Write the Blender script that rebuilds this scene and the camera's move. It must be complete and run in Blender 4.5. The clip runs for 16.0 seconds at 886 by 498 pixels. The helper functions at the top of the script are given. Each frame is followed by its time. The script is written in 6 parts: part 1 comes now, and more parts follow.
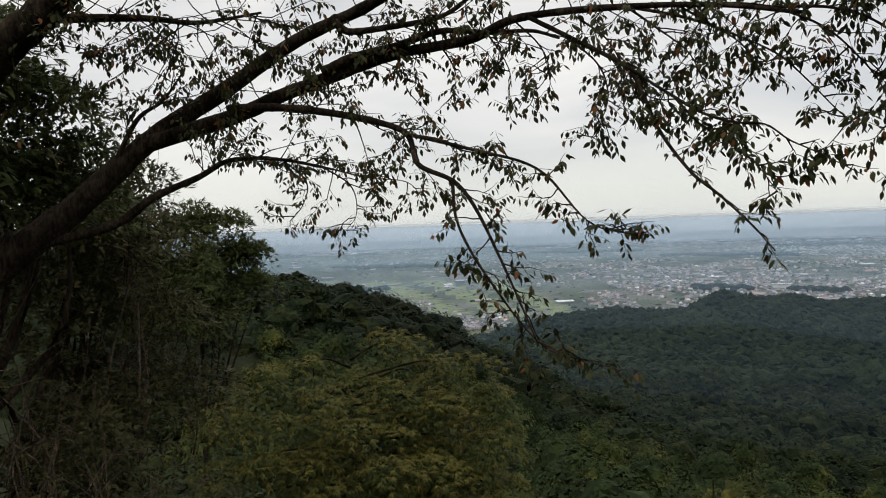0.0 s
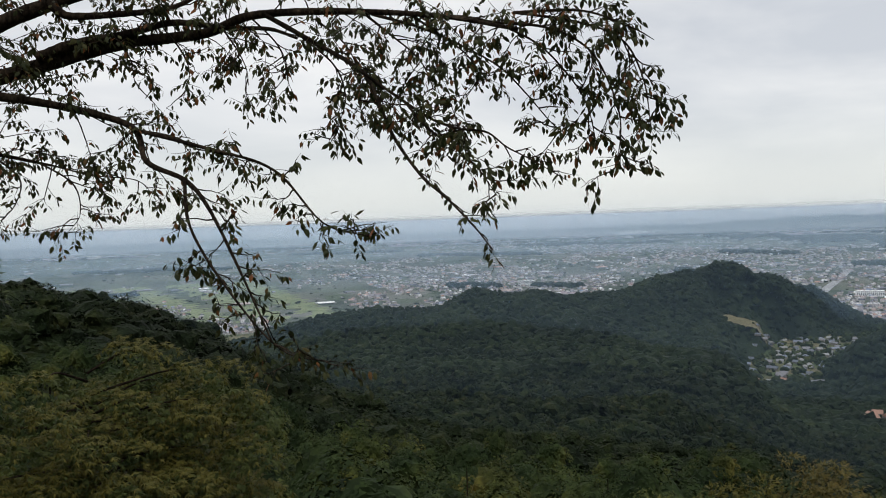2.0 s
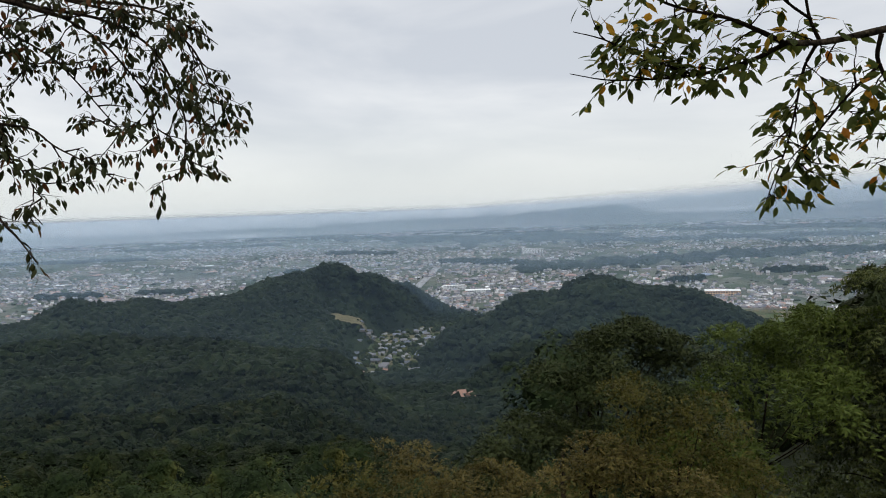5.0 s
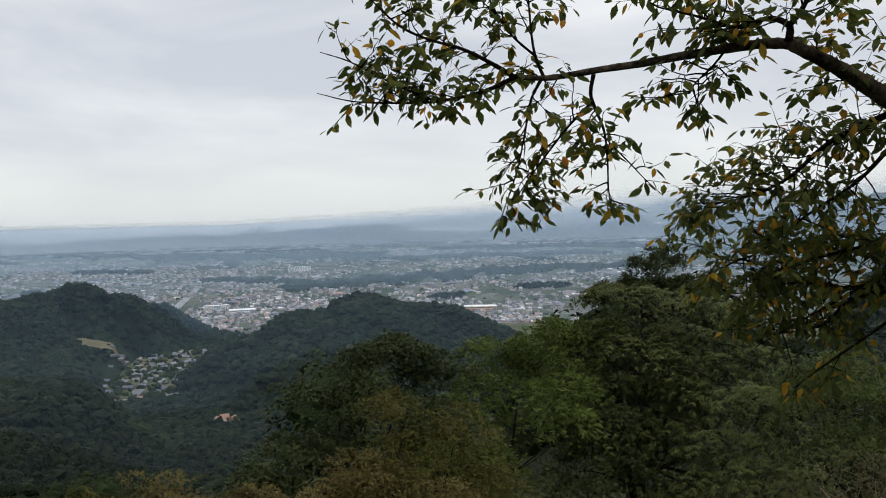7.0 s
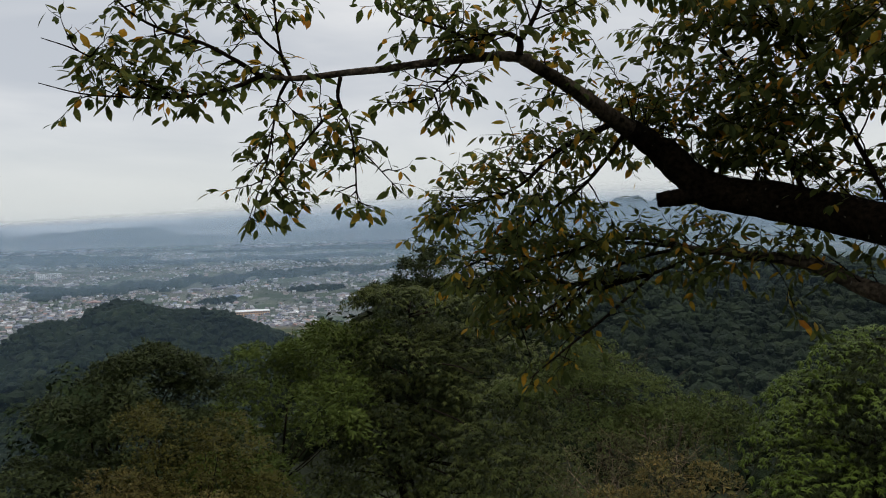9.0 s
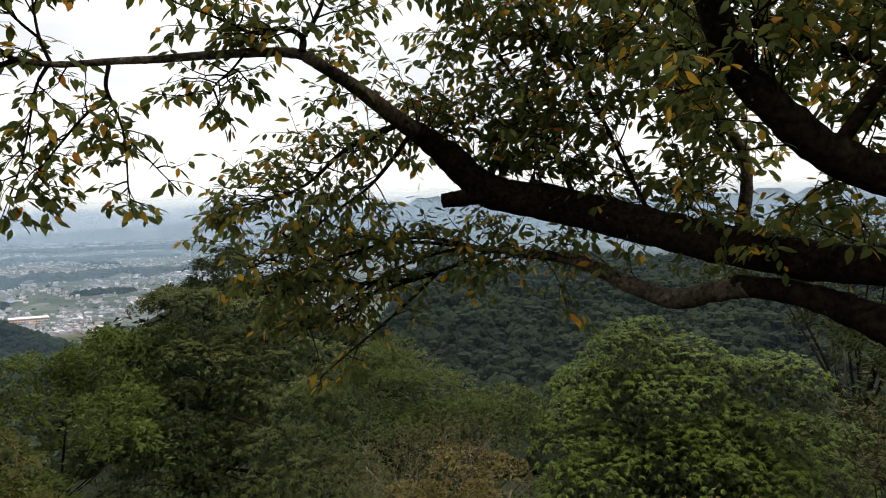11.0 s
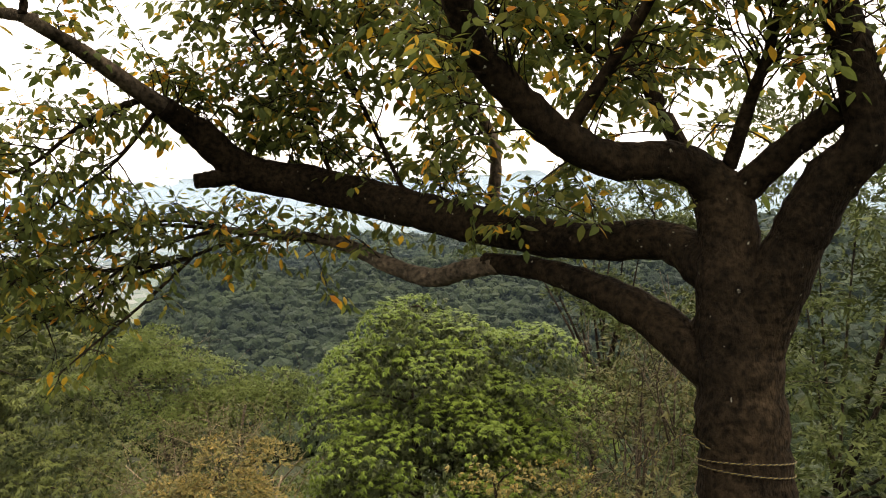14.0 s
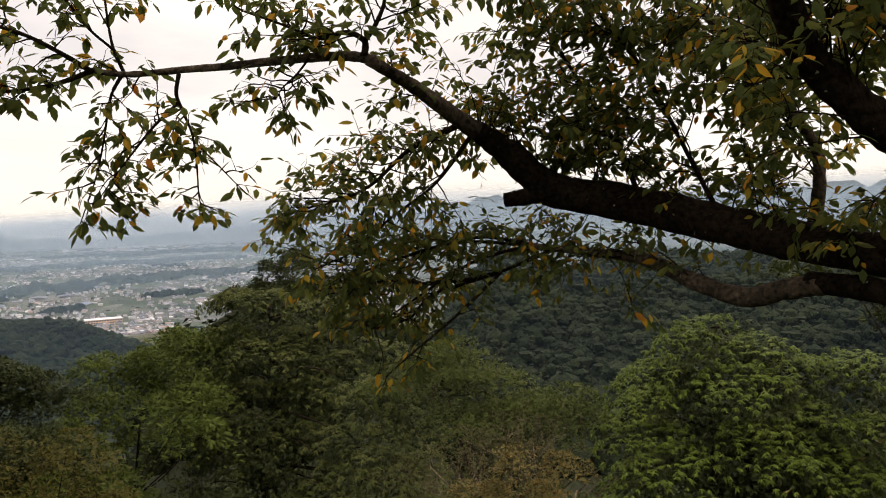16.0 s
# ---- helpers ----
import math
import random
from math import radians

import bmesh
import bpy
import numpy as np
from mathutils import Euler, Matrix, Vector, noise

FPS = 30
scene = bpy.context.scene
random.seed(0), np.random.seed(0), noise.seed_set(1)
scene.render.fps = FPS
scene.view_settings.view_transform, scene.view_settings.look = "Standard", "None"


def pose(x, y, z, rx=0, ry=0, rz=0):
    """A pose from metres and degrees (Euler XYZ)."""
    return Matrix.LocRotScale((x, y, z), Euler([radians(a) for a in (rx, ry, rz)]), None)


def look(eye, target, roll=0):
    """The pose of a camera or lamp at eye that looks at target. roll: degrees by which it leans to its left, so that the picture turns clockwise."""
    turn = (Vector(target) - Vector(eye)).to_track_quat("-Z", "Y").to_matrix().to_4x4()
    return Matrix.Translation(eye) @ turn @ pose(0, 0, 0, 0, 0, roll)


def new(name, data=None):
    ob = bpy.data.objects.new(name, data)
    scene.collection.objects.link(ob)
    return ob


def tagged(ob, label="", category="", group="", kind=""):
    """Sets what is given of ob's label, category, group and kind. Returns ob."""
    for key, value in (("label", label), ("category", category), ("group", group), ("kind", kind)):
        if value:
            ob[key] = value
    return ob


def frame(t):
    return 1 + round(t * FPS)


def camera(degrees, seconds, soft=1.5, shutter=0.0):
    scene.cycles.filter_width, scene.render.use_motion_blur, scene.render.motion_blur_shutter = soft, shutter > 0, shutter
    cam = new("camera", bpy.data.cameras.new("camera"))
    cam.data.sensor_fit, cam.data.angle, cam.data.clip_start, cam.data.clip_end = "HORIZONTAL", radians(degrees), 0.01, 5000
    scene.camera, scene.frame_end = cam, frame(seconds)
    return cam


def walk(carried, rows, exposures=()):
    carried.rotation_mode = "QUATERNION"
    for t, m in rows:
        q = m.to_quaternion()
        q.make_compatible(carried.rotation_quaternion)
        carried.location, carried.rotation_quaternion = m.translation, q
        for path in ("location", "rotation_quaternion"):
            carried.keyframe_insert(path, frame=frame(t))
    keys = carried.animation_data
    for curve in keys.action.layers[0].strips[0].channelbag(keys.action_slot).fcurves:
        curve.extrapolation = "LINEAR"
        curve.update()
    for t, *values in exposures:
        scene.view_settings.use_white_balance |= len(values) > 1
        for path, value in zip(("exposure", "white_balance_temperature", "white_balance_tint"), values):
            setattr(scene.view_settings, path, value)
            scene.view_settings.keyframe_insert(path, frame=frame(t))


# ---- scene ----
cam = camera(57.9, 16.0, 1.0)
METRES, EYE, TILT, LEAN, TURN = 0.8, 1.5, -1.5, 2.0, 0.0
ROWS = [
    (0.0, 0.0, 0.0, 0.0, -0.0, 0.0, -0.0),
    (0.5, 0.043, 0.0003, 0.0034, -3.84, -0.12, 0.36),
    (1.0, 0.0831, -0.0032, 0.0041, -7.87, -0.24, 0.72),
    (1.5, 0.1163, -0.0071, -0.0007, -12.42, -0.24, 0.75),
    (2.0, 0.1461, -0.0177, -0.0026, -17.0, 0.03, 0.56),
    (2.5, 0.1809, -0.0382, -0.0002, -21.42, 0.1, 0.76),
    (3.0, 0.2102, -0.0657, 0.0005, -26.06, 0.23, 0.76),
    (3.5, 0.248, -0.095, 0.0016, -30.72, 0.28, 1.28),
    (4.0, 0.2878, -0.1123, 0.0016, -35.67, -0.09, 1.52),
    (6.5, 0.402, -0.2094, 0.0026, -56.37, 0.44, 1.77),
    (7.0, 0.4101, -0.2437, -0.0007, -60.91, 0.54, 1.75),
    (7.5, 0.4292, -0.2778, -0.003, -65.36, 0.33, 2.06),
    (8.0, 0.4497, -0.3042, -0.0058, -69.11, 0.1, 2.29),
    (8.5, 0.468, -0.3353, -0.0062, -72.56, 0.22, 2.6),
    (9.0, 0.4838, -0.3705, -0.0074, -77.01, 0.13, 2.44),
    (9.5, 0.4943, -0.4022, -0.0057, -80.74, 0.26, 2.25),
    (12.0, 0.5302, -0.5084, -0.0138, -97.38, -1.47, 2.78),
    (12.5, 0.5374, -0.5272, -0.0138, -100.36, -1.82, 2.62),
    (13.0, 0.5448, -0.5502, -0.0138, -103.25, -2.31, 2.8),
    (13.5, 0.5492, -0.5636, -0.0143, -105.3, -2.56, 3.04),
    (14.0, 0.5506, -0.5745, -0.0138, -107.11, -2.73, 3.22),
    (14.5, 0.5479, -0.5636, -0.0113, -104.83, -2.4, 3.34),
    (15.0, 0.5396, -0.5332, -0.0107, -99.7, -1.81, 3.33),
    (15.5, 0.5264, -0.4962, -0.0059, -92.85, -0.77, 3.52),
    (16.0, 0.5108, -0.4563, -0.0065, -86.71, -0.36, 3.39),
]
EXPOSURES = [(0.0, 0.0, 6900, 10), (1.0, 0.0, 6750, 10), (2.5, 0.0, 6600, 10), (4.0, 0.0, 6550, 10), (8.0, 0.0, 6500, 10), (9.0, -0.2, 6500, 10), (9.7, -0.05, 6600, 10), (11.8, 0.94, 7100, 10), (12.5, 1.3, 7400, 11), (14.0, 1.8, 8150, 13), (14.5, 1.47, 8050, 14), (15.0, 1.46, 8350, 15), (15.5, 0.92, 8100, 16), (16.0, 0.42, 7750, 17)]
walk(cam, [(t, pose(0, 0, EYE, TILT, LEAN, TURN) @ pose(METRES * x, METRES * y, METRES * z, 90 + pitch, roll, yaw)) for t, x, y, z, yaw, pitch, roll in ROWS], EXPOSURES)


# ---- world and sun: an overcast afternoon ----
def link(tree, a, b):
    tree.links.new(a, b)


def node(tree, kind, **settings):
    n = tree.nodes.new(kind)
    for key, value in settings.items():
        if key in n.inputs:
            n.inputs[key].default_value = value
        else:
            setattr(n, key, value)
    return n


SUN_HIGH, SUN_ROUND = radians(52), radians(200)
world = bpy.data.worlds.new("sky")
scene.world = world
world.use_nodes = True
wt = world.node_tree
wt.nodes.clear()
coord = node(wt, "ShaderNodeTexCoord")
sky = node(wt, "ShaderNodeTexSky", sky_type="NISHITA", sun_disc=False)
sky.sun_elevation, sky.sun_rotation = SUN_HIGH, SUN_ROUND
flat = node(wt, "ShaderNodeMapping")
flat.inputs["Scale"].default_value = (1.0, 1.0, 3.4)
clouds = node(wt, "ShaderNodeTexNoise", Scale=2.6, Detail=5.0, Roughness=0.5, Distortion=0.35)
ramp = node(wt, "ShaderNodeValToRGB")
ramp.color_ramp.elements[0].position, ramp.color_ramp.elements[0].color = 0.34, (0.66, 0.695, 0.75, 1)
ramp.color_ramp.elements[1].position, ramp.color_ramp.elements[1].color = 0.62, (0.95, 0.96, 0.97, 1)
split = node(wt, "ShaderNodeSeparateXYZ")
rise = node(wt, "ShaderNodeMapRange", interpolation_type="SMOOTHSTEP")
for key, value in (("From Min", -0.02), ("From Max", 0.16), ("To Min", 0.0), ("To Max", 1.0)):
    rise.inputs[key].default_value = value
low = node(wt, "ShaderNodeMix", data_type="RGBA")
low.inputs["A"].default_value = (0.80, 0.84, 0.84, 1)
bg_cloud = node(wt, "ShaderNodeBackground", Strength=1.0)
bg_sky = node(wt, "ShaderNodeBackground", Strength=0.1)
both = node(wt, "ShaderNodeMixShader", Fac=0.12)
out = node(wt, "ShaderNodeOutputWorld")
link(wt, coord.outputs["Generated"], flat.inputs["Vector"])
link(wt, flat.outputs["Vector"], clouds.inputs["Vector"])
link(wt, clouds.outputs["Fac"], ramp.inputs["Fac"])
link(wt, coord.outputs["Generated"], split.inputs["Vector"])
link(wt, split.outputs["Z"], rise.inputs["Value"])
link(wt, rise.outputs["Result"], low.inputs["Factor"])
link(wt, ramp.outputs["Color"], low.inputs["B"])
link(wt, low.outputs["Result"], bg_cloud.inputs["Color"])
# an overcast sky is brightest overhead
zenith = node(wt, "ShaderNodeMapRange", interpolation_type="SMOOTHSTEP")
for key, value in (("From Min", 0.3), ("From Max", 1.0), ("To Min", 1.0), ("To Max", 2.3)):
    zenith.inputs[key].default_value = value
link(wt, split.outputs["Z"], zenith.inputs["Value"])
link(wt, zenith.outputs["Result"], bg_cloud.inputs["Strength"])
link(wt, sky.outputs["Color"], bg_sky.inputs["Color"])
link(wt, bg_cloud.outputs["Background"], both.inputs[1])
link(wt, bg_sky.outputs["Background"], both.inputs[2])
link(wt, both.outputs["Shader"], out.inputs["Surface"])

sun = new("sun", bpy.data.lights.new("sun", "SUN"))
sun.data.energy, sun.data.angle, sun.data.color = 0.7, radians(25), (1.0, 0.96, 0.9)
sun.matrix_world = look((30 * math.sin(SUN_ROUND) * math.cos(SUN_HIGH), 30 * math.cos(SUN_ROUND) * math.cos(SUN_HIGH), 30 * math.sin(SUN_HIGH)), (0, 0, 0))


# ---- materials ----
def material(name, rough=0.8):
    m = bpy.data.materials.new(name)
    m.use_nodes = True
    t = m.node_tree
    b = t.nodes["Principled BSDF"]
    b.inputs["Roughness"].default_value = rough
    b.inputs["Specular IOR Level"].default_value = 0.12
    return m, t, b


def stops(tree, pairs, fac):
    r = node(tree, "ShaderNodeValToRGB")
    e = r.color_ramp.elements
    while len(e) < len(pairs):
        e.new(0.5)
    for el, (p, c) in zip(e, pairs):
        el.position, el.color = p, (*c, 1)
    link(tree, fac, r.inputs["Fac"])
    return r.outputs["Color"]


def place_noise(tree, scale, detail=4.0, stretch=(1, 1, 1)):
    c = node(tree, "ShaderNodeTexCoord")
    mp = node(tree, "ShaderNodeMapping")
    mp.inputs["Scale"].default_value = stretch
    n = node(tree, "ShaderNodeTexNoise", Scale=scale, Detail=detail)
    link(tree, c.outputs["Object"], mp.inputs["Vector"])
    link(tree, mp.outputs["Vector"], n.inputs["Vector"])
    return n.outputs["Fac"]


def mixed(tree, fac, a, b, blend="MIX"):
    m = node(tree, "ShaderNodeMix", data_type="RGBA", blend_type=blend)
    for key, v in (("Factor", fac), ("A", a), ("B", b)):
        if isinstance(v, (int, float, tuple)):
            m.inputs[key].default_value = (*v, 1) if isinstance(v, tuple) else v
        else:
            link(tree, v, m.inputs[key])
    return m.outputs["Result"]


def piece_random(tree):
    """A value of its own for every leaf, whether it is a part or lies in a joined mesh."""
    g, o, add = node(tree, "ShaderNodeNewGeometry"), node(tree, "ShaderNodeObjectInfo"), node(tree, "ShaderNodeMath", operation="ADD")
    wrap = node(tree, "ShaderNodeMath", operation="FRACT")
    link(tree, g.outputs["Random Per Island"], add.inputs[0])
    link(tree, o.outputs["Random"], add.inputs[1])
    link(tree, add.outputs[0], wrap.inputs[0])
    return wrap.outputs[0]


def bump(tree, b, height, strength, distance):
    n = node(tree, "ShaderNodeBump", Strength=strength, Distance=distance)
    link(tree, height, n.inputs["Height"])
    link(tree, n.outputs["Normal"], b.inputs["Normal"])


def leaf_material(name, pairs, through_light=0.35, rough=0.55, patch=0.35, spread=0.6):
    """Leaves: a colour for each leaf, patches over the crown, light let through from behind."""
    middle = np.mean([c for _, c in pairs], axis=0)
    pairs = [(p, tuple(float(0.74 * (m + (k - m) * spread)) for k, m in zip(c, middle))) for p, c in pairs]
    m, t, b = material(name, rough)
    col = stops(t, pairs, piece_random(t))
    col = mixed(t, patch, col, stops(t, [(0.3, (0.35, 0.42, 0.3)), (0.7, (1.0, 1.0, 1.0))], place_noise(t, 0.7)), "MULTIPLY")
    link(t, col, b.inputs["Base Color"])
    b.inputs["Specular IOR Level"].default_value = 0.07
    tr = node(t, "ShaderNodeBsdfTranslucent")
    link(t, col, tr.inputs["Color"])
    mix = node(t, "ShaderNodeMixShader", Fac=through_light)
    link(t, b.outputs[0], mix.inputs[1])
    link(t, tr.outputs[0], mix.inputs[2])
    link(t, mix.outputs[0], t.nodes["Material Output"].inputs["Surface"])
    return m


def bark_material(name, dark, pale, lichen=(0.30, 0.30, 0.26), spots=0.66, grain=(1.6, 1.6, 0.45)):
    m, t, b = material(name, 0.95)
    base = mixed(t, stops(t, [(0.35, (0, 0, 0)), (0.65, (1, 1, 1))], place_noise(t, 5.0, 6.0, (1, 1, 0.35))), dark, pale)
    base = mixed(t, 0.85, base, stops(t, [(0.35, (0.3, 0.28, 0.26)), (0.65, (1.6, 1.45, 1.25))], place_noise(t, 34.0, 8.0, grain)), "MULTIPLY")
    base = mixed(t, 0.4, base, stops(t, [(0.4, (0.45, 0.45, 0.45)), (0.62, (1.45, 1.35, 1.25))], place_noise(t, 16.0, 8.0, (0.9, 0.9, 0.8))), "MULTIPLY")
    spot = stops(t, [(spots, (0, 0, 0)), (spots + 0.03, (1, 1, 1))], place_noise(t, 30.0, 4.0, (1, 1, 0.7)))
    link(t, mixed(t, spot, base, lichen), b.inputs["Base Color"])
    b.inputs["Specular IOR Level"].default_value = 0.03
    bump(t, b, place_noise(t, 45.0, 10.0, (1.2, 1.2, 0.6)), 1.0, 0.02)
    return m


def crown_material(name, pairs, clump, rough_relief=0.0, by_tree=False):
    """The woods: greens that change from crown to crown and from clump to clump."""
    m, t, b = material(name, 0.8)
    crown = node(t, "ShaderNodeMath", operation="MULTIPLY_ADD")
    link(t, place_noise(t, clump * 0.28, 2.0), crown.inputs[0])
    crown.inputs[1].default_value, crown.inputs[2].default_value = 2.0, -0.62
    both_ = node(t, "ShaderNodeMath", operation="MULTIPLY_ADD")
    link(t, piece_random(t), both_.inputs[0])
    both_.inputs[1].default_value = 0.18
    link(t, crown.outputs[0], both_.inputs[2])
    col = stops(t, pairs, both_.outputs[0])
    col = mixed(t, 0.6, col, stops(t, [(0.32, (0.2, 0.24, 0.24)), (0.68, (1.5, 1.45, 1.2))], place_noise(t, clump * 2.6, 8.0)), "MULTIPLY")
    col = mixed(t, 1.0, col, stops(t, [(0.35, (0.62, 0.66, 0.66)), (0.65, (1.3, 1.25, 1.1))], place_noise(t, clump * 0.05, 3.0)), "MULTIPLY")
    link(t, col, b.inputs["Base Color"])
    if by_tree:
        o = node(t, "ShaderNodeObjectInfo")
        col = mixed(t, 1.0, col, stops(t, [(0.0, (0.62, 0.70, 0.70)), (0.4, (0.9, 0.96, 0.92)), (0.75, (1.35, 1.25, 1.1)), (0.9, (1.9, 1.6, 1.2)), (1.0, (1.7, 1.2, 1.0))], o.outputs["Random"]), "MULTIPLY")
        link(t, col, b.inputs["Base Color"])
    b.inputs["Specular IOR Level"].default_value = 0.08
    if rough_relief:
        bump(t, b, place_noise(t, clump * 3, 5.0), rough_relief, 0.5 / clump)
    return m


CHERRY = leaf_material("cherry_leaf", [(0.0, (0.0633, 0.0862, 0.0230)), (0.5, (0.1150, 0.1403, 0.0345)), (0.86, (0.1955, 0.1955, 0.0414)), (0.92, (0.5290, 0.3335, 0.0345)), (0.98, (0.6210, 0.2990, 0.0287)), (1.0, (0.4370, 0.1495, 0.0230))], 0.5, spread=1.0)
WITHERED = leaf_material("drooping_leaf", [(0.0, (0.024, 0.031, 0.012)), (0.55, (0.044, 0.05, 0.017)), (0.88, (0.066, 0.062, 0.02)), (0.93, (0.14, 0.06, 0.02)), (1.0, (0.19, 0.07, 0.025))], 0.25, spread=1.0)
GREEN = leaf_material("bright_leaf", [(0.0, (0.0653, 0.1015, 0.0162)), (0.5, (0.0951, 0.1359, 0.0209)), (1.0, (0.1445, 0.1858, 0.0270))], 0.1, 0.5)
# oaks, and the tiered trees' inner leaves, where this darker green stands for shade
OAK_AND_SHADE = leaf_material("oak_and_shade_leaf", [(0.0, (0.028, 0.041, 0.015)), (0.6, (0.05, 0.065, 0.0225)), (1.0, (0.09, 0.10, 0.035))], 0.2)
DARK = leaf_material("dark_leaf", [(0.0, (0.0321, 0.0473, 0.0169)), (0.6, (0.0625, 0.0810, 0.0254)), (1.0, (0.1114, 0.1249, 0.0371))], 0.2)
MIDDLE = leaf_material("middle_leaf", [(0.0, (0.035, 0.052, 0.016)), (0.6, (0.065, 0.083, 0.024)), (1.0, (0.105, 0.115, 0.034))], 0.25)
LAYERED = leaf_material("layered_leaf", [(0.0, (0.055, 0.074, 0.021)), (0.6, (0.098, 0.115, 0.031)), (1.0, (0.15, 0.155, 0.043))], 0.25)
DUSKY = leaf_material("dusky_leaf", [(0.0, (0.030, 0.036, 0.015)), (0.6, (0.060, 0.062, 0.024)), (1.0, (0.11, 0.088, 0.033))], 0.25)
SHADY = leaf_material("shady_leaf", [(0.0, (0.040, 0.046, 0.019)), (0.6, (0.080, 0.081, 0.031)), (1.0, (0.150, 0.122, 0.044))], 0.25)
LIGHT = leaf_material("light_leaf", [(0.0, (0.0615, 0.0935, 0.0180)), (0.6, (0.1040, 0.1402, 0.0270)), (1.0, (0.1512, 0.1765, 0.0378))], 0.3)
YELLOWISH = leaf_material("yellow_green_leaf", [(0.0, (0.0587, 0.0591, 0.0141)), (0.5, (0.1022, 0.0950, 0.0218)), (1.0, (0.1659, 0.1388, 0.0307))], 0.25)
OLIVE = leaf_material("olive_leaf", [(0.0, (0.0665, 0.0918, 0.0246)), (0.5, (0.1095, 0.1423, 0.0390)), (1.0, (0.1720, 0.1973, 0.0564))], 0.35)
GOLDEN = leaf_material("golden_leaf", [(0.0, (0.10, 0.10, 0.036)), (0.5, (0.18, 0.15, 0.05)), (1.0, (0.30, 0.20, 0.06))], 0.25, spread=1.0)
BROWNISH = leaf_material("brownish_leaf", [(0.0, (0.07, 0.068, 0.022)), (0.6, (0.125, 0.105, 0.03)), (1.0, (0.20, 0.14, 0.04))], 0.2)
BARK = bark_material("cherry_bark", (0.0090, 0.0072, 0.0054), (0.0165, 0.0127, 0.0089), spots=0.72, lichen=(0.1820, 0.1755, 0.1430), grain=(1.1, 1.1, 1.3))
BARK_MID = bark_material("grey_brown_bark", (0.036, 0.031, 0.025), (0.080, 0.068, 0.054), spots=0.72, lichen=(0.15, 0.14, 0.12), grain=(1.0, 1.0, 1.3))
BARK_DARK = bark_material("dark_bark", (0.010, 0.0085, 0.007), (0.030, 0.0245, 0.019), spots=0.80)
BARK_PALE = bark_material("pale_bark", (0.08, 0.07, 0.05), (0.19, 0.16, 0.12))
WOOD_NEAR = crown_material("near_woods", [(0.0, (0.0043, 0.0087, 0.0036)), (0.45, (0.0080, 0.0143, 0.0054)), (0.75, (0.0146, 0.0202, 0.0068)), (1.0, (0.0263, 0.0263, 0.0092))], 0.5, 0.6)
WOOD_CLOSE = crown_material("close_woods", [(0.0, (0.010, 0.0178, 0.0074)), (0.45, (0.019, 0.029, 0.0104)), (0.75, (0.032, 0.040, 0.0134)), (1.0, (0.054, 0.051, 0.0168))], 0.5)
WOOD_SINGLE = crown_material("single_tree_woods", [(0.0, (0.0119, 0.0212, 0.0088)), (0.45, (0.0226, 0.0344, 0.0124)), (0.75, (0.0381, 0.0475, 0.0160)), (1.0, (0.0641, 0.0606, 0.0200))], 2.2, by_tree=True)
WOOD_RIDGE = crown_material("ridge_woods", [(0.0, (0.0087, 0.0144, 0.0087)), (0.5, (0.0144, 0.0224, 0.0118)), (1.0, (0.0236, 0.0316, 0.0157))], 0.4, 0.6)
WOOD_FAR = crown_material("far_woods", [(0.0, (0.0064, 0.0126, 0.0066)), (0.6, (0.0119, 0.0195, 0.0088)), (1.0, (0.0204, 0.0268, 0.0114))], 0.25, 0.5)

soil, _t, _b = material("hillside_soil", 0.95)
link(_t, stops(_t, [(0.3, (0.012, 0.016, 0.008)), (0.6, (0.02, 0.024, 0.011)), (0.8, (0.03, 0.028, 0.016))], place_noise(_t, 0.6, 8.0)), _b.inputs["Base Color"])
bump(_t, _b, place_noise(_t, 3.0, 8.0), 0.8, 0.15)

plain, _t, _b = material("plain_fields", 0.9)
_c = node(_t, "ShaderNodeTexCoord")
_v = node(_t, "ShaderNodeTexVoronoi", Scale=0.011, Randomness=1.0)
link(_t, _c.outputs["Object"], _v.inputs["Vector"])
_s = node(_t, "ShaderNodeSeparateColor")
link(_t, _v.outputs["Color"], _s.inputs["Color"])
_f = stops(_t, [(0.0, (0.035, 0.05, 0.026)), (0.25, (0.10, 0.10, 0.08)), (0.45, (0.03, 0.045, 0.024)), (0.6, (0.13, 0.125, 0.11)), (0.8, (0.05, 0.068, 0.034)), (1.0, (0.09, 0.09, 0.066))], _s.outputs[0])
link(_t, mixed(_t, 0.5, _f, stops(_t, [(0.35, (0.4, 0.45, 0.4)), (0.65, (1.2, 1.2, 1.2))], place_noise(_t, 0.004, 6.0)), "MULTIPLY"), _b.inputs["Base Color"])

valley_mat, _t, _b = material("valley_fields", 0.9)
_c = node(_t, "ShaderNodeTexCoord")
_v = node(_t, "ShaderNodeTexVoronoi", Scale=0.035, Randomness=1.0)
link(_t, _c.outputs["Object"], _v.inputs["Vector"])
_s = node(_t, "ShaderNodeSeparateColor")
link(_t, _v.outputs["Color"], _s.inputs["Color"])
_f = stops(_t, [(0.0, (0.035, 0.055, 0.02)), (0.3, (0.08, 0.07, 0.035)), (0.5, (0.045, 0.065, 0.022)), (0.7, (0.12, 0.10, 0.055)), (1.0, (0.055, 0.075, 0.025))], _s.outputs[0])
link(_t, mixed(_t, 0.5, _f, stops(_t, [(0.35, (0.4, 0.45, 0.4)), (0.65, (1.2, 1.2, 1.2))], place_noise(_t, 0.08, 6.0)), "MULTIPLY"), _b.inputs["Base Color"])

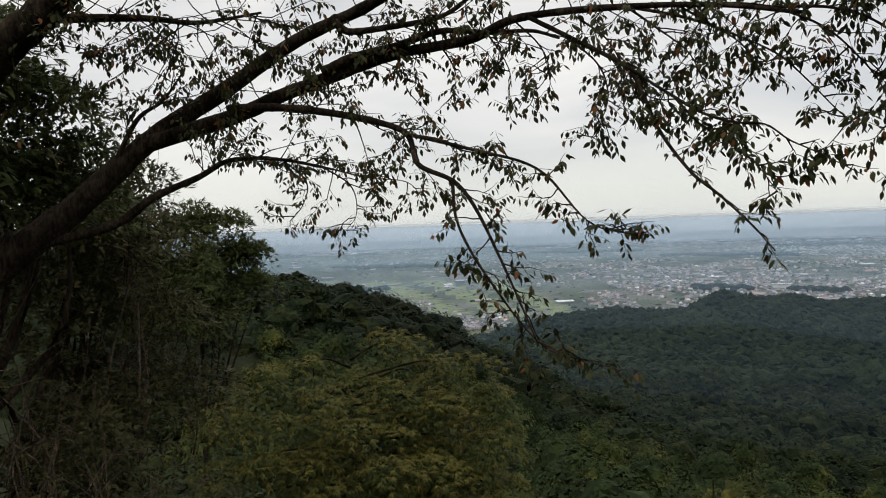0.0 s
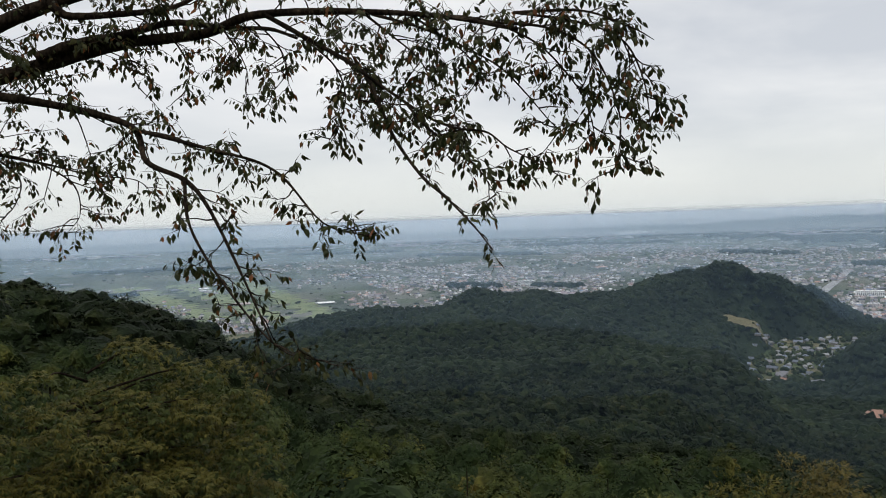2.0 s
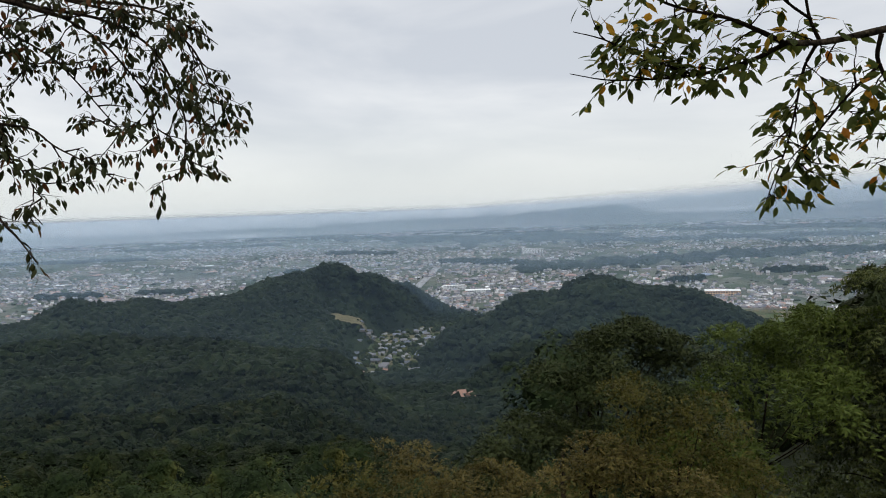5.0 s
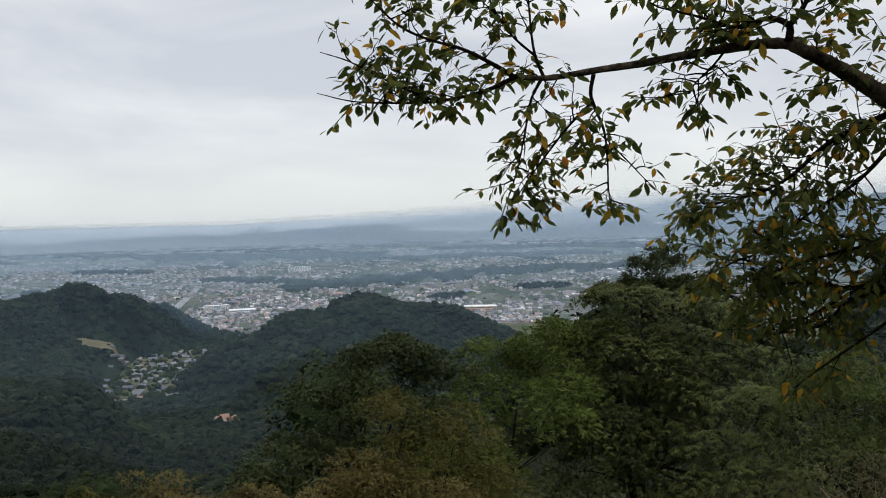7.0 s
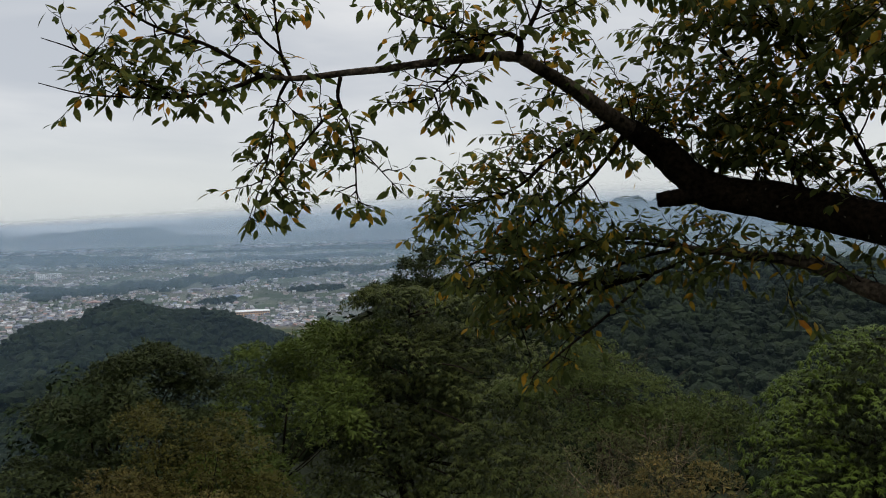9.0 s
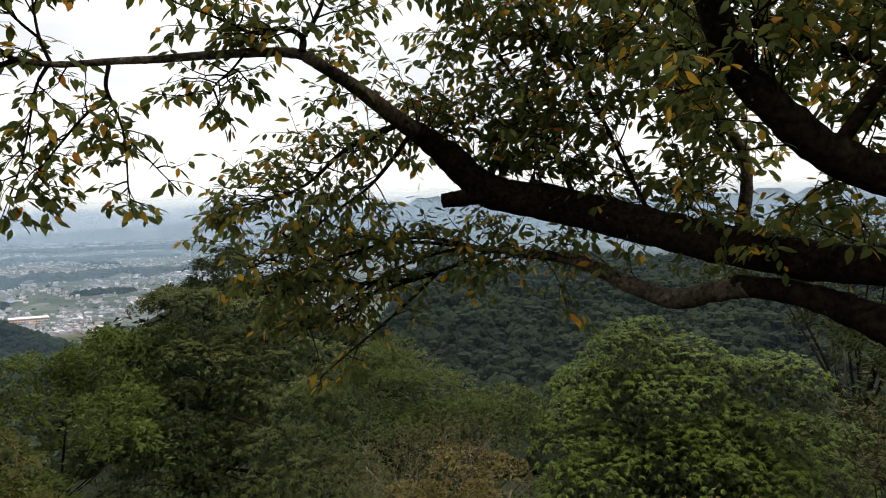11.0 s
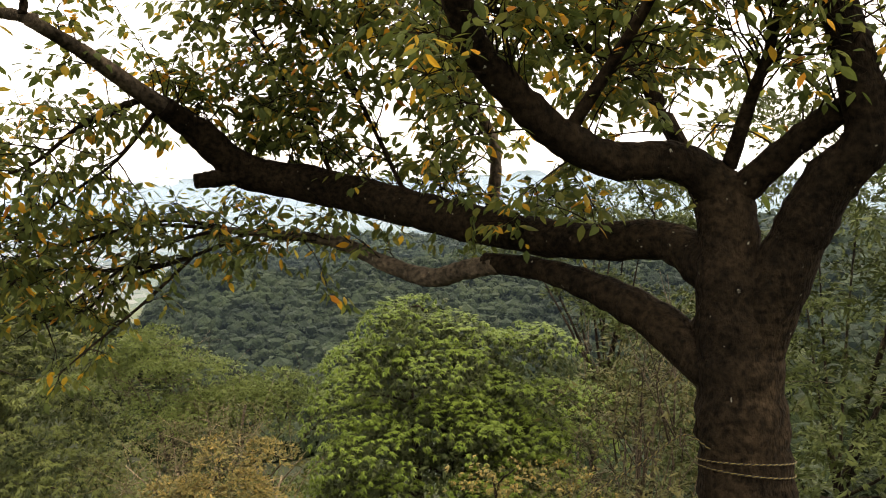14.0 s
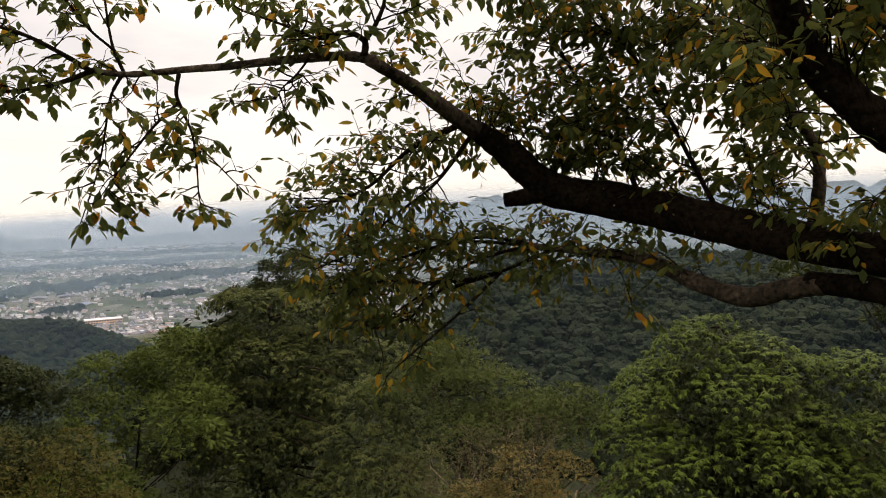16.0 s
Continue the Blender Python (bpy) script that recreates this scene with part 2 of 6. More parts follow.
dry_grass, _t, _b = material("dry_grass", 0.9)
link(_t, stops(_t, [(0.35, (0.085, 0.077, 0.04)), (0.65, (0.13, 0.112, 0.06))], place_noise(_t, 0.06, 5.0)), _b.inputs["Base Color"])
green_grass, _t, _b = material("green_grass", 0.9)
link(_t, stops(_t, [(0.35, (0.055, 0.075, 0.03)), (0.65, (0.09, 0.115, 0.045))], place_noise(_t, 0.08, 5.0)), _b.inputs["Base Color"])
asphalt, _t, _b = material("pale_asphalt", 0.9)
link(_t, stops(_t, [(0.3, (0.20, 0.20, 0.20)), (0.7, (0.27, 0.27, 0.27))], place_noise(_t, 0.05, 5.0)), _b.inputs["Base Color"])
pale_ground, _t, _b = material("pale_ground", 0.9)
link(_t, stops(_t, [(0.3, (0.32, 0.33, 0.34)), (0.7, (0.52, 0.53, 0.54))], place_noise(_t, 0.03, 5.0)), _b.inputs["Base Color"])
plaster, _t, _b = material("white_plaster", 0.8)
link(_t, stops(_t, [(0.3, (0.66, 0.66, 0.64)), (0.7, (0.76, 0.76, 0.75))], place_noise(_t, 0.1, 5.0)), _b.inputs["Base Color"])
orange, _t, _b = material("orange_cladding", 0.7)
link(_t, stops(_t, [(0.3, (0.60, 0.36, 0.20)), (0.7, (0.68, 0.42, 0.24))], place_noise(_t, 0.1, 5.0)), _b.inputs["Base Color"])
dark_glass, _t, _b = material("window_glass", 0.15)
_b.inputs["Base Color"].default_value = (0.05, 0.06, 0.07, 1)

rice, _t, _b = material("rice_field", 0.9)
link(_t, stops(_t, [(0.35, (0.10, 0.125, 0.06)), (0.65, (0.16, 0.175, 0.085))], place_noise(_t, 0.02, 5.0)), _b.inputs["Base Color"])

walls, _t, _b = material("house_walls", 0.85)
link(_t, stops(_t, [(0.0, (0.48, 0.45, 0.41)), (0.4, (0.36, 0.32, 0.28)), (0.7, (0.60, 0.58, 0.56)), (1.0, (0.30, 0.25, 0.21))], piece_random(_t)), _b.inputs["Base Color"])
old_walls, _t, _b = material("weathered_walls", 0.85)
link(_t, stops(_t, [(0.0, (0.19, 0.175, 0.155)), (0.4, (0.13, 0.115, 0.10)), (0.7, (0.30, 0.29, 0.27)), (1.0, (0.11, 0.095, 0.08))], piece_random(_t)), _b.inputs["Base Color"])
roofs, _t, _b = material("house_roofs", 0.6)
link(_t, stops(_t, [(0.0, (0.09, 0.09, 0.11)), (0.35, (0.19, 0.18, 0.19)), (0.55, (0.28, 0.25, 0.24)), (0.66, (0.34, 0.20, 0.15)), (0.74, (0.17, 0.21, 0.28)), (0.83, (0.38, 0.37, 0.36)), (0.95, (0.42, 0.41, 0.40)), (1.0, (0.75, 0.75, 0.74))], piece_random(_t)), _b.inputs["Base Color"])
rope_mat, _t, _b = material("yellow_strand", 0.8)
link(_t, mixed(_t, place_noise(_t, 90.0), (0.06, 0.045, 0.016), (0.13, 0.10, 0.036)), _b.inputs["Base Color"])
black_strand, _t, _b = material("black_strand", 0.8)
link(_t, mixed(_t, place_noise(_t, 90.0), (0.008, 0.008, 0.008), (0.03, 0.027, 0.022)), _b.inputs["Base Color"])


def haze_material(name, amount, foot, full, tint):
    """A tinted see-through sheet standing in for moist air: it scatters the sky's light and lets the rest through; thin
    at the foot, fading out above.
    """
    m = bpy.data.materials.new(name)
    m.use_nodes = True
    t = m.node_tree
    t.nodes.clear()
    c, s = node(t, "ShaderNodeTexCoord"), node(t, "ShaderNodeSeparateXYZ")
    link(t, c.outputs["Object"], s.inputs["Vector"])
    factors = []
    crest, over = node(t, "ShaderNodeAttribute", attribute_name="crest"), node(t, "ShaderNodeMath", operation="DIVIDE")
    link(t, s.outputs["Z"], over.inputs[0])
    link(t, crest.outputs["Fac"], over.inputs[1])
    for a, b_, lo, hi, high in ((foot, full, 0.0, 1.0, s.outputs["Z"]), (0.2, 1.0, 1.0, 0.0, over.outputs[0])):
        r = node(t, "ShaderNodeMapRange", interpolation_type="SMOOTHSTEP")
        for key, value in (("From Min", a), ("From Max", b_), ("To Min", lo), ("To Max", hi)):
            r.inputs[key].default_value = value
        link(t, high, r.inputs["Value"])
        factors.append(r.outputs["Result"])
    mul, mul2 = node(t, "ShaderNodeMath", operation="MULTIPLY"), node(t, "ShaderNodeMath", operation="MULTIPLY")
    link(t, factors[0], mul.inputs[0])
    link(t, factors[1], mul.inputs[1])
    link(t, mul.outputs[0], mul2.inputs[0])
    thick, mul3 = node(t, "ShaderNodeAttribute", attribute_name="thickness"), node(t, "ShaderNodeMath", operation="MULTIPLY")
    link(t, mul2.outputs[0], mul3.inputs[0])
    link(t, thick.outputs["Fac"], mul3.inputs[1])
    mul2.inputs[1].default_value = amount
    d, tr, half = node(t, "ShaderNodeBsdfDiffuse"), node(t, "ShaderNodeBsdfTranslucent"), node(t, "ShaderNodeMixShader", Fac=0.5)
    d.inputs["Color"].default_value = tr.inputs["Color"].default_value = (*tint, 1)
    clear, mix, o = node(t, "ShaderNodeBsdfTransparent"), node(t, "ShaderNodeMixShader"), node(t, "ShaderNodeOutputMaterial")
    link(t, d.outputs[0], half.inputs[1])
    link(t, tr.outputs[0], half.inputs[2])
    link(t, mul3.outputs[0], mix.inputs["Fac"])
    link(t, clear.outputs[0], mix.inputs[1])
    link(t, half.outputs[0], mix.inputs[2])
    link(t, mix.outputs[0], o.inputs["Surface"])
    return m


# ---- mesh helpers ----
rng = np.random.default_rng(7)


def mesh_of(name, verts, faces, mat, smooth=False, slots=None):
    """A mesh from arrays of vertices and of triangles or quads."""
    me = bpy.data.meshes.new(name)
    verts, faces = np.asarray(verts, np.float32), np.asarray(faces, np.int32)
    k = faces.shape[1]
    me.vertices.add(len(verts))
    me.vertices.foreach_set("co", verts.ravel())
    me.loops.add(faces.size)
    me.loops.foreach_set("vertex_index", faces.ravel())
    me.polygons.add(len(faces))
    me.polygons.foreach_set("loop_start", np.arange(0, faces.size, k, dtype=np.int32))
    me.polygons.foreach_set("use_smooth", np.full(len(faces), smooth))
    for m in mat if isinstance(mat, (list, tuple)) else [mat]:
        me.materials.append(m)
    if slots is not None:
        me.polygons.foreach_set("material_index", np.asarray(slots, np.int32))
    me.update(calc_edges=True)
    return me


def thing(name, label, category, place=(0, 0, 0), group="", kind=""):
    ob = new(name)
    ob.location = place
    ob.empty_display_size = 0.3
    return tagged(ob, label, category, group, kind)


def under(ob, me, parent, label="", kind=""):
    """Hangs a mesh whose vertices are in world places under its thing."""
    o = new(ob, me)
    o.parent = parent
    o.matrix_parent_inverse = Matrix.Translation(parent.location).inverted()
    return tagged(o, label, "", "", kind)


def stamped(template, faces, at, scale, turn=None):
    """Copies of a small form at many places, joined: vertices and faces."""
    n, v = len(at), len(template)
    pts = np.broadcast_to(template, (n, v, 3)) * scale.reshape(n, 1, -1)
    if turn is not None:
        c, s = np.cos(turn)[:, None], np.sin(turn)[:, None]
        pts = np.stack([pts[..., 0] * c - pts[..., 1] * s, pts[..., 0] * s + pts[..., 1] * c, pts[..., 2]], -1)
    pts = pts + at[:, None, :]
    return pts.reshape(-1, 3), (faces[None] + (np.arange(n) * v)[:, None, None]).reshape(-1, faces.shape[1])


def joined(groups):
    vs, fs, n = [], [], 0
    for v, f in groups:
        vs.append(v)
        fs.append(f + n)
        n += len(v)
    return np.concatenate(vs), np.concatenate(fs)


def unit(v):
    return v / np.maximum(np.linalg.norm(v, axis=-1, keepdims=True), 1e-9)


# A leaf, one unit long along y: stalk end, midrib and two folded halves.
LEAF_V = np.array([(0, 0, 0), (0, 0.36, 0.035), (0, 0.7, 0.01), (0, 1, -0.10), (-0.2, 0.33, 0), (-0.17, 0.66, -0.03), (0.2, 0.33, 0), (0.17, 0.66, -0.03)])
LEAF_F = np.array([(0, 1, 4), (0, 6, 1), (1, 2, 5), (1, 5, 4), (1, 6, 7), (1, 7, 2), (2, 3, 5), (2, 7, 3)])
BLADE_V = np.array([(0, 0, 0), (-0.17, 0.45, 0.02), (0.17, 0.45, -0.02), (0, 1, -0.08)])
BLADE_F = np.array([(0, 2, 1), (1, 2, 3)])


def leaf_axes(ways, normals):
    y = unit(ways)
    x = unit(np.cross(y, normals))
    return x, y, np.cross(x, y)


def leaves(at, ways, normals, size, v=LEAF_V, f=LEAF_F, wide=1.0):
    x, y, z = leaf_axes(ways, normals)
    t = v[None] * size[:, None, None]
    pts = at[:, None] + t[..., :1] * wide * x[:, None] + t[..., 1:2] * y[:, None] + t[..., 2:] * z[:, None]
    return pts.reshape(-1, 3), (f[None] + (np.arange(len(at)) * len(v))[:, None, None]).reshape(-1, 3)


def curve_points(points, steps=6):
    """A smooth line through the points."""
    p = np.array(points, float)
    p = np.vstack([2 * p[0] - p[1], p, 2 * p[-1] - p[-2]])
    u = np.linspace(0, 1, steps, endpoint=False)[:, None]
    rows = []
    for a, b, c, d in zip(p, p[1:], p[2:], p[3:]):
        rows.append(0.5 * (2 * b + (c - a) * u + (2 * a - 5 * b + 4 * c - d) * u ** 2 + (3 * b - a - 3 * c + d) * u ** 3))
    return np.vstack(rows + [p[-2:-1]])


def tube(line, radii, sides=6, knobs=0.0):
    """A limb along a line, with its own thickness at each point."""
    n = len(line)
    ways = unit(np.gradient(line, axis=0))
    up = np.where(np.abs(ways[:, 2:]) > 0.9, np.array([[1.0, 0, 0]]), np.array([[0, 0, 1.0]]))
    a = unit(np.cross(ways, up))
    b = np.cross(ways, a)
    ang = np.linspace(0, 2 * np.pi, sides, endpoint=False)
    r = np.asarray(radii)[:, None] * (1 + knobs * rng.normal(size=(n, sides)))
    v = line[:, None] + r[..., None] * (np.cos(ang)[None, :, None] * a[:, None] + np.sin(ang)[None, :, None] * b[:, None])
    i, j = np.meshgrid(np.arange(n - 1), np.arange(sides), indexing="ij")
    k = (j + 1) % sides
    q = np.stack([i * sides + j, i * sides + k, (i + 1) * sides + k, (i + 1) * sides + j], -1).reshape(-1, 4)
    f = np.vstack([q[:, [0, 1, 2]], q[:, [0, 2, 3]]])
    v = np.vstack([v.reshape(-1, 3), line[:1], line[-1:]])
    s = np.arange(sides)
    caps = np.vstack([np.stack([np.full(sides, n * sides), (s + 1) % sides, s], -1), np.stack([np.full(sides, n * sides + 1), (n - 1) * sides + s, (n - 1) * sides + (s + 1) % sides], -1)])
    return v, np.vstack([f, caps])


# ---- the land: one sheet from the lookout to the horizon ----
DEEP = 250.0


def true_far(r):
    """The plain's far distances are drawn in towards the edge of sight; the sheet climbs a little to keep its true slope of view."""
    k = np.clip((r - 2000.0) / 2900.0, 0, 0.985)
    return np.where(r > 2000, 2000 + (r - 2000) / (1 - k), r)


def drawn_in(d):
    k = np.maximum(d - 2000.0, 0)
    return np.where(d > 2000, 2000 + k / (1 + k / 2900.0), d)


HILLS = [  # bearing, distance, height of the top against the lookout, half width across, half width along
    (12.0, 1150, -131, 170, 230), (19.4, 1240, -112, 34, 150), (23.4, 1260, -121, 80, 200), (27.5, 1400, -143, 100, 200), (36.2, 1690, -105, 86, 150), (33.9, 1650, -120, 46, 110), (38.6, 1760, -136, 70, 110), (41.6, 1820, -163, 60, 70), (43.4, 1860, -186, 50, 60), (45.0, 1890, -204, 45, 50), (32.4, 1560, -127, 64, 160), (16.0, 800, -147, 200, 170),
    (60.5, 1180, -131, 90, 150), (54.9, 1190, -107, 62, 120), (50.6, 1200, -132, 62, 110), (47.2, 1180, -165, 50, 90), (44.7, 1180, -187, 34, 70), (43.3, 1170, -203, 20, 50),
    (32.5, 1180, -176, 80, 120),
    (-24.0, 230, -8, 50, 75), (-12.0, 250, -20, 24, 80), (-8.0, 250, -24, 18, 60), (-5.0, 250, -29, 16, 60), (-2.0, 255, -36, 20, 70), (4.0, 230, -48, 22, 60), (-50.0, 200, -8, 80, 70),
    (78.0, 24, -10.5, 7, 20), (77.5, 62, -11.5, 9, 34), (79.0, 120, -15, 11, 40), (72.0, 80, -18.5, 11, 40), (100.0, 16, -6.0, 12, 10),
    (91.0, 640, -32, 34, 170), (101.0, 660, -40, 90, 190), (114.0, 640, -38, 110, 190), (132.0, 620, -30, 150, 200), (155.0, 600, -25, 170, 220),
    (180.0, 400, -20, 190, 130), (230.0, 400, -25, 220, 130), (285.0, 400, -25, 200, 130),
]


FAR_HILLS = [  # bearing, half width in degrees, drawn-in distance, angle of height of the top, half depth
    (43.5, 4.2, 4400, -0.42, 60), (48.3, 0.8, 4430, 0.04, 50), (52.0, 2.6, 4330, -0.24, 70), (56.0, 2.6, 4290, 0.0, 70), (60.5, 2.0, 4270, -0.62, 60),
    (33.0, 3.0, 4440, -0.60, 50), (38.0, 2.2, 4400, -0.62, 50), (60.0, 4.5, 4500, 0.08, 50), (66.5, 3.0, 4360, -0.72, 60), (72.0, 4.0, 4420, -0.25, 60), (78.0, 4.0, 4380, -0.1, 70), (73.0, 3.0, 4230, -1.0, 50),
    (56.0, 2.0, 4680, 0.15, 60), (61.0, 3.2, 4680, 0.42, 60), (66.2, 2.4, 4700, 0.78, 60), (70.5, 3.0, 4690, 0.5, 60), (76.0, 2.6, 4690, 1.0, 60), (82.0, 3.6, 4690, 1.25, 60), (95.0, 9.0, 4420, 1.4, 60), (118.0, 12.0, 4420, 1.3, 60),
]


def valley_floor(r):
    return np.interp(r, (200, 400, 700, 900, 1150, 1400, 1700, 2000), (-78, -138, -189, -214, -233, -240, -247, -250))


VALLEY_R = (200, 500, 800, 880, 960, 1060, 1150, 1300, 1450, 1560, 1640, 1720, 1850, 2000)
VALLEY_FROM = (45.0, 44.0, 42.6, 41.2, 39.8, 38.8, 38.0, 37.3, 37.9, 38.2, 40.4, 43.6, 45.6, 46.6)
VALLEY_TO = (54.0, 52.0, 48.0, 47.2, 45.2, 43.0, 42.5, 42.4, 43.2, 44.6, 45.6, 46.6, 47.6, 48.4)


def valley_off(az, r):
    """How many metres a place lies outside the valley's floor (below 0: on it)."""
    a, b = np.interp(r, VALLEY_R, VALLEY_FROM), np.interp(r, VALLEY_R, VALLEY_TO)
    return np.radians(np.maximum(a - az, az - b)) * r


def ground_z(x, y):
    r = np.hypot(x, y)
    az = np.degrees(np.arctan2(x, y))
    low = np.interp(r, (0, 2.5, 5, 10, 25, 60, 150, 300, 600, 900, 1300, 1700, 2000), (0, -0.1, -1.3, -4.6, -12.5, -29, -63, -100, -147, -182, -222, -246, -250))
    high = np.interp(r, (0, 2.5, 5, 10, 25, 60, 100, 150, 200, 300, 450, 600, 900, 1300, 1700, 2000), (0, -0.1, -1.3, -4.6, -12.5, -29, -42, -53, -62, -80, -106, -128, -168, -219, -246, -250))
    z = low + (high - low) * np.clip((42.5 - az) / 5.0, 0, 1) * np.clip((az + 30) / 10.0, 0, 1)
    z = z + 6 * np.exp(-((r - 330) / 60) ** 2) * np.sin(az * 0.13 + 1.0) + 5 * np.sin(x / 83.0 + 0.7) * np.cos(y / 71.0) * np.clip((r - 120) / 300, 0, 1) * np.clip((1900 - r) / 500, 0, 1)
    z = z + 8 * np.sin(x / 57.0 + 1.7 * np.sin(y / 95.0)) * np.sin(y / 43.0 + 1.1 * np.sin(x / 80.0)) * np.clip((r - 250) / 300, 0, 1) * np.clip((1500 - r) / 400, 0, 1)
    for b, d, top, wide, deep in HILLS:
        b = np.radians(b)
        u, v = x * np.cos(b) - y * np.sin(b), x * np.sin(b) + y * np.cos(b) - d
        z = z + np.maximum(top - z, 0) * np.exp(-(u / wide) ** 2 / 2 - (v / deep) ** 2 / 2)
    # the valley with the hamlet
    off = valley_off(az, r)
    k = np.clip(1 - off / np.interp(r, (700, 1150, 1450, 1640, 1800), (120, 45, 50, 130, 130)), 0, 1)
    k = k * k * (3 - 2 * k) * np.clip((r - 180) / 220, 0, 1) * np.clip((2100 - r) / 100, 0, 1)
    z = z + k * np.minimum(valley_floor(r) - z, 0)
    # the shelf with the dry field
    shelf = np.clip(1.9 - np.abs(r - 1490) / 60, 0, 1) * np.clip(2.4 - np.abs(az - 37.0) / 0.9, 0, 1)
    z = z + shelf * (np.interp(az, (35.6, 38.7), (-181.0, -201.0)) - z)
    z = np.maximum(z, -DEEP)
    # the plain and the hills beyond it
    d = true_far(r)
    far = -DEEP * r / d
    crinkle = 1 + 0.10 * np.sin(az * 1.9) + 0.07 * np.sin(az * 4.3 + 1) + 0.05 * np.sin(az * 9.7 + r / 40)
    for b, wide, away, top, deep in FAR_HILLS:
        shape = np.exp(-np.abs((az - b) / wide) ** 2.4 / 2 - ((r - away) / deep) ** 2 / 2)
        far = far + np.maximum(r * math.radians(top) - far, 0) * np.clip(shape * crinkle, 0, 1)
    return np.where(r > 2000, far, z)


def clearing(az, r):
    """The dry field on the shelf above the hamlet."""
    return (np.abs(az - 37.3) < 1.75) & (np.abs(r - 1482) < np.interp(az, (35.6, 36.4, 38.0, 39.0), (40, 54, 54, 44)))


def canopy_floor(x, y):
    """1 where woods stand."""
    r, az, z = np.hypot(x, y), np.degrees(np.arctan2(x, y)), ground_z(x, y)
    off = valley_off(az, r)
    open_floor = (off < np.interp(r, (1150, 1300, 1600), (-4, -2, -8))) & (((r > 885) & (r < 945) & (az > 44.4)) | (r > 1155))
    return (r < 1950) & ((z > -246) | ((r > 1480) & (off < 60))) & ~open_floor & ~clearing(az, r)


def land():
    az = np.radians(np.concatenate([np.arange(-48, 24, 0.75), np.arange(24, 84, 0.55), np.arange(84, 168, 0.75), np.arange(168, 312, 4.0)]))
    r = np.concatenate([np.linspace(0.8, 30, 26), np.geomspace(31.5, 2000, 86), np.linspace(2020, 4000, 50), np.linspace(4012, 4840, 70)])
    a, rr = np.meshgrid(az, r, indexing="ij")
    x, y = rr * np.sin(a), rr * np.cos(a)
    z = ground_z(x, y)
    n, m = len(az), len(r)
    v = np.vstack([np.stack([x, y, z], -1).reshape(-1, 3), [[0, 0, 0]]])
    i, j = np.meshgrid(np.arange(n), np.arange(m - 1), indexing="ij")
    k = (i + 1) % n
    q = np.stack([i * m + j, i * m + j + 1, k * m + j + 1, k * m + j], -1).reshape(-1, 4)
    tri = np.stack([np.full(n, n * m), np.arange(n) * m, (np.arange(n) + 1) % n * m], -1)
    f = np.vstack([q[:, [0, 1, 2]], q[:, [0, 2, 3]], tri])
    c = v[f].mean(1)
    d, bearing = np.hypot(c[:, 0], c[:, 1]), np.degrees(np.arctan2(c[:, 0], c[:, 1]))
    flatland = (~canopy_floor(c[:, 0], c[:, 1])) & (d > 700)
    paddies = flatland & (d > 2200) & (d < 3150) & (bearing > -12) & (bearing < 10 - (d - 2200) / 150) & (np.sin(bearing * 1.7 + d / 90) + 0.6 * np.sin(bearing * 4.1 - d / 37) > -0.2)
    slot = np.where(paddies, 2, np.where(flatland, 1, 0))
    bare = -DEEP * d / true_far(d)
    risen = (c[:, 2] - bare) / d
    uplands = (d > 3950) & (risen > 0.0035) & (np.sin(bearing * 2.3 + d / 21) + np.sin(bearing * 5.1 - d / 13) + np.sin(bearing * 0.9 + d / 47) > np.where(d > 4300, -2.3, -1.25))
    streaks = (d > 4000) & (np.sin(bearing * 0.5 + d / 24) + np.sin(bearing * 1.7 - d / 15) + 0.7 * np.sin(bearing * 4.7 + d / 9) > np.interp(bearing, (5, 30, 42), (0.8, 0.25, 0.0))) & (bearing < 140)
    slot[uplands | streaks] = 3
    slot[(slot == 0) & (d > 300)] = 3
    slot[flatland & (d < 1950)] = 3
    slot[flatland & (d < 1950) & (c[:, 2] < valley_floor(d) + 7)] = 4
    ob = new("ground", mesh_of("ground", v, f, [soil, plain, rice, WOOD_FAR, valley_mat], True, slot))
    tagged(ob, "wooded hills falling to a hazy inhabited plain", "ground", "", "structure")


land()


def dry_field():
    """The small dry field on the shelf above the hamlet, cut out of the woods."""
    az, k = np.meshgrid(np.linspace(35.6, 39.0, 24), np.linspace(-1, 1, 9), indexing="ij")
    r = 1485 + k * np.interp(az, (35.6, 36.3, 38.2, 39.0), (24, 50, 46, 18)) * (1 - 0.1 * np.sin(az * 7.0))
    x, y = r * np.sin(np.radians(az)), r * np.cos(np.radians(az))
    v = np.stack([x, y, ground_z(x, y) + 0.6], -1).reshape(-1, 3)
    i, j = np.meshgrid(np.arange(23), np.arange(8), indexing="ij")
    q = np.stack([i * 9 + j, i * 9 + j + 1, (i + 1) * 9 + j + 1, (i + 1) * 9 + j], -1).reshape(-1, 4)
    tagged(new("field", mesh_of("field", v, q, dry_grass, True)), "dry tan field on the wooded hill's flank", "field", "", "structure")


dry_field()

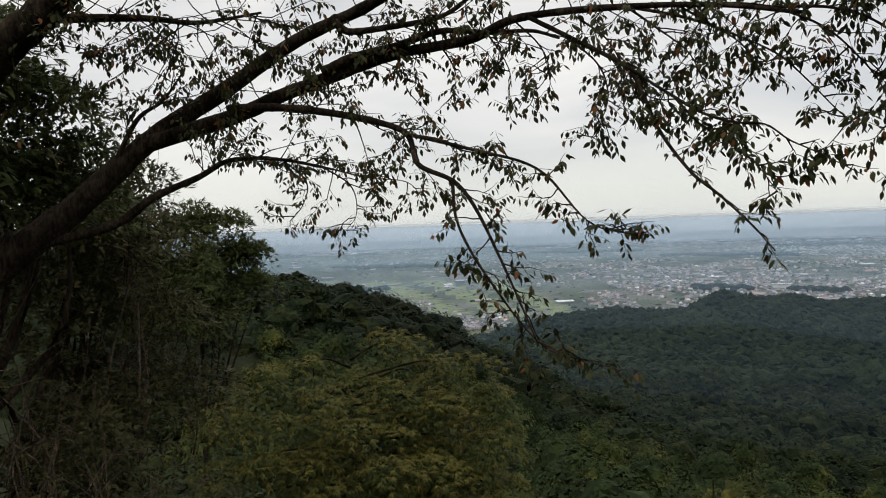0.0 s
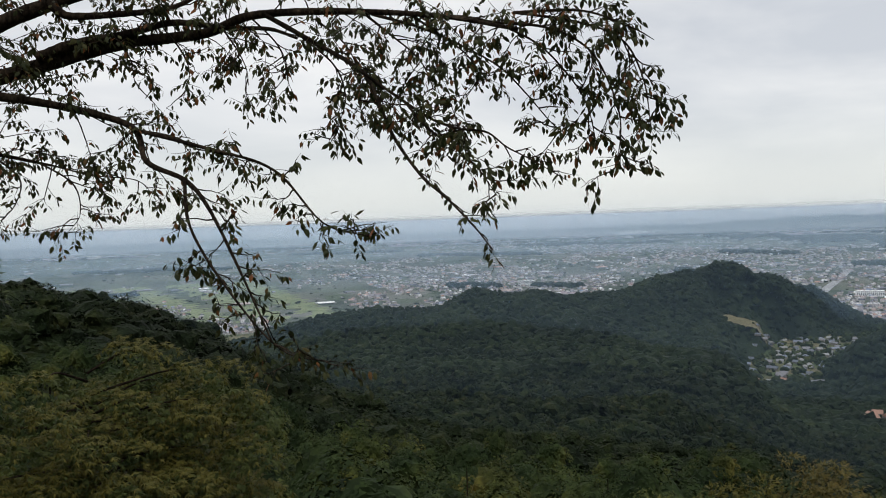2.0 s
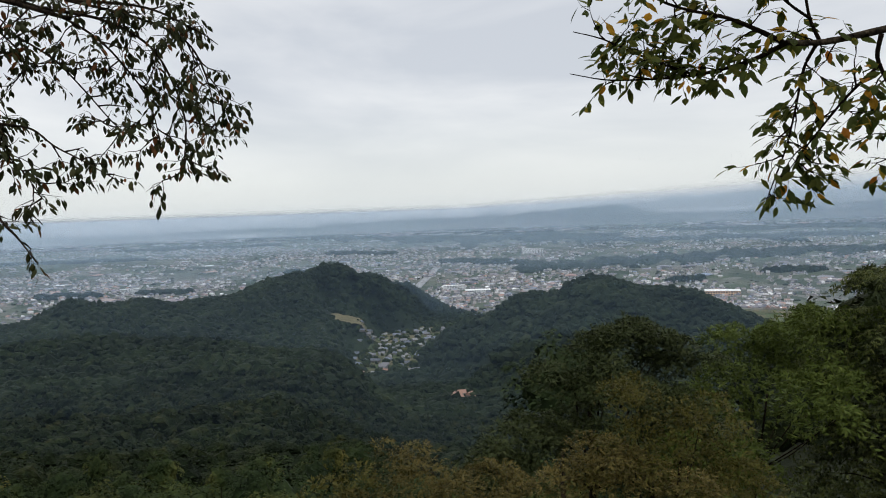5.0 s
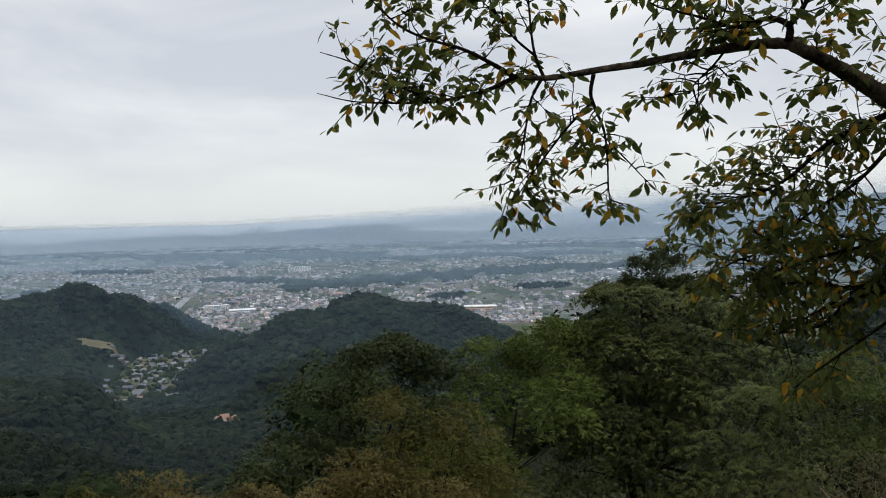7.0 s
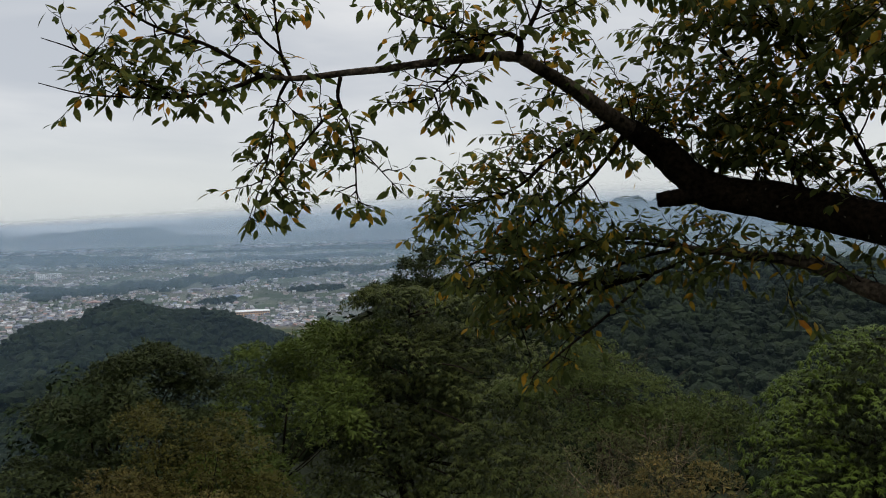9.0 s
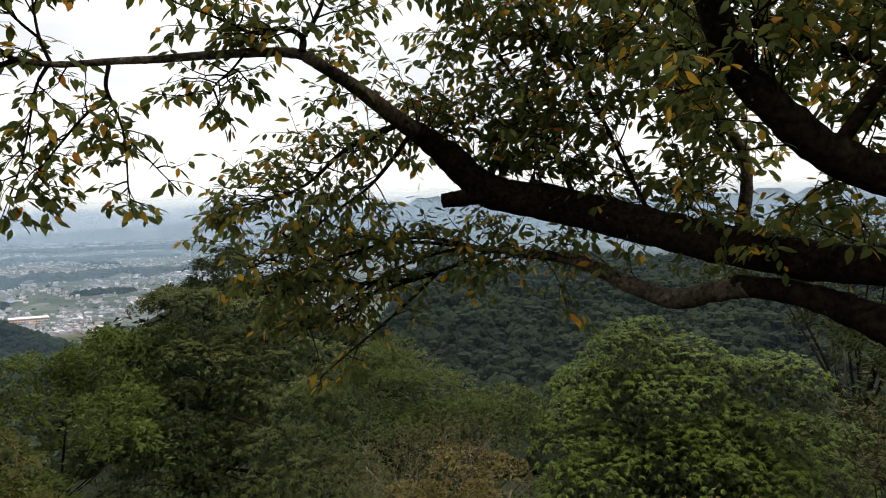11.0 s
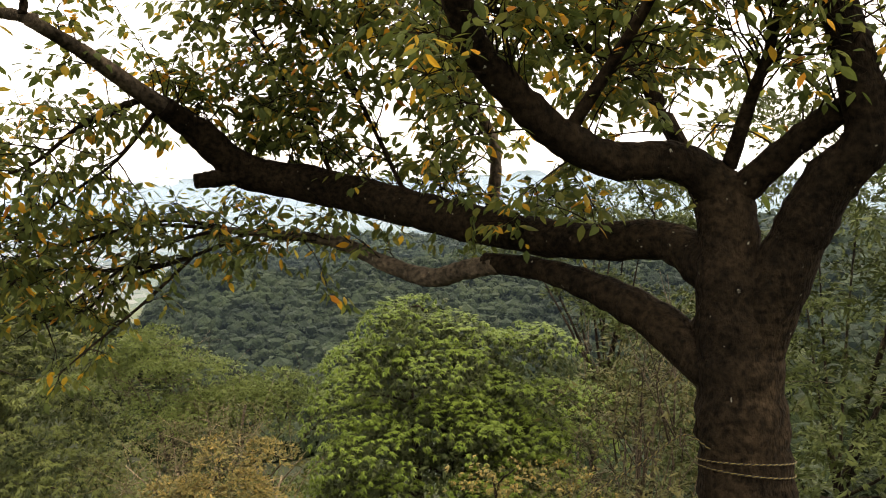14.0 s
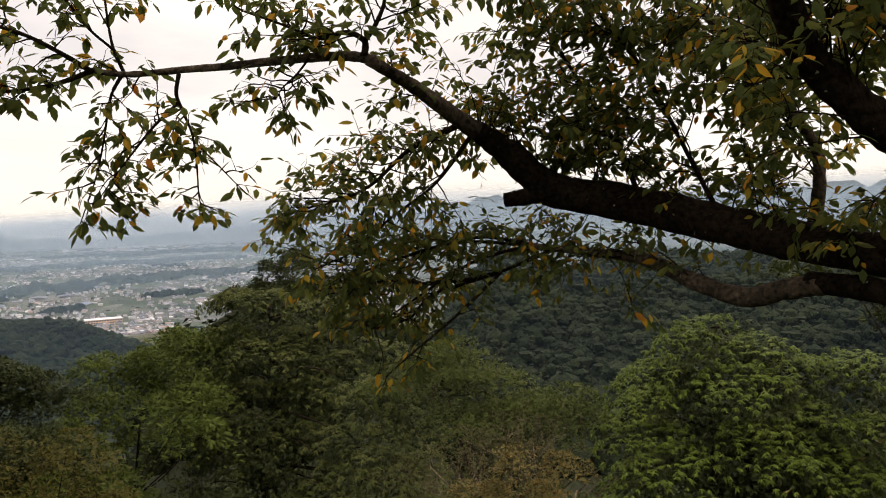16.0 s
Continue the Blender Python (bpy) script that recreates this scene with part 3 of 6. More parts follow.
# sheets whose tints carry the haze's blue and its brightness with distance
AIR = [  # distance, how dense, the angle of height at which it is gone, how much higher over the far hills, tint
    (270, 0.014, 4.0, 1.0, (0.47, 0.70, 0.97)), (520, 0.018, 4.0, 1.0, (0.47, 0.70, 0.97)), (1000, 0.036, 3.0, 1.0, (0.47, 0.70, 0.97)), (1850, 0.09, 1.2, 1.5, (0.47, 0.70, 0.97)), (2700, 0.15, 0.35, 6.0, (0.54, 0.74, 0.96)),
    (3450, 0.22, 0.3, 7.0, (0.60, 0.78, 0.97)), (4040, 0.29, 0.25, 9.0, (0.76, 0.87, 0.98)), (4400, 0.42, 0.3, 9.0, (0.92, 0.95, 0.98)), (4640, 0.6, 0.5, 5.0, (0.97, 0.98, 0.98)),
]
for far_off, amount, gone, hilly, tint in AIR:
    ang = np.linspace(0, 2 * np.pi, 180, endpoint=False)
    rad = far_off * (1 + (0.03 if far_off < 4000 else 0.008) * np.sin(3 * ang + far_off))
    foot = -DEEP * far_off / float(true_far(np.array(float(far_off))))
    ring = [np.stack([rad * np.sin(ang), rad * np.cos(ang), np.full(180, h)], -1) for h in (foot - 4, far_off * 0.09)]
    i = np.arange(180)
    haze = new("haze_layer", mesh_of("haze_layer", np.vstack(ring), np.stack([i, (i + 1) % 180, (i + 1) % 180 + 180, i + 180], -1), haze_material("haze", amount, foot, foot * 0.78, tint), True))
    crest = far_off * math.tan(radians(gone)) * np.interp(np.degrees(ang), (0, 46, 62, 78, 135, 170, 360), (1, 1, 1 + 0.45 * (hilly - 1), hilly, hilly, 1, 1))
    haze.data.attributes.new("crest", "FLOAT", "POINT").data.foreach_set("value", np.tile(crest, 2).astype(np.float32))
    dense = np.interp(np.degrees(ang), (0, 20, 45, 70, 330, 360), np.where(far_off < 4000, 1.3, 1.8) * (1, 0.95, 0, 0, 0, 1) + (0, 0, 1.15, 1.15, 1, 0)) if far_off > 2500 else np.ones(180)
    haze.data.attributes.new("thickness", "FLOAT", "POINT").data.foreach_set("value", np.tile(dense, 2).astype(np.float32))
    tagged(haze, "thin bluish haze hanging over the plain", "haze", "", "structure")


# ---- woods on the slopes ----
def lump(level, seed):
    bm = bmesh.new()
    bmesh.ops.create_icosphere(bm, subdivisions=level, radius=1.0)
    v = np.array([p.co[:] for p in bm.verts])
    f = np.array([[q.index for q in p.verts] for p in bm.faces])
    bm.free()
    g = np.random.default_rng(seed)
    dirs = unit(g.normal(size=(9, 3)))
    bulge = np.max(np.clip(v @ dirs.T, 0, 1) ** 5, axis=1)
    v = v * (0.70 + 0.40 * bulge + (0.08, 0.08, 0.15, 0.10)[level] * g.normal(size=len(v)))[:, None]
    keep = v[f].mean(1)[:, 2] > -0.55
    return v * (1, 1, 0.85), f[keep]


def scatter(r0, r1, a0, a1, step0, step1):
    """Tree places over a sector, further apart the farther they stand."""
    pts, r = [], r0
    while r < r1:
        step = np.interp(r, (r0, r1), (step0, step1))
        n = max(1, int(np.radians(a1 - a0) * r / step))
        a = np.radians(a0 + (np.arange(n) + rng.random(n)) * (a1 - a0) / n)
        rr = r + rng.normal(size=n) * step * 0.6
        pts.append(np.stack([rr * np.sin(a), rr * np.cos(a)], -1))
        r += step * 0.9
    p = np.vstack(pts)
    return p[canopy_floor(p[:, 0], p[:, 1])]


def crown_form(pads, per_pad, leaf, seed, core=0.6):
    """A tree crown one unit wide: leaf clumps gathered in shallow pads round a dark heart."""
    g = np.random.default_rng(seed)
    k = np.arange(pads) + 0.5
    high = 1 - 1.35 * k / pads
    turn = k * 2.39996 + g.normal(size=pads) * 0.3
    u = np.stack([np.sqrt(1 - np.clip(high, -0.99, 1) ** 2) * np.cos(turn), np.sqrt(1 - np.clip(high, -0.99, 1) ** 2) * np.sin(turn), high], -1)
    centre = u * (1, 1, 0.85) * g.uniform(0.74, 1.02, (pads, 1))
    axis = unit(u * 0.5 + (0, 0, 0.75) + g.normal(size=(pads, 3)) * 0.12)
    side = g.normal(size=(pads, per_pad, 3))
    side = unit(side - (side * axis[:, None]).sum(-1, keepdims=True) * axis[:, None])
    width = 1.25 / math.sqrt(pads)
    rho = np.sqrt(g.random((pads, per_pad, 1))) * width * g.uniform(0.7, 1.4, (pads, 1, 1))
    p = (centre[:, None] + side * rho - axis[:, None] * rho ** 2 * 0.7 / width + g.normal(size=side.shape) * 0.02).reshape(-1, 3)
    lay = unit((axis[:, None] + side * rho / width * 0.5).reshape(-1, 3) + g.normal(size=p.shape) * 0.25)
    a = unit(np.cross(lay, g.normal(size=p.shape)))
    b = np.cross(lay, a)
    s = leaf * g.uniform(0.6, 1.4, (len(p), 1))
    tri = np.stack([p + a * s, p - a * s * 0.5 + b * s * 0.6, p - a * s * 0.5 - b * s * 0.6], 1).reshape(-1, 3)
    heart, hf = lump(3 if per_pad > 20 else 2 if pads > 10 else 1, seed)
    return np.vstack([tri, heart * core]), np.vstack([np.arange(len(tri)).reshape(-1, 3), hf + len(tri)])


def horizon_before(x, y, tall=9.0):
    """How far a crown at each place rises, in degrees, over the woods that stand before it."""
    a_bins, r_bins = np.radians(np.arange(-60, 160, 0.4)), np.arange(30, 2000, 10.0)
    a, r = np.meshgrid(a_bins, r_bins, indexing="ij")
    bx, by = r * np.sin(a), r * np.cos(a)
    el = np.degrees(np.arctan2(ground_z(bx, by) + np.where(canopy_floor(bx, by), np.where(r < 200, 3.0, tall), 0) - EYE, r))
    el = np.maximum.accumulate(el, 1)
    az, rr = np.arctan2(x, y), np.hypot(x, y)
    i = np.clip(((az - a_bins[0]) / (a_bins[1] - a_bins[0])).round().astype(int), 0, len(a_bins) - 1)
    k = np.clip(((rr - 14 - r_bins[0]) / 10).astype(int), 0, len(r_bins) - 1)
    return np.degrees(np.arctan2(ground_z(x, y) + tall + 2.5 - EYE, rr)) - el[i, k]


def woods(name, label, r0, r1, a0, a1, step0, step1, mat, pads=0, per_pad=10, leaf=0.1, core=0.6, level=1, hidden=0.0):
    """Crowns over a sector of the slopes; where folds of the land hide them they stand wider apart."""
    p = scatter(r0, r1, a0, a1, step0, step1)
    grown = np.ones(len(p))
    if hidden:
        out_of_sight = horizon_before(p[:, 0], p[:, 1]) < -0.05
        keep = ~out_of_sight | (rng.random(len(p)) < hidden)
        grown = np.where(out_of_sight, 1.45, 1.0)[keep]
        p = p[keep]
    n = len(p)
    r = np.hypot(p[:, 0], p[:, 1])
    step = np.interp(r, (r0, r1), (step0, step1))
    size = grown * step * np.clip(rng.lognormal(-0.40, 0.40, n), 0.35, 1.35)
    tall = rng.uniform(0.9, 1.4, n)
    at = np.column_stack([p, ground_z(p[:, 0], p[:, 1]) + 8.5 * np.clip(rng.normal(0.92, 0.2, n), 0.5, 1.35) - size * tall * 0.8])
    groups = []
    for kind in range(6):
        pick = np.arange(n) % 6 == kind
        v, f = crown_form(pads, per_pad, leaf, kind + 20, core) if pads else lump(level, kind + 20)
        if pick.any():
            groups.append(stamped(v, f, at[pick], np.column_stack([size, size, size * tall])[pick], rng.uniform(0, 6.28, pick.sum())))
    v, f = joined(groups)
    ob = new(name, mesh_of(name, v, f, mat, False))
    tagged(ob, label, "woods", "", "stuff")
    return n


def woodland_trees(r0, r1, a0, a1, step0, step1, mat, label, pads, per_pad, leaf):
    """Single broadleaf trees down the slope, each with its trunk and a crown of leaf clumps."""
    p = scatter(r0, r1, a0, a1, step0, step1)
    forms = []
    for kind in range(5):
        v, f = crown_form(pads, per_pad, leaf, kind + 40, 0.62)
        line = curve_points([(0, 0, -2.0), (0.03, 0.02, -0.9), (0, 0.05, 0.1)], 4)
        forms.append((mesh_of("crown", v, f, mat), mesh_of("trunk", *tube(line, np.linspace(0.055, 0.02, len(line)), 6), BARK_DARK, True)))
    for k, (x, y) in enumerate(p):
        r = math.hypot(x, y)
        size = float(np.interp(r, (r0, r1), (step0, step1)) * np.clip(rng.lognormal(-0.68, 0.28), 0.32, 0.85))
        tall = float(rng.uniform(1.0, 1.5))
        z = float(ground_z(np.array(x), np.array(y)))
        ob = thing("woodland_tree", label, "tree", (x, y, z), "woodland trees")
        up = 8.5 * float(np.clip(rng.normal(0.95, 0.28), 0.5, 1.5)) - size * tall * 0.8
        turn = float(rng.uniform(0, 360))
        crown, trunk = forms[k % 5]
        o = new("crown", crown)
        o.parent = ob
        o.matrix_basis = pose(0, 0, up, 0, 0, turn) @ Matrix.Diagonal((size, size, size * tall, 1))
        o = new("trunk", trunk)
        o.parent = ob
        o.matrix_basis = pose(0, 0, up, 0, 0, turn) @ Matrix.Diagonal((size, size, (up + 0.5) / 2.0, 1))
    return len(p)


woodland_trees(46, 88, -14, 62, 6.0, 6.6, WOOD_SINGLE, "dark green broadleaf tree on the steep slope", 24, 72, 0.047)
woodland_trees(88, 150, -14, 62, 6.8, 7.4, WOOD_SINGLE, "dark green broadleaf tree further down the slope", 20, 66, 0.053)
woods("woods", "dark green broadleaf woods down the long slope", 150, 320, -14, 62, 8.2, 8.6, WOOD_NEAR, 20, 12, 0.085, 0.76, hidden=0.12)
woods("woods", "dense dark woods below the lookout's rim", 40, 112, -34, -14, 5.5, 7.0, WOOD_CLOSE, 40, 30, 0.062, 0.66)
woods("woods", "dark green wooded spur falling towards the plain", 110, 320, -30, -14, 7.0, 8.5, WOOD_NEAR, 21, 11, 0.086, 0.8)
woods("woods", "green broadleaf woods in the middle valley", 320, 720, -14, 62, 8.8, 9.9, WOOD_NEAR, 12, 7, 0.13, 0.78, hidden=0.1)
woods("woods", "dark green wooded hills before the town", 720, 1300, -16, 70, 11.0, 12.2, WOOD_FAR, level=2, hidden=0.1)
woods("woods", "dark green woods on the hills at the town's edge", 1300, 1960, -16, 70, 10.4, 11.2, WOOD_FAR, level=2, hidden=0.08)
woods("woods", "blue-green woods on the steep facing ridge", 300, 680, 80, 126, 5.5, 6.1, WOOD_RIDGE, 7, 5, 0.18, 0.86, hidden=0.2)
woods("woods", "green woods further along the facing ridge", 300, 680, 128, 150, 12.0, 14.0, WOOD_RIDGE, level=2)
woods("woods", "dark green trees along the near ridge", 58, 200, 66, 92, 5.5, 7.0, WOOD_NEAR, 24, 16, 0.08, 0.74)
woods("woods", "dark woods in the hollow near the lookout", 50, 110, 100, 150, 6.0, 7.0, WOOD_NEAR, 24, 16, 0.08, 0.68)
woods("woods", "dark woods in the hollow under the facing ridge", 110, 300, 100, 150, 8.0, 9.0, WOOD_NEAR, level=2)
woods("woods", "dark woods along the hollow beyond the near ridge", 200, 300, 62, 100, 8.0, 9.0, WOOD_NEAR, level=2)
woods("woods", "green woods behind the lookout", 60, 400, 150, 320, 16.0, 20.0, WOOD_FAR, level=2)


def plain_places(n, a0, a1, d0, d1, power=1.0):
    a = np.radians(rng.uniform(a0, a1, n))
    d = d0 + (d1 - d0) * rng.random(n) ** power
    return a, d


def set_on_plain(a, d):
    r = drawn_in(d)
    x, y = r * np.sin(a), r * np.cos(a)
    return np.column_stack([x, y, ground_z(x, y)]), r / d


COPSES = [  # a river wood from bearing and distance to bearing and distance, and its depth
    (49.5, 3250, 53.5, 3450, 300), (52.5, 3400, 58.5, 3620, 430), (58, 3650, 66, 4050, 600), (65, 4000, 75, 4400, 560), (44, 3950, 49, 3750, 200), (49, 3700, 52, 3400, 240), (35, 9200, 42, 7500, 1300), (41, 7400, 50.5, 6700, 1900), (49, 6700, 56.5, 6050, 1100), (50, 7600, 57, 6700, 600), (56.5, 5750, 63, 5750, 560), (62, 5900, 73, 6000, 620), (60, 7800, 80, 7200, 700),
    (36, 5300, 41, 4900, 260), (15, 6000, 24, 5600, 250), (22, 7600, 33, 7200, 500), (6, 7200, 14, 7000, 300), (-8, 5600, 2, 5200, 200), (-12, 3300, -4, 3400, 80), (17, 3100, 21, 3000, 90), (23.5, 2950, 27, 2900, 70), (66, 3000, 70, 3050, 110), (60, 2650, 62.5, 2700, 90), (33, 3600, 37, 3500, 160),
]


for _ in range(90):
    _d0 = float(rng.uniform(5200, 30000))
    _a0 = float(rng.uniform(-24, 82))
    if _d0 < 9000 and _a0 < 26:
        continue
    COPSES.append((_a0, _d0, _a0 + float(rng.uniform(2, 9)), _d0 * float(rng.uniform(0.93, 1.07)), _d0 * float(rng.uniform(0.015, 0.05))))


def wood_strips():
    """Long dark river woods and copses that lie across the plain: uneven tops and flanks."""
    groups = []
    for a0, d0, a1, d1, deep in COPSES:
        n, m = max(10, int(abs(a1 - a0) * 6)), 5
        u = np.linspace(0, 1, n)[:, None]
        w = np.linspace(-0.5, 0.5, m)[None]
        thin = np.sin(np.pi * u) ** 0.35
        wave = 0.3 * np.sin(u * 11 + d0) + 0.2 * np.sin(u * 27 + a0)
        a = np.radians(a0 + (a1 - a0) * (u + 0 * w) + rng.normal(size=(n, m)) * 0.05)
        d = d0 + (d1 - d0) * u + deep * (w * thin * (1.1 + 0.5 * np.sin(u * 17 + d0)) + wave * 0.7) + rng.normal(size=(n, m)) * deep * 0.03
        at, s = set_on_plain(a.ravel(), d.ravel())
        edge = np.ones((n, m), bool)
        edge[1:-1, 1:-1] = False
        rise = np.where(edge.ravel(), -1.0, s * rng.uniform(9, 19, n * m))
        top = at + np.column_stack([np.zeros((n * m, 2)), rise])
        i, j = np.meshgrid(np.arange(n - 1), np.arange(m - 1), indexing="ij")
        q = np.stack([i * m + j, i * m + j + 1, (i + 1) * m + j + 1, (i + 1) * m + j], -1).reshape(-1, 4)
        groups.append((top, np.vstack([q[:, [0, 1, 2]], q[:, [0, 2, 3]]])))
        k = int(np.clip(deep * abs(a1 - a0) * 0.05, 15, 60))
        t = rng.random(k)
        a = np.radians(a0 + (a1 - a0) * t)
        d = d0 + (d1 - d0) * t + deep * (rng.normal(size=k) * 0.3 + 0.7 * (0.3 * np.sin(t * 11 + d0) + 0.2 * np.sin(t * 27 + a0)))
        at, s = set_on_plain(a, d)
        size = s * rng.uniform(12, 22, k)
        v, f = lump(1, 3)
        groups.append(stamped(v, f, at, np.column_stack([size * 1.4, size * 1.4, size]), rng.uniform(0, 6, k)))
    a, d = plain_places(3600, -25, 85, 2000, 9000, 1.6)
    at, s = set_on_plain(a, d)
    size = s * np.clip(rng.lognormal(1.5, 0.45, len(a)), 2, 11)
    v, f = lump(1, 5)
    groups.append(stamped(v, f, at, np.column_stack([size * 1.3, size * 1.3, size * 0.9]), rng.uniform(0, 6, len(a))))
    v, f = joined(groups)
    tagged(new("copse_woods", mesh_of("copse_woods", v, f, WOOD_FAR)), "dark copses strung across the hazy plain", "woods", "", "stuff")


wood_strips()

# a gabled house, one unit square: walls and roof
HOUSE_V = np.array([(-.5, -.5, 0), (.5, -.5, 0), (.5, .5, 0), (-.5, .5, 0), (-.5, -.5, .62), (.5, -.5, .62), (.5, .5, .62), (-.5, .5, .62), (-.5, 0, .95), (.5, 0, .95)])
WALL_F = np.array([(0, 1, 5), (0, 5, 4), (2, 3, 7), (2, 7, 6), (1, 2, 6), (1, 6, 5), (3, 0, 4), (3, 4, 7), (4, 8, 7), (5, 6, 9)])
ROOF_V = np.array([(-.57, -.6, .54), (.57, -.6, .54), (.57, .6, .54), (-.57, .6, .54), (-.57, 0, 1.0), (.57, 0, 1.0)])
ROOF_F = np.array([(0, 1, 5), (0, 5, 4), (2, 3, 4), (2, 4, 5), (0, 4, 3), (1, 2, 5)])


def town(name, label, a, d, low, high, flat=0.0, plain_form=False):
    at, s = set_on_plain(a, d)
    n = len(a)
    w = s * rng.uniform(low, high, n)
    size = np.column_stack([w, w * rng.uniform(0.6, 0.9, n), s * rng.uniform(5.5, 9.0, n) * (1 - flat)])
    turn = np.radians(rng.normal(20, 8, n) + 90 * rng.integers(0, 2, n))
    vw, fw = stamped(HOUSE_V, WALL_F[:8] if plain_form else WALL_F, at, size, turn)
    vr, fr = stamped(ROOF_V, ROOF_F[:4] if plain_form else ROOF_F, at, size, turn)
    v, f = joined([(vw, fw), (vr, fr)])
    slots = np.concatenate([np.zeros(len(fw)), np.ones(len(fr))])
    tagged(new(name, mesh_of(name, v, f, [walls, roofs], False, slots)), label, "houses", "", "stuff")


def town_density(a, d):
    az = np.degrees(a)
    dense = 0.55 + 0.5 * np.sin(az * 0.21 + d / 800) + 0.45 * np.sin(az * 0.9 - d / 300) + 0.4 * np.sin(d / 170 + 2 * np.sin(az * 0.5)) + 0.35 * np.sin(az * 2.3 + d / 90)
    return dense + np.interp(az, (-25, 8, 14, 30, 62, 75, 85), (-0.75, -0.6, 0.1, 0.45, 0.45, 0.2, -0.3)) + np.interp(d, (2000, 4500, 9000), (0.25, 0.1, -0.45))


def clear_of_copses(a, d):
    ok = np.ones(len(a), bool)
    az = np.degrees(a)
    for a0, d0, a1, d1, deep in COPSES:
        u = np.clip((az - a0) / (a1 - a0), 0, 1)
        ok &= ~((az > min(a0, a1)) & (az < max(a0, a1)) & (np.abs(d - d0 - (d1 - d0) * u) < deep * 0.5))
    return ok


_a, _d = plain_places(34000, -24, 84, 1960, 12000, 1.9)
_k = (town_density(_a, _d) > rng.uniform(0.25, 1.25, len(_a))) & clear_of_copses(_a, _d)
_n = _k & (_d < 3000)
town("town_houses", "pale houses of the town crowding the plain", _a[_n], _d[_n], 7, 14)
_n = _k & (_d >= 3000)
town("town_houses", "small pale houses of the town's far side", _a[_n], _d[_n], 8, 17, 0.0, True)
_a, _d = plain_places(480, -24, 84, 2500, 12000, 1.2)
_k = clear_of_copses(_a, _d)
town("town_halls", "long white sheds and halls among the houses", _a[_k], _d[_k], 28, 65, 0.15)


_a, _d = plain_places(5500, -24, 84, 8500, 20000, 1.3)
_k = clear_of_copses(_a, _d) & (np.sin(_a * 31 + _d / 1900) + np.sin(_a * 13 - _d / 4100) + rng.normal(size=len(_a)) * 0.5 > 0.2)
town("far_towns", "pale specks of far towns in the haze", _a[_k], _d[_k], 35, 130, 0.0, True)


def pale_terrace(a0, a1, el, thick):
    """A bare pale strip of built land, lying where the far slope stands at that height."""
    rows = []
    for az in np.linspace(a0, a1, 12):
        a = math.radians(az)
        r = np.linspace(4020, 4720, 700)
        z = ground_z(r * math.sin(a), r * math.cos(a))
        seen = np.degrees(np.arctan2(z, r))
        for want in (el - thick * rng.uniform(0.4, 0.6), el + thick * rng.uniform(0.4, 0.6)):
            i = int(np.argmax(seen > want)) if (seen > want).any() else 699
            rows.append((r[i] * math.sin(a) * 0.997, r[i] * math.cos(a) * 0.997, r[i] * 0.997 * math.tan(math.radians(want))))
    i = np.arange(11) * 2
    tagged(new("terrace", mesh_of("terrace", np.array(rows), np.stack([i, i + 2, i + 3, i + 1], -1), pale_ground)), "long pale terrace of built land on the far hills", "terrace", "far terraces", "structure")


for strip in ((59.6, 65.6, -0.5, 0.13), (44.3, 45.6, -0.47, 0.08), (46.1, 46.9, -0.44, 0.08), (29.4, 31.6, -1.22, 0.12), (33.8, 35.5, -0.74, 0.08), (39.6, 41.0, -0.45, 0.05), (69.8, 71.5, -0.6, 0.07), (75.5, 79.0, -0.4, 0.1), (40.0, 41.3, -2.1, 0.06)):
    pale_terrace(*strip)


def box(size, at=(0, 0, 0)):
    bm = bmesh.new()
    bmesh.ops.create_cube(bm, size=1.0, matrix=Matrix.Translation(at) @ Matrix.Diagonal((*size, 1)))
    v = np.array([p.co[:] for p in bm.verts])
    f = np.array([[q.index for q in p.verts] for p in bm.faces])
    bm.free()
    return v, f


def block_building(name, label, az, d, long, deep, tall, turn, mat, floors):
    """A long flat-roofed building: walls, roof rim, and a row of windows for every floor."""
    a = np.radians(np.array([az]))
    at, s = set_on_plain(a, np.array([float(d)]))
    ob = thing(name, label, "building", (0, 0, 0))
    k = float(s[0])
    wall = new("wall", mesh_of("wall", *box((long, deep, tall), (0, 0, tall / 2)), mat))
    rim = new("roof", mesh_of("roof", *box((long + 1, deep + 1, 0.8), (0, 0, tall + 0.4)), plaster))
    pieces = [wall, rim]
    pane = mesh_of("window", *box((long / 14 * 0.7, 0.5, tall / floors * 0.5)), dark_glass)
    for fl in range(floors):
        for i in range(14):
            w = new("window", pane)
            w.location = ((i + 0.5) / 14 * long - long / 2, -deep / 2, (fl + 0.55) * tall / floors)
            pieces.append(w)
    for p in pieces:
        p.parent = ob
    ob.matrix_basis = Matrix.Translation(Vector(at[0])) @ pose(0, 0, 0, 0, 0, turn) @ Matrix.Scale(k, 4)


block_building("white_block", "long white public building at the town's edge", 45.0, 2520, 70, 18, 15, -40, plaster, 4)
block_building("white_block", "low wide white factory beside the public building", 46.7, 2420, 75, 40, 9, -44, plaster, 2)
block_building("orange_store", "large orange-walled store among the houses", 63.5, 2260, 90, 40, 12, -60, orange, 2)
block_building("white_block", "white apartment block on the far side of the town", 22.8, 3010, 60, 16, 17, -22, plaster, 4)
block_building("white_block", "long pale apartment block before the river woods", 50.7, 4450, 120, 20, 26, -48, plaster, 5)


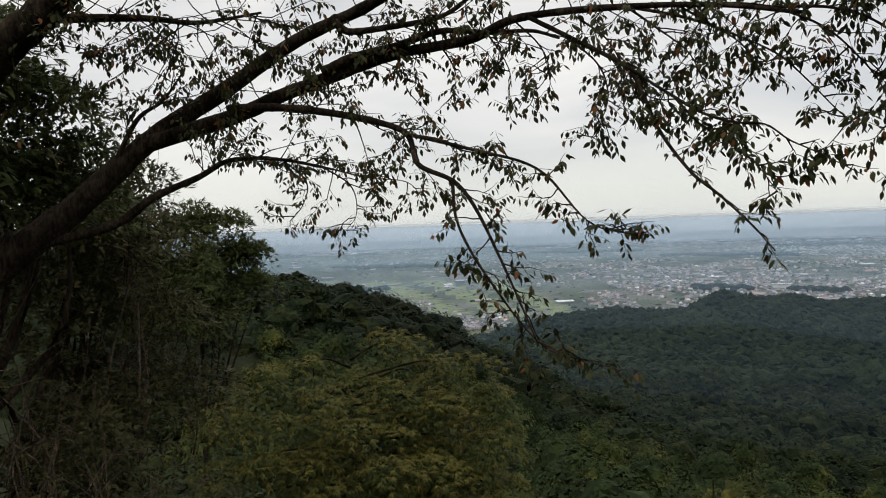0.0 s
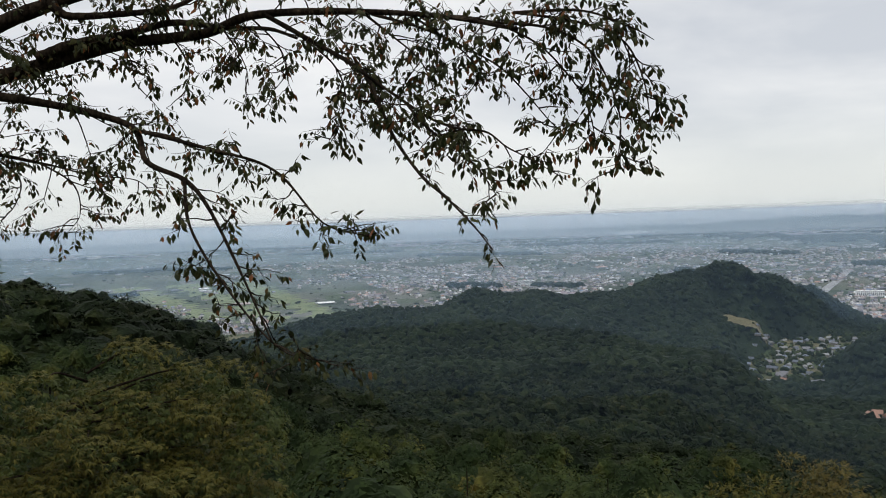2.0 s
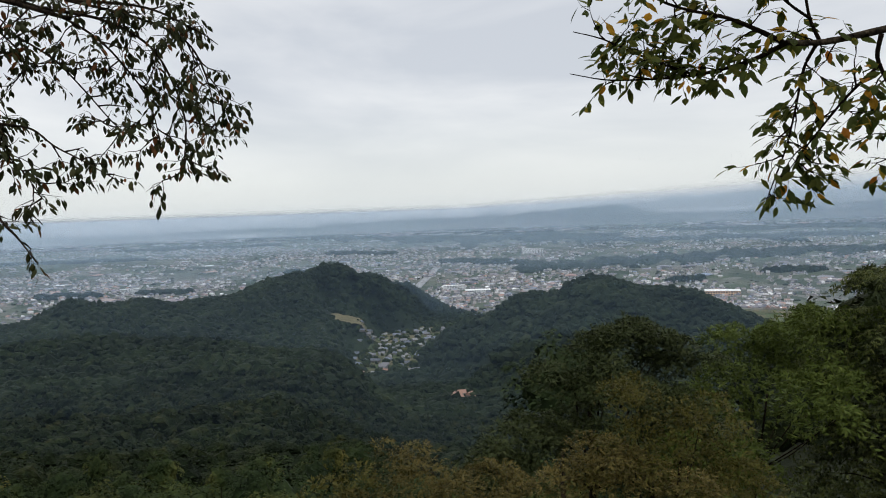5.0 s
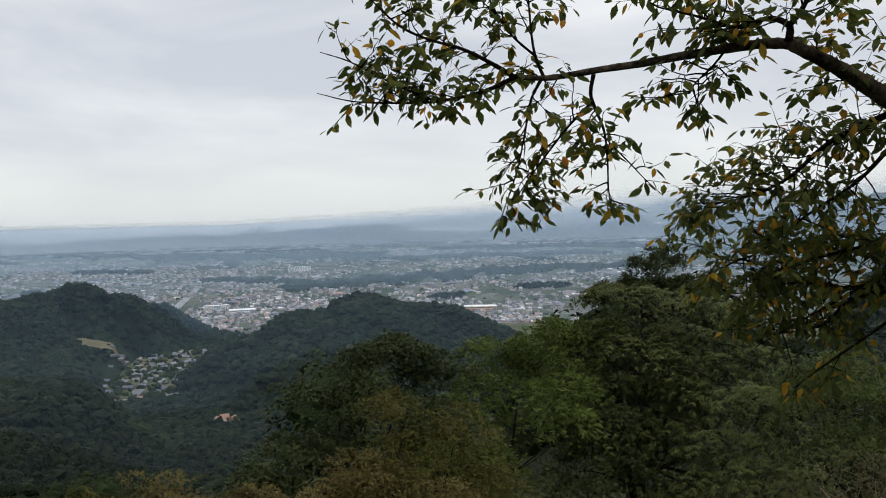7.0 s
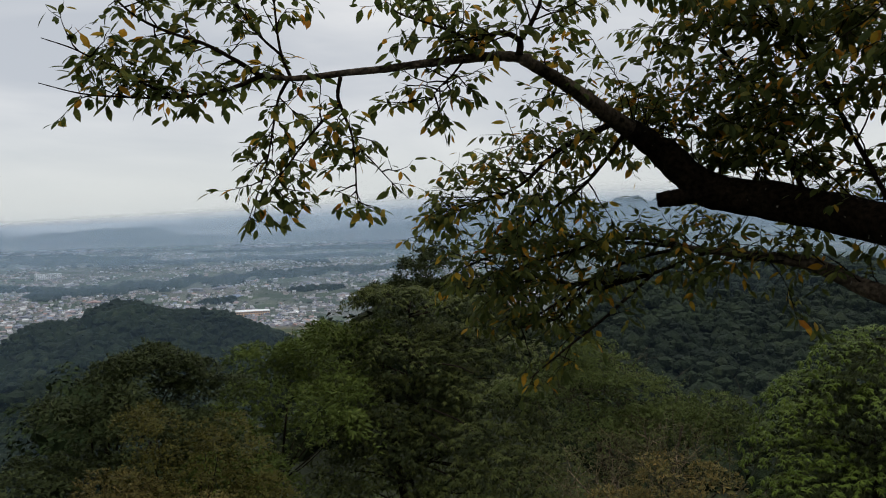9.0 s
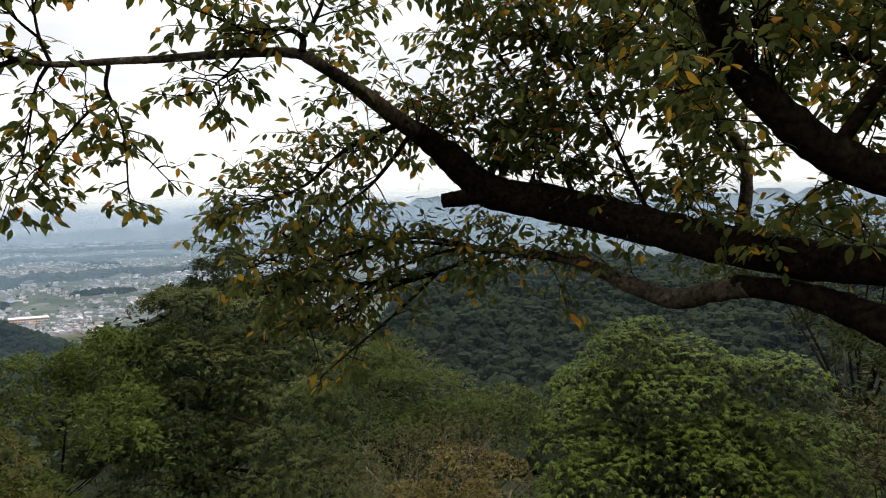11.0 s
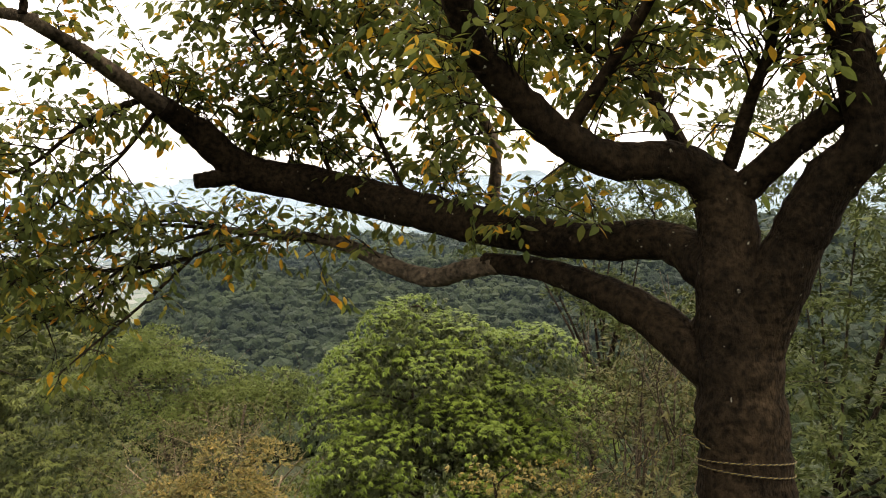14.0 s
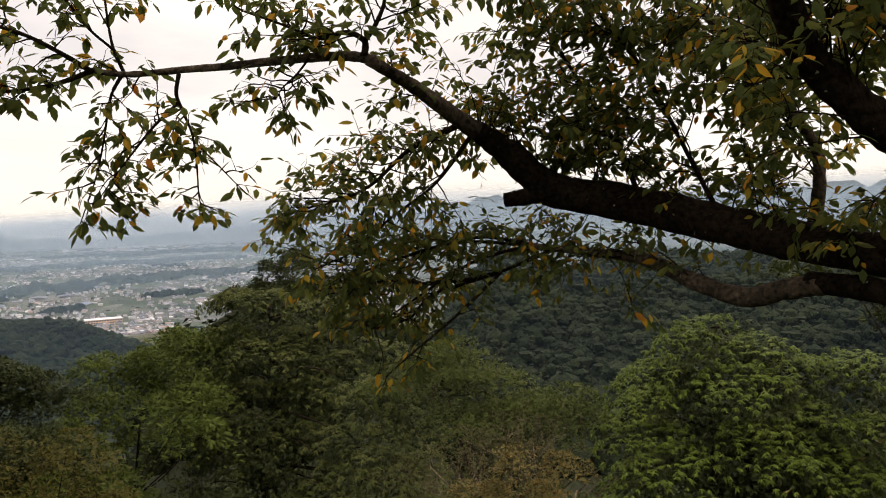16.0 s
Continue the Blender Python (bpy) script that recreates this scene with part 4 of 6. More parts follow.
def town_road():
    """The wide pale road that leads into the town."""
    d = np.linspace(2450, 3600, 30)
    az = np.interp(d, (2450, 2620, 3100, 3600), (41.9, 42.3, 43.3, 43.9))
    half = np.degrees(14 / d)
    rows = []
    for sgn in (-1, 1):
        at, s = set_on_plain(np.radians(az + sgn * half), d)
        at[:, 2] += 2.2
        rows.append(at)
    n = len(d)
    i = np.arange(n - 1)
    f = np.stack([i, i + n, i + n + 1, i + 1], -1)
    tagged(new("road", mesh_of("road", np.vstack(rows), f, asphalt)), "wide pale road leading into the town", "road", "", "structure")


town_road()


def hamlet():
    """Houses in the valley, each with its walls and roof, and a few trees between them."""
    wall_mats = [old_walls, old_walls]
    roof_tints = {}
    for name, c in (("grey", (0.16, 0.16, 0.17)), ("slate", (0.10, 0.11, 0.13)), ("rust", (0.27, 0.16, 0.12)), ("pale", (0.20, 0.20, 0.195)), ("blue", (0.15, 0.17, 0.21))):
        m, t, b = material(name + "_roof", 0.6)
        link(t, mixed(t, place_noise(t, 0.8, 5.0), tuple(k * 0.8 for k in c), tuple(k * 1.15 for k in c)), b.inputs["Base Color"])
        roof_tints[name] = m
    words = {"grey": "grey-tiled", "slate": "dark-slated", "rust": "red-roofed", "pale": "pale-roofed", "blue": "blue-roofed"}
    spots = []
    for k in range(700):
        r = rng.uniform(1162, 1660) if k < 600 else rng.uniform(1660, 1960)
        a, b = np.interp(r, VALLEY_R, VALLEY_FROM), np.interp(r, VALLEY_R, VALLEY_TO)
        row = 1430 < r < 1525 or 1590 < r < 1668  # two rows of houses, with gardens and trees between them
        if row or rng.random() < 0.3:
            spots.append((rng.uniform(a, b), r))
    spots += [(45.7 + rng.uniform(-1.0, 1.0), rng.uniform(890, 940)) for _ in range(40)]
    taken = []
    for az, r in spots:
        x, y = r * math.sin(math.radians(az)), r * math.cos(math.radians(az))
        if any((x - p) ** 2 + (y - q) ** 2 < (13 if r < 1000 else 17 + 16 * (math.sin(az * 4.1) * math.sin(r / 31.0) > 0.1)) ** 2 for p, q in taken) or canopy_floor(np.array(x), np.array(y)):
            continue
        taken.append((x, y))
        tint = ("rust" if r < 950 or (r < 1200 and len(taken) % 3 == 0) else ("grey", "slate", "pale", "grey", "slate", "pale", "blue")[len(taken) % 7])
        w, dp, h = rng.uniform(8, 15), rng.uniform(6, 9), rng.uniform(4.2, 7.5)
        ob = thing("house", words[tint] + " house standing in the wooded valley", "house", (0, 0, 0), "hamlet houses")
        size = np.array([[w, dp, h]])
        for nm, v, f, m in (("wall", HOUSE_V, WALL_F, wall_mats[len(taken) % 2]), ("roof", ROOF_V, ROOF_F, roof_tints[tint])):
            o = new(nm, mesh_of(nm, v * size, f, m))
            o.parent = ob
        ob.matrix_basis = pose(x, y, float(ground_z(np.array(x), np.array(y))) - 0.3, 0, 0, rng.uniform(0, 180))
    n = 620
    r = rng.uniform(1150, 1900, n)
    a, b = np.interp(r, VALLEY_R, VALLEY_FROM), np.interp(r, VALLEY_R, VALLEY_TO)
    az = a + (b - a) * rng.random(n)
    x, y = r * np.sin(np.radians(az)), r * np.cos(np.radians(az))
    size = np.clip(rng.lognormal(1.1, 0.5, n), 1.2, 7.5)
    v, f = lump(2, 9)
    v, f = stamped(v, f, np.column_stack([x, y, ground_z(x, y) + size * 0.5]), np.column_stack([size, size, size * 1.1]), rng.uniform(0, 6, n))
    tagged(new("garden_trees", mesh_of("garden_trees", v, f, WOOD_CLOSE)), "small trees and hedges between the valley houses", "trees", "", "stuff")
    for az, r, wide, deep, dry in ((39.4, 1555, 26, 20, 0), (40.5, 1560, 24, 16, 1), (41.6, 1565, 22, 14, 1), (39.2, 1590, 18, 14, 0), (42.3, 1480, 20, 16, 0), (40.1, 1520, 14, 10, 1), (41.0, 1535, 22, 10, 0)):
        u, k = np.meshgrid(np.linspace(-1, 1, 7), np.linspace(-1, 1, 7), indexing="ij")
        a = math.radians(az)
        x, y = r * math.sin(a) + u * wide * math.cos(a) + k * deep * math.sin(a), r * math.cos(a) - u * wide * math.sin(a) + k * deep * math.cos(a)
        i, j = np.meshgrid(np.arange(6), np.arange(6), indexing="ij")
        q = np.stack([i * 7 + j, i * 7 + j + 1, (i + 1) * 7 + j + 1, (i + 1) * 7 + j], -1).reshape(-1, 4)
        plot = mesh_of("garden_plot", np.stack([x, y, ground_z(x, y) + 0.5], -1).reshape(-1, 3), q, dry_grass if dry else green_grass, True)
        tagged(new("garden_plot", plot), "tan garden plot between the valley houses" if dry else "green garden plot between the valley houses", "garden plot", "", "structure")


hamlet()


# ---- trees and shrubs on the slope before the lookout ----
def bearing(az, d, el):
    """A place by its bearing, distance and angle of height from the lookout."""
    a = math.radians(az)
    return (d * math.sin(a), d * math.cos(a), EYE + d * math.tan(math.radians(el)))


def foliage(crowns, sprays, tufts, per_tuft, length, droop, pad=0.45, wide=1.0, form=BLADE_V, faces=BLADE_F, lowest=-0.35):
    """Leaves in tufts, the tufts in shallow pads, the pads over the crowns."""
    at, ways, ups = [], [], []
    weight = np.array([c[3] * c[4] for c in crowns])
    for c, w in zip(crowns, weight / weight.sum()):
        n = max(2, int(round(sprays * w)))
        u = unit(rng.normal(size=(n, 3)))
        u[:, 2] = np.where(u[:, 2] < lowest, -u[:, 2], u[:, 2])
        centre = np.array(c[:3]) + u * np.array(c[3:6]) * rng.uniform(0.72, 1.1, (n, 1))
        axis = unit(u * 0.4 + np.array([0, 0, 0.85]) + rng.normal(size=(n, 3)) * 0.15)
        rho = np.sqrt(rng.random((n, tufts, 1))) * pad * rng.uniform(0.5, 1.5, (n, 1, 1))
        side = rng.normal(size=(n, tufts, 3))
        side = unit(side - (side * axis[:, None]).sum(-1, keepdims=True) * axis[:, None])
        p = centre[:, None] + side * rho - axis[:, None] * rho ** 2 * 0.8 / pad + rng.normal(size=(n, tufts, 3)) * 0.05 * pad
        p = np.repeat(p[:, :, None], per_tuft, 2)
        a = np.repeat(np.repeat(axis[:, None, None], tufts, 1), per_tuft, 2)
        way = unit(rng.normal(size=p.shape) * 0.5 + a * 0.2 + (side * (0.4 + rho / pad))[:, :, None] - np.array([0, 0, droop]) * (0.3 + rho / pad)[:, :, None])
        at.append(p.reshape(-1, 3))
        ways.append(way.reshape(-1, 3))
        ups.append(unit(a + (side * rho / pad * 0.6)[:, :, None] + 0.25 * rng.normal(size=p.shape)).reshape(-1, 3))
    at, ways, ups = np.vstack(at), np.vstack(ways), np.vstack(ups)
    return leaves(at, ways, ups, length * rng.uniform(0.65, 1.25, len(at)), form, faces, wide)


def broken(crowns, lumps):
    """Each crown broken up into a heart and lesser heads of many sizes round it."""
    out = []
    for c in crowns:
        p, size = np.array(c[:3]), np.array(c[3:6])
        out.append((*p, *(size * 0.68)))
        for _ in range(lumps):
            u = unit(rng.normal(size=3))
            u[2] = abs(u[2]) if rng.random() < 0.7 else u[2] * 0.5
            k = rng.uniform(0.26, 0.5)
            out.append((*(p + u * size * (1.12 - k * 0.6)), *(size * k * np.array((1.1, 1.1, 0.8)))))
    return out


def slope_tree(name, label, category, foot, crowns, leaf, bark, sprays, tufts=12, per_tuft=7, length=0.15, droop=0.5, pad=0.5, stems=1, girth=0.13, core=0.68, wide=1.0, group="", lowest=-0.35, lumps=4, twigs=0):
    """A tree or shrub: stems, limbs into each crown, and a crown of leaf tufts."""
    x, y = foot
    base = np.array([x, y, float(ground_z(np.array(x), np.array(y))) - 0.1])
    ob = thing(name, label, category, tuple(base), group)
    middle = np.mean([c[:3] for c in crowns], axis=0)
    for s in range(stems):
        lean = rng.normal(size=3) * (0.12 if stems == 1 else 0.5) * (1, 1, 0)
        top = middle + lean
        line = curve_points([base + lean * 0.25, base * 0.6 + top * 0.4 + rng.normal(size=3) * 0.12, top])
        under("trunk", mesh_of("trunk", *tube(line, np.linspace(girth, girth * 0.4, len(line)) / math.sqrt(stems), 8, 0.05), bark, True), ob)
    inner = crowns if len(crowns) < 9 else [crowns[i] for i in rng.choice(len(crowns), 9, replace=False)]
    for c in inner:
        for _ in range(2 if len(crowns) < 9 else 1):
            start = base * 0.45 + middle * 0.55
            end = np.array(c[:3]) + unit(rng.normal(size=3)) * np.array(c[3:6]) * 0.55
            line = curve_points([start, (start + end) / 2 + rng.normal(size=3) * 0.15, end], 4)
            under("limb", mesh_of("limb", *tube(line, np.linspace(girth * 0.4, girth * 0.08, len(line)), 5), bark, True), ob)
    if twigs:  # thin bare shoots that stick out of the leaves, each with a few side shoots
        shoots = []
        for k in range(twigs):
            c = crowns[k % len(crowns)]
            start = np.array(c[:3]) - (0, 0, c[5] * rng.uniform(0.6, 1.4)) + rng.normal(size=3) * 0.25 * c[3]
            end = np.array(c[:3]) + unit(rng.normal(size=3) + (0, 0, 0.5)) * np.array(c[3:6]) * rng.uniform(0.9, 1.25)
            line = curve_points([start, (start + end) / 2 + rng.normal(size=3) * 0.12, end], 5)
            thick = rng.uniform(0.005, 0.012)
            shoots.append(tube(line, np.linspace(thick, 0.0025, len(line)), 4))
            for _ in range(4):
                p = line[rng.integers(3, len(line) - 1)]
                tip = p + (unit(end - start) * 0.5 + rng.normal(size=3) * 0.5) * rng.uniform(0.25, 0.6)
                shoots.append(tube(curve_points([p, (p + tip) / 2 + rng.normal(size=3) * 0.04, tip], 3), np.linspace(thick * 0.5, 0.002, 7), 3))
        under("twig_growth", mesh_of("twig_growth", *joined(shoots), bark, True), ob, "thin bare twigs", "stuff")
    if lumps:
        crowns = broken(crowns, lumps)
    v, f = foliage(crowns, sprays, tufts, int(per_tuft * 1.6), length * 0.74, droop, pad, wide * 1.1, lowest=lowest)
    groups, slots = [(v, f)], [np.zeros(len(f))]
    if core:
        groups.append(foliage([(*c[:3], *(q * core for q in c[3:6])) for c in crowns], sprays, tufts, max(3, per_tuft // 2), length * 1.4, 0.3, pad, wide * 1.3, BLADE_V[[0, 1, 3]] * 1.2, np.array([(0, 1, 2)])))
        slots = [np.zeros(sum(len(g[1]) for g in groups))]
    v, f = joined(groups)
    under("crown", mesh_of("crown", v, f, [leaf], False, np.concatenate(slots)), ob, "", "stuff")
    return ob


def crown_at(az, d, el, wide, deep=None, tall=None):
    return (*bearing(az, d, el), wide, deep or wide, tall or wide * 0.8)


def tiers(az, d, top, bottom, levels, narrow, broad, pad, seed, crowd=2.6):
    """Flat leafy pads in tiers, wider towards the foot: the crowns of a tree with level boughs."""
    g = np.random.default_rng(seed)
    out = []
    x, y, z0 = bearing(az, d, top)
    z1 = bearing(az, d, bottom)[2]
    for lv in range(levels):
        u = lv / (levels - 1)
        reach = narrow + (broad - narrow) * math.sqrt(u)
        z = z0 + (z1 - z0) * u
        n = max(1, int(crowd * reach / pad))
        for i in range(n):
            turn = 2 * math.pi * (i + 0.5 * (lv % 2) + g.uniform(-0.2, 0.2)) / n
            k = reach * g.uniform(0.7, 1.0) if n > 1 else 0
            w = pad * g.uniform(0.75, 1.3)
            out.append((x + k * math.cos(turn), y + k * math.sin(turn), z + g.normal() * 0.12 - 0.1 * k, w, w, w * 0.32))
    return out


def foot_at(az, d):
    return bearing(az, d, 0)[:2]


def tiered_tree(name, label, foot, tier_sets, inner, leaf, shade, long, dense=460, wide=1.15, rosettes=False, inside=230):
    """A tree with level boughs: leafy shelves that tilt outwards, leaves hanging over their rims, a heart of inner
    leaves coloured darker for shade.
    """
    x, y = foot
    base = np.array([x, y, float(ground_z(np.array(x), np.array(y))) - 0.1])
    ob = thing(name, label, "tree", tuple(base))
    top = np.array(tier_sets[0][0][:3])
    line = curve_points([base, base * 0.6 + top * 0.4 + (0.1, 0.1, 0), base * 0.25 + top * 0.75])
    under("trunk", mesh_of("trunk", *tube(line, np.linspace(0.14, 0.03, len(line)), 8, 0.05), BARK_DARK, True), ob)
    at, ways, ups = [], [], []
    for shelves in tier_sets:
        for k, c in enumerate(shelves):
            mid, reach = np.array(c[:3]), c[3]
            out = unit(np.array([mid[0] - x, mid[1] - y, 0.0]))
            if k % 3 == 0:
                bough = curve_points([(x, y, mid[2] - 0.5), (mid + (x, y, mid[2] - 0.3)) / 2, (mid * 0.7 + np.array((x, y, mid[2])) * 0.3) - (0, 0, 0.15)], 4)
                under("limb", mesh_of("limb", *tube(bough, np.linspace(0.03, 0.008, len(bough)), 5), BARK_DARK, True), ob)
            n = int(dense * reach * reach)
            rho, ang = np.sqrt(rng.random(n)) * reach * (1 + 0.25 * np.sin(np.arange(n))), rng.uniform(0, 2 * np.pi, n)
            radial = np.stack([np.cos(ang), np.sin(ang), 0 * ang], -1)
            p = mid + radial * rho[:, None]
            p[:, 2] += -0.16 * rho ** 2 / reach - 0.22 * ((radial @ out) * rho) + 0.05 * np.sin(p[:, 0] * 9 + k) * np.sin(p[:, 1] * 9) + rng.normal(size=n) * 0.025
            if rosettes:  # whorls of long leaves that spread on the shelf's top and hang as a skirt from its rim
                edge = np.clip(rho / reach, 0, 1.25)
                p[:, 2] -= 0.22 * reach * edge ** 3
                turn = (np.arange(8) * 2.4)[None] + rng.uniform(0, 6.28, n)[:, None]
                spread = np.stack([np.cos(turn), np.sin(turn), 0 * turn], -1) + out * 0.35 + radial[:, None] * 0.5 * edge[:, None, None]
                hang = np.linspace(0.05, 0.9, 8)[None] * (0.2 + 2.2 * edge[:, None] ** 2.5) + rng.normal(size=(n, 8)) * 0.1
                spread[..., 2] -= hang
                ways.append(unit(spread.reshape(-1, 3)))
                ups.append(unit(np.array([0, 0, 1.0]) + spread.reshape(-1, 3) * np.array([0.5, 0.5, 0]) + rng.normal(size=(n * 8, 3)) * 0.1))
                at.append(np.repeat(p, 8, 0))
                continue
            p, rad, edge = np.repeat(p, 5, 0), np.repeat(radial, 5, 0), np.repeat(rho / reach, 5)[:, None]
            ways.append(unit(rad * 0.6 + out * 0.4 + rng.normal(size=p.shape) * 0.3 - np.array([0, 0, 1.0]) * (0.12 + 1.9 * edge ** 5)))
            ups.append(unit(np.array([0, 0, 0.9]) + rad * 0.5 * edge + out * 0.15 + rng.normal(size=p.shape) * 0.12))
            at.append(p)
    at, ways, ups = np.vstack(at), np.vstack(ways), np.vstack(ups)
    v, f = leaves(at, ways, ups, long * rng.uniform(0.65, 1.25, len(at)), BLADE_V, BLADE_F, wide)
    under("crown", mesh_of("crown", v, f, leaf), ob, "", "stuff")
    # inner and under-shelf leaves take a darker colour in place of shade
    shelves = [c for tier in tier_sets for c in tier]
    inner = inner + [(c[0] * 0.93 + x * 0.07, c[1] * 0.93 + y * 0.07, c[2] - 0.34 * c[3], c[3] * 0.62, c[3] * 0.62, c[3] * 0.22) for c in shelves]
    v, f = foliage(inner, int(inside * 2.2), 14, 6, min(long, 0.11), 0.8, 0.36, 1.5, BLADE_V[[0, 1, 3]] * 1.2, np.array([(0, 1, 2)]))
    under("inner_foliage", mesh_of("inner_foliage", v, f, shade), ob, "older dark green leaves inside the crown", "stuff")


rng = np.random.default_rng(20)
tiered_tree("yellow_green_tree", "broad yellow-green tree with drooping pinnate leaves on the slope", foot_at(-7, 16.5),
            [tiers(-4.0, 16.6, -7.0, -21, 7, 0.5, 2.4, 0.5, 11, 3.0), tiers(-12.5, 15, -8.8, -21, 6, 0.6, 2.0, 0.5, 12, 3.0), tiers(1.0, 16, -9.0, -20, 6, 0.4, 1.3, 0.48, 13, 3.0), tiers(-7.0, 14.5, -12.5, -23, 5, 0.8, 2.4, 0.52, 14, 3.0)],
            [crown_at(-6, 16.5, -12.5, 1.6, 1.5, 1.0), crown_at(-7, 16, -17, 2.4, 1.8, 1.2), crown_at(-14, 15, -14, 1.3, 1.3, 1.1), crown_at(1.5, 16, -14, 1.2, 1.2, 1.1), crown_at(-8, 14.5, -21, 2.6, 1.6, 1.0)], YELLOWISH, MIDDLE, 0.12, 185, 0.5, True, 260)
slope_tree("dark_tree", "tall dark green oak standing against the sky", "tree", foot_at(-17.5, 24),
           [crown_at(-17, 24, 1.3, 0.8, 1.2, 0.5), crown_at(-15.2, 24, 0.9, 0.5, 0.9, 0.4), crown_at(-13.6, 24, -0.9, 0.55, 1.0, 0.45), crown_at(-16, 24, -1.2, 1.0, 1.2, 0.6), crown_at(-13.2, 24, -3.3, 0.6, 1.0, 0.6), crown_at(-20, 23, -2.5, 1.5), crown_at(-16.5, 23, -5.0, 1.6, 1.8, 1.2), crown_at(-22, 24, 0.4, 1.4, 1.6, 0.9), crown_at(-18.5, 24, 0.6, 0.8, 1.0, 0.6)],
           DARK, BARK_DARK, 230, 22, 7, 0.13, 0.35, 0.5)
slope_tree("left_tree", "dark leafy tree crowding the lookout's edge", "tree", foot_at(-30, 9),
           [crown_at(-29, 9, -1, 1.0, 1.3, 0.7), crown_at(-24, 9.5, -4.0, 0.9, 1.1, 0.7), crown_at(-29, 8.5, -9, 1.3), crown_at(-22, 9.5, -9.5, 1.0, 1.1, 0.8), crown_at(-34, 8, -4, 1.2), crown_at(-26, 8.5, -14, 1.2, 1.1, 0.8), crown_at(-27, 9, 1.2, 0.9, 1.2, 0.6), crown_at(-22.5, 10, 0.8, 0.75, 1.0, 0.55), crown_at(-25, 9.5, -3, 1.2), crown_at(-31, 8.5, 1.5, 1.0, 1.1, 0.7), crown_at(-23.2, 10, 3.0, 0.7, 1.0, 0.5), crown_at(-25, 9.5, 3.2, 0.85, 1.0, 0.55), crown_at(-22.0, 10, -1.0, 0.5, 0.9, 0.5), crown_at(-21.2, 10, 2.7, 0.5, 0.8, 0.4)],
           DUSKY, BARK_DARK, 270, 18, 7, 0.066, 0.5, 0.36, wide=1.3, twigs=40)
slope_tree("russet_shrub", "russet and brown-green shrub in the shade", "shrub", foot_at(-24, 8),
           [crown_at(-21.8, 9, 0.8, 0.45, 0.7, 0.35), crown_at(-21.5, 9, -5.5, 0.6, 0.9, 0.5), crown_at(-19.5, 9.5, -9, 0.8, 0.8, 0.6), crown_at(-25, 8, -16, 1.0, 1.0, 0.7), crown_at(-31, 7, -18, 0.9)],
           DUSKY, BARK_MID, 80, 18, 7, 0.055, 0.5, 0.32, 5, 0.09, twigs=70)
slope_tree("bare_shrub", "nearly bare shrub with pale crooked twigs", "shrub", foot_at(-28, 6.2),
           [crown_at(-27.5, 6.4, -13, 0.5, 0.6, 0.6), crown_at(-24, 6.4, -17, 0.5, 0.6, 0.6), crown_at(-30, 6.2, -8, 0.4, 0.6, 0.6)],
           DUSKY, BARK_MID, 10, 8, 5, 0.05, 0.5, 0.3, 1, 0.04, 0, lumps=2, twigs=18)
slope_tree("overhead_foliage_tree", "dark small-leaved tree beside the leaning limbs", "tree", foot_at(-33, 6.8),
           [crown_at(-29.3, 7, 7.5, 0.72, 0.9, 0.75), crown_at(-27.5, 7.2, 4.0, 0.55, 0.7, 0.45), crown_at(-35, 6.5, 10, 0.9, 0.9, 1.0), crown_at(-32, 7, 3, 0.9, 0.9, 0.8), crown_at(-26.8, 7.2, 4.8, 0.55, 0.7, 0.5)],
           DARK, BARK_DARK, 260, 16, 7, 0.07, 0.6, 0.3, 1, 0.1, 0.6)
slope_tree("hillside_oak", "dark oak rising above the brush on the slope", "tree", foot_at(55.5, 21),
           [crown_at(57.2, 20.5, -9.0, 0.85, 1.2, 0.42), crown_at(59.6, 21, -9.0, 0.8, 1.1, 0.42), crown_at(55.0, 20, -9.9, 0.65, 1.0, 0.42), crown_at(61.0, 21, -10.5, 0.7, 1.1, 0.5), crown_at(52.9, 19.5, -12.0, 0.65, 1.0, 0.45), crown_at(56.2, 19.5, -12.2, 1.2, 1.3, 0.7), crown_at(59.8, 20, -12.8, 1.2, 1.2, 0.8), crown_at(50.5, 19, -14.9, 0.75, 1.0, 0.45), crown_at(53.5, 19, -15.5, 1.2, 1.1, 0.8), crown_at(57.2, 18.8, -16.5, 1.5, 1.2, 1.0), crown_at(61.0, 20, -15.5, 1.2, 1.2, 1.0), crown_at(50.2, 18.3, -17.8, 1.1, 1.0, 0.8), crown_at(47.8, 18, -17.3, 0.7, 0.9, 0.45), crown_at(47.8, 18, -19.8, 1.1, 1.0, 0.9)],
           OAK_AND_SHADE, BARK_DARK, 340, 20, 7, 0.105, 0.3, 0.36, lumps=4)
slope_tree("light_green_tree", "light green feathery tree on the slope", "tree", foot_at(65.5, 24),
           [crown_at(66.5, 24, -11, 1.7, 2.0, 1.2), crown_at(63, 22, -13.8, 1.4, 1.7, 1.1), crown_at(69, 25, -9.2, 1.4, 1.7, 0.9), crown_at(65, 20, -17, 1.8, 1.5, 1.1), crown_at(61, 19, -18, 1.4, 1.3, 1.0), crown_at(70.8, 21, -8.2, 1.1, 1.3, 0.7), crown_at(70, 19, -13, 1.5, 1.4, 1.1)],
           LIGHT, BARK_DARK, 190, 24, 8, 0.11, 0.2, 0.5, girth=0.06)
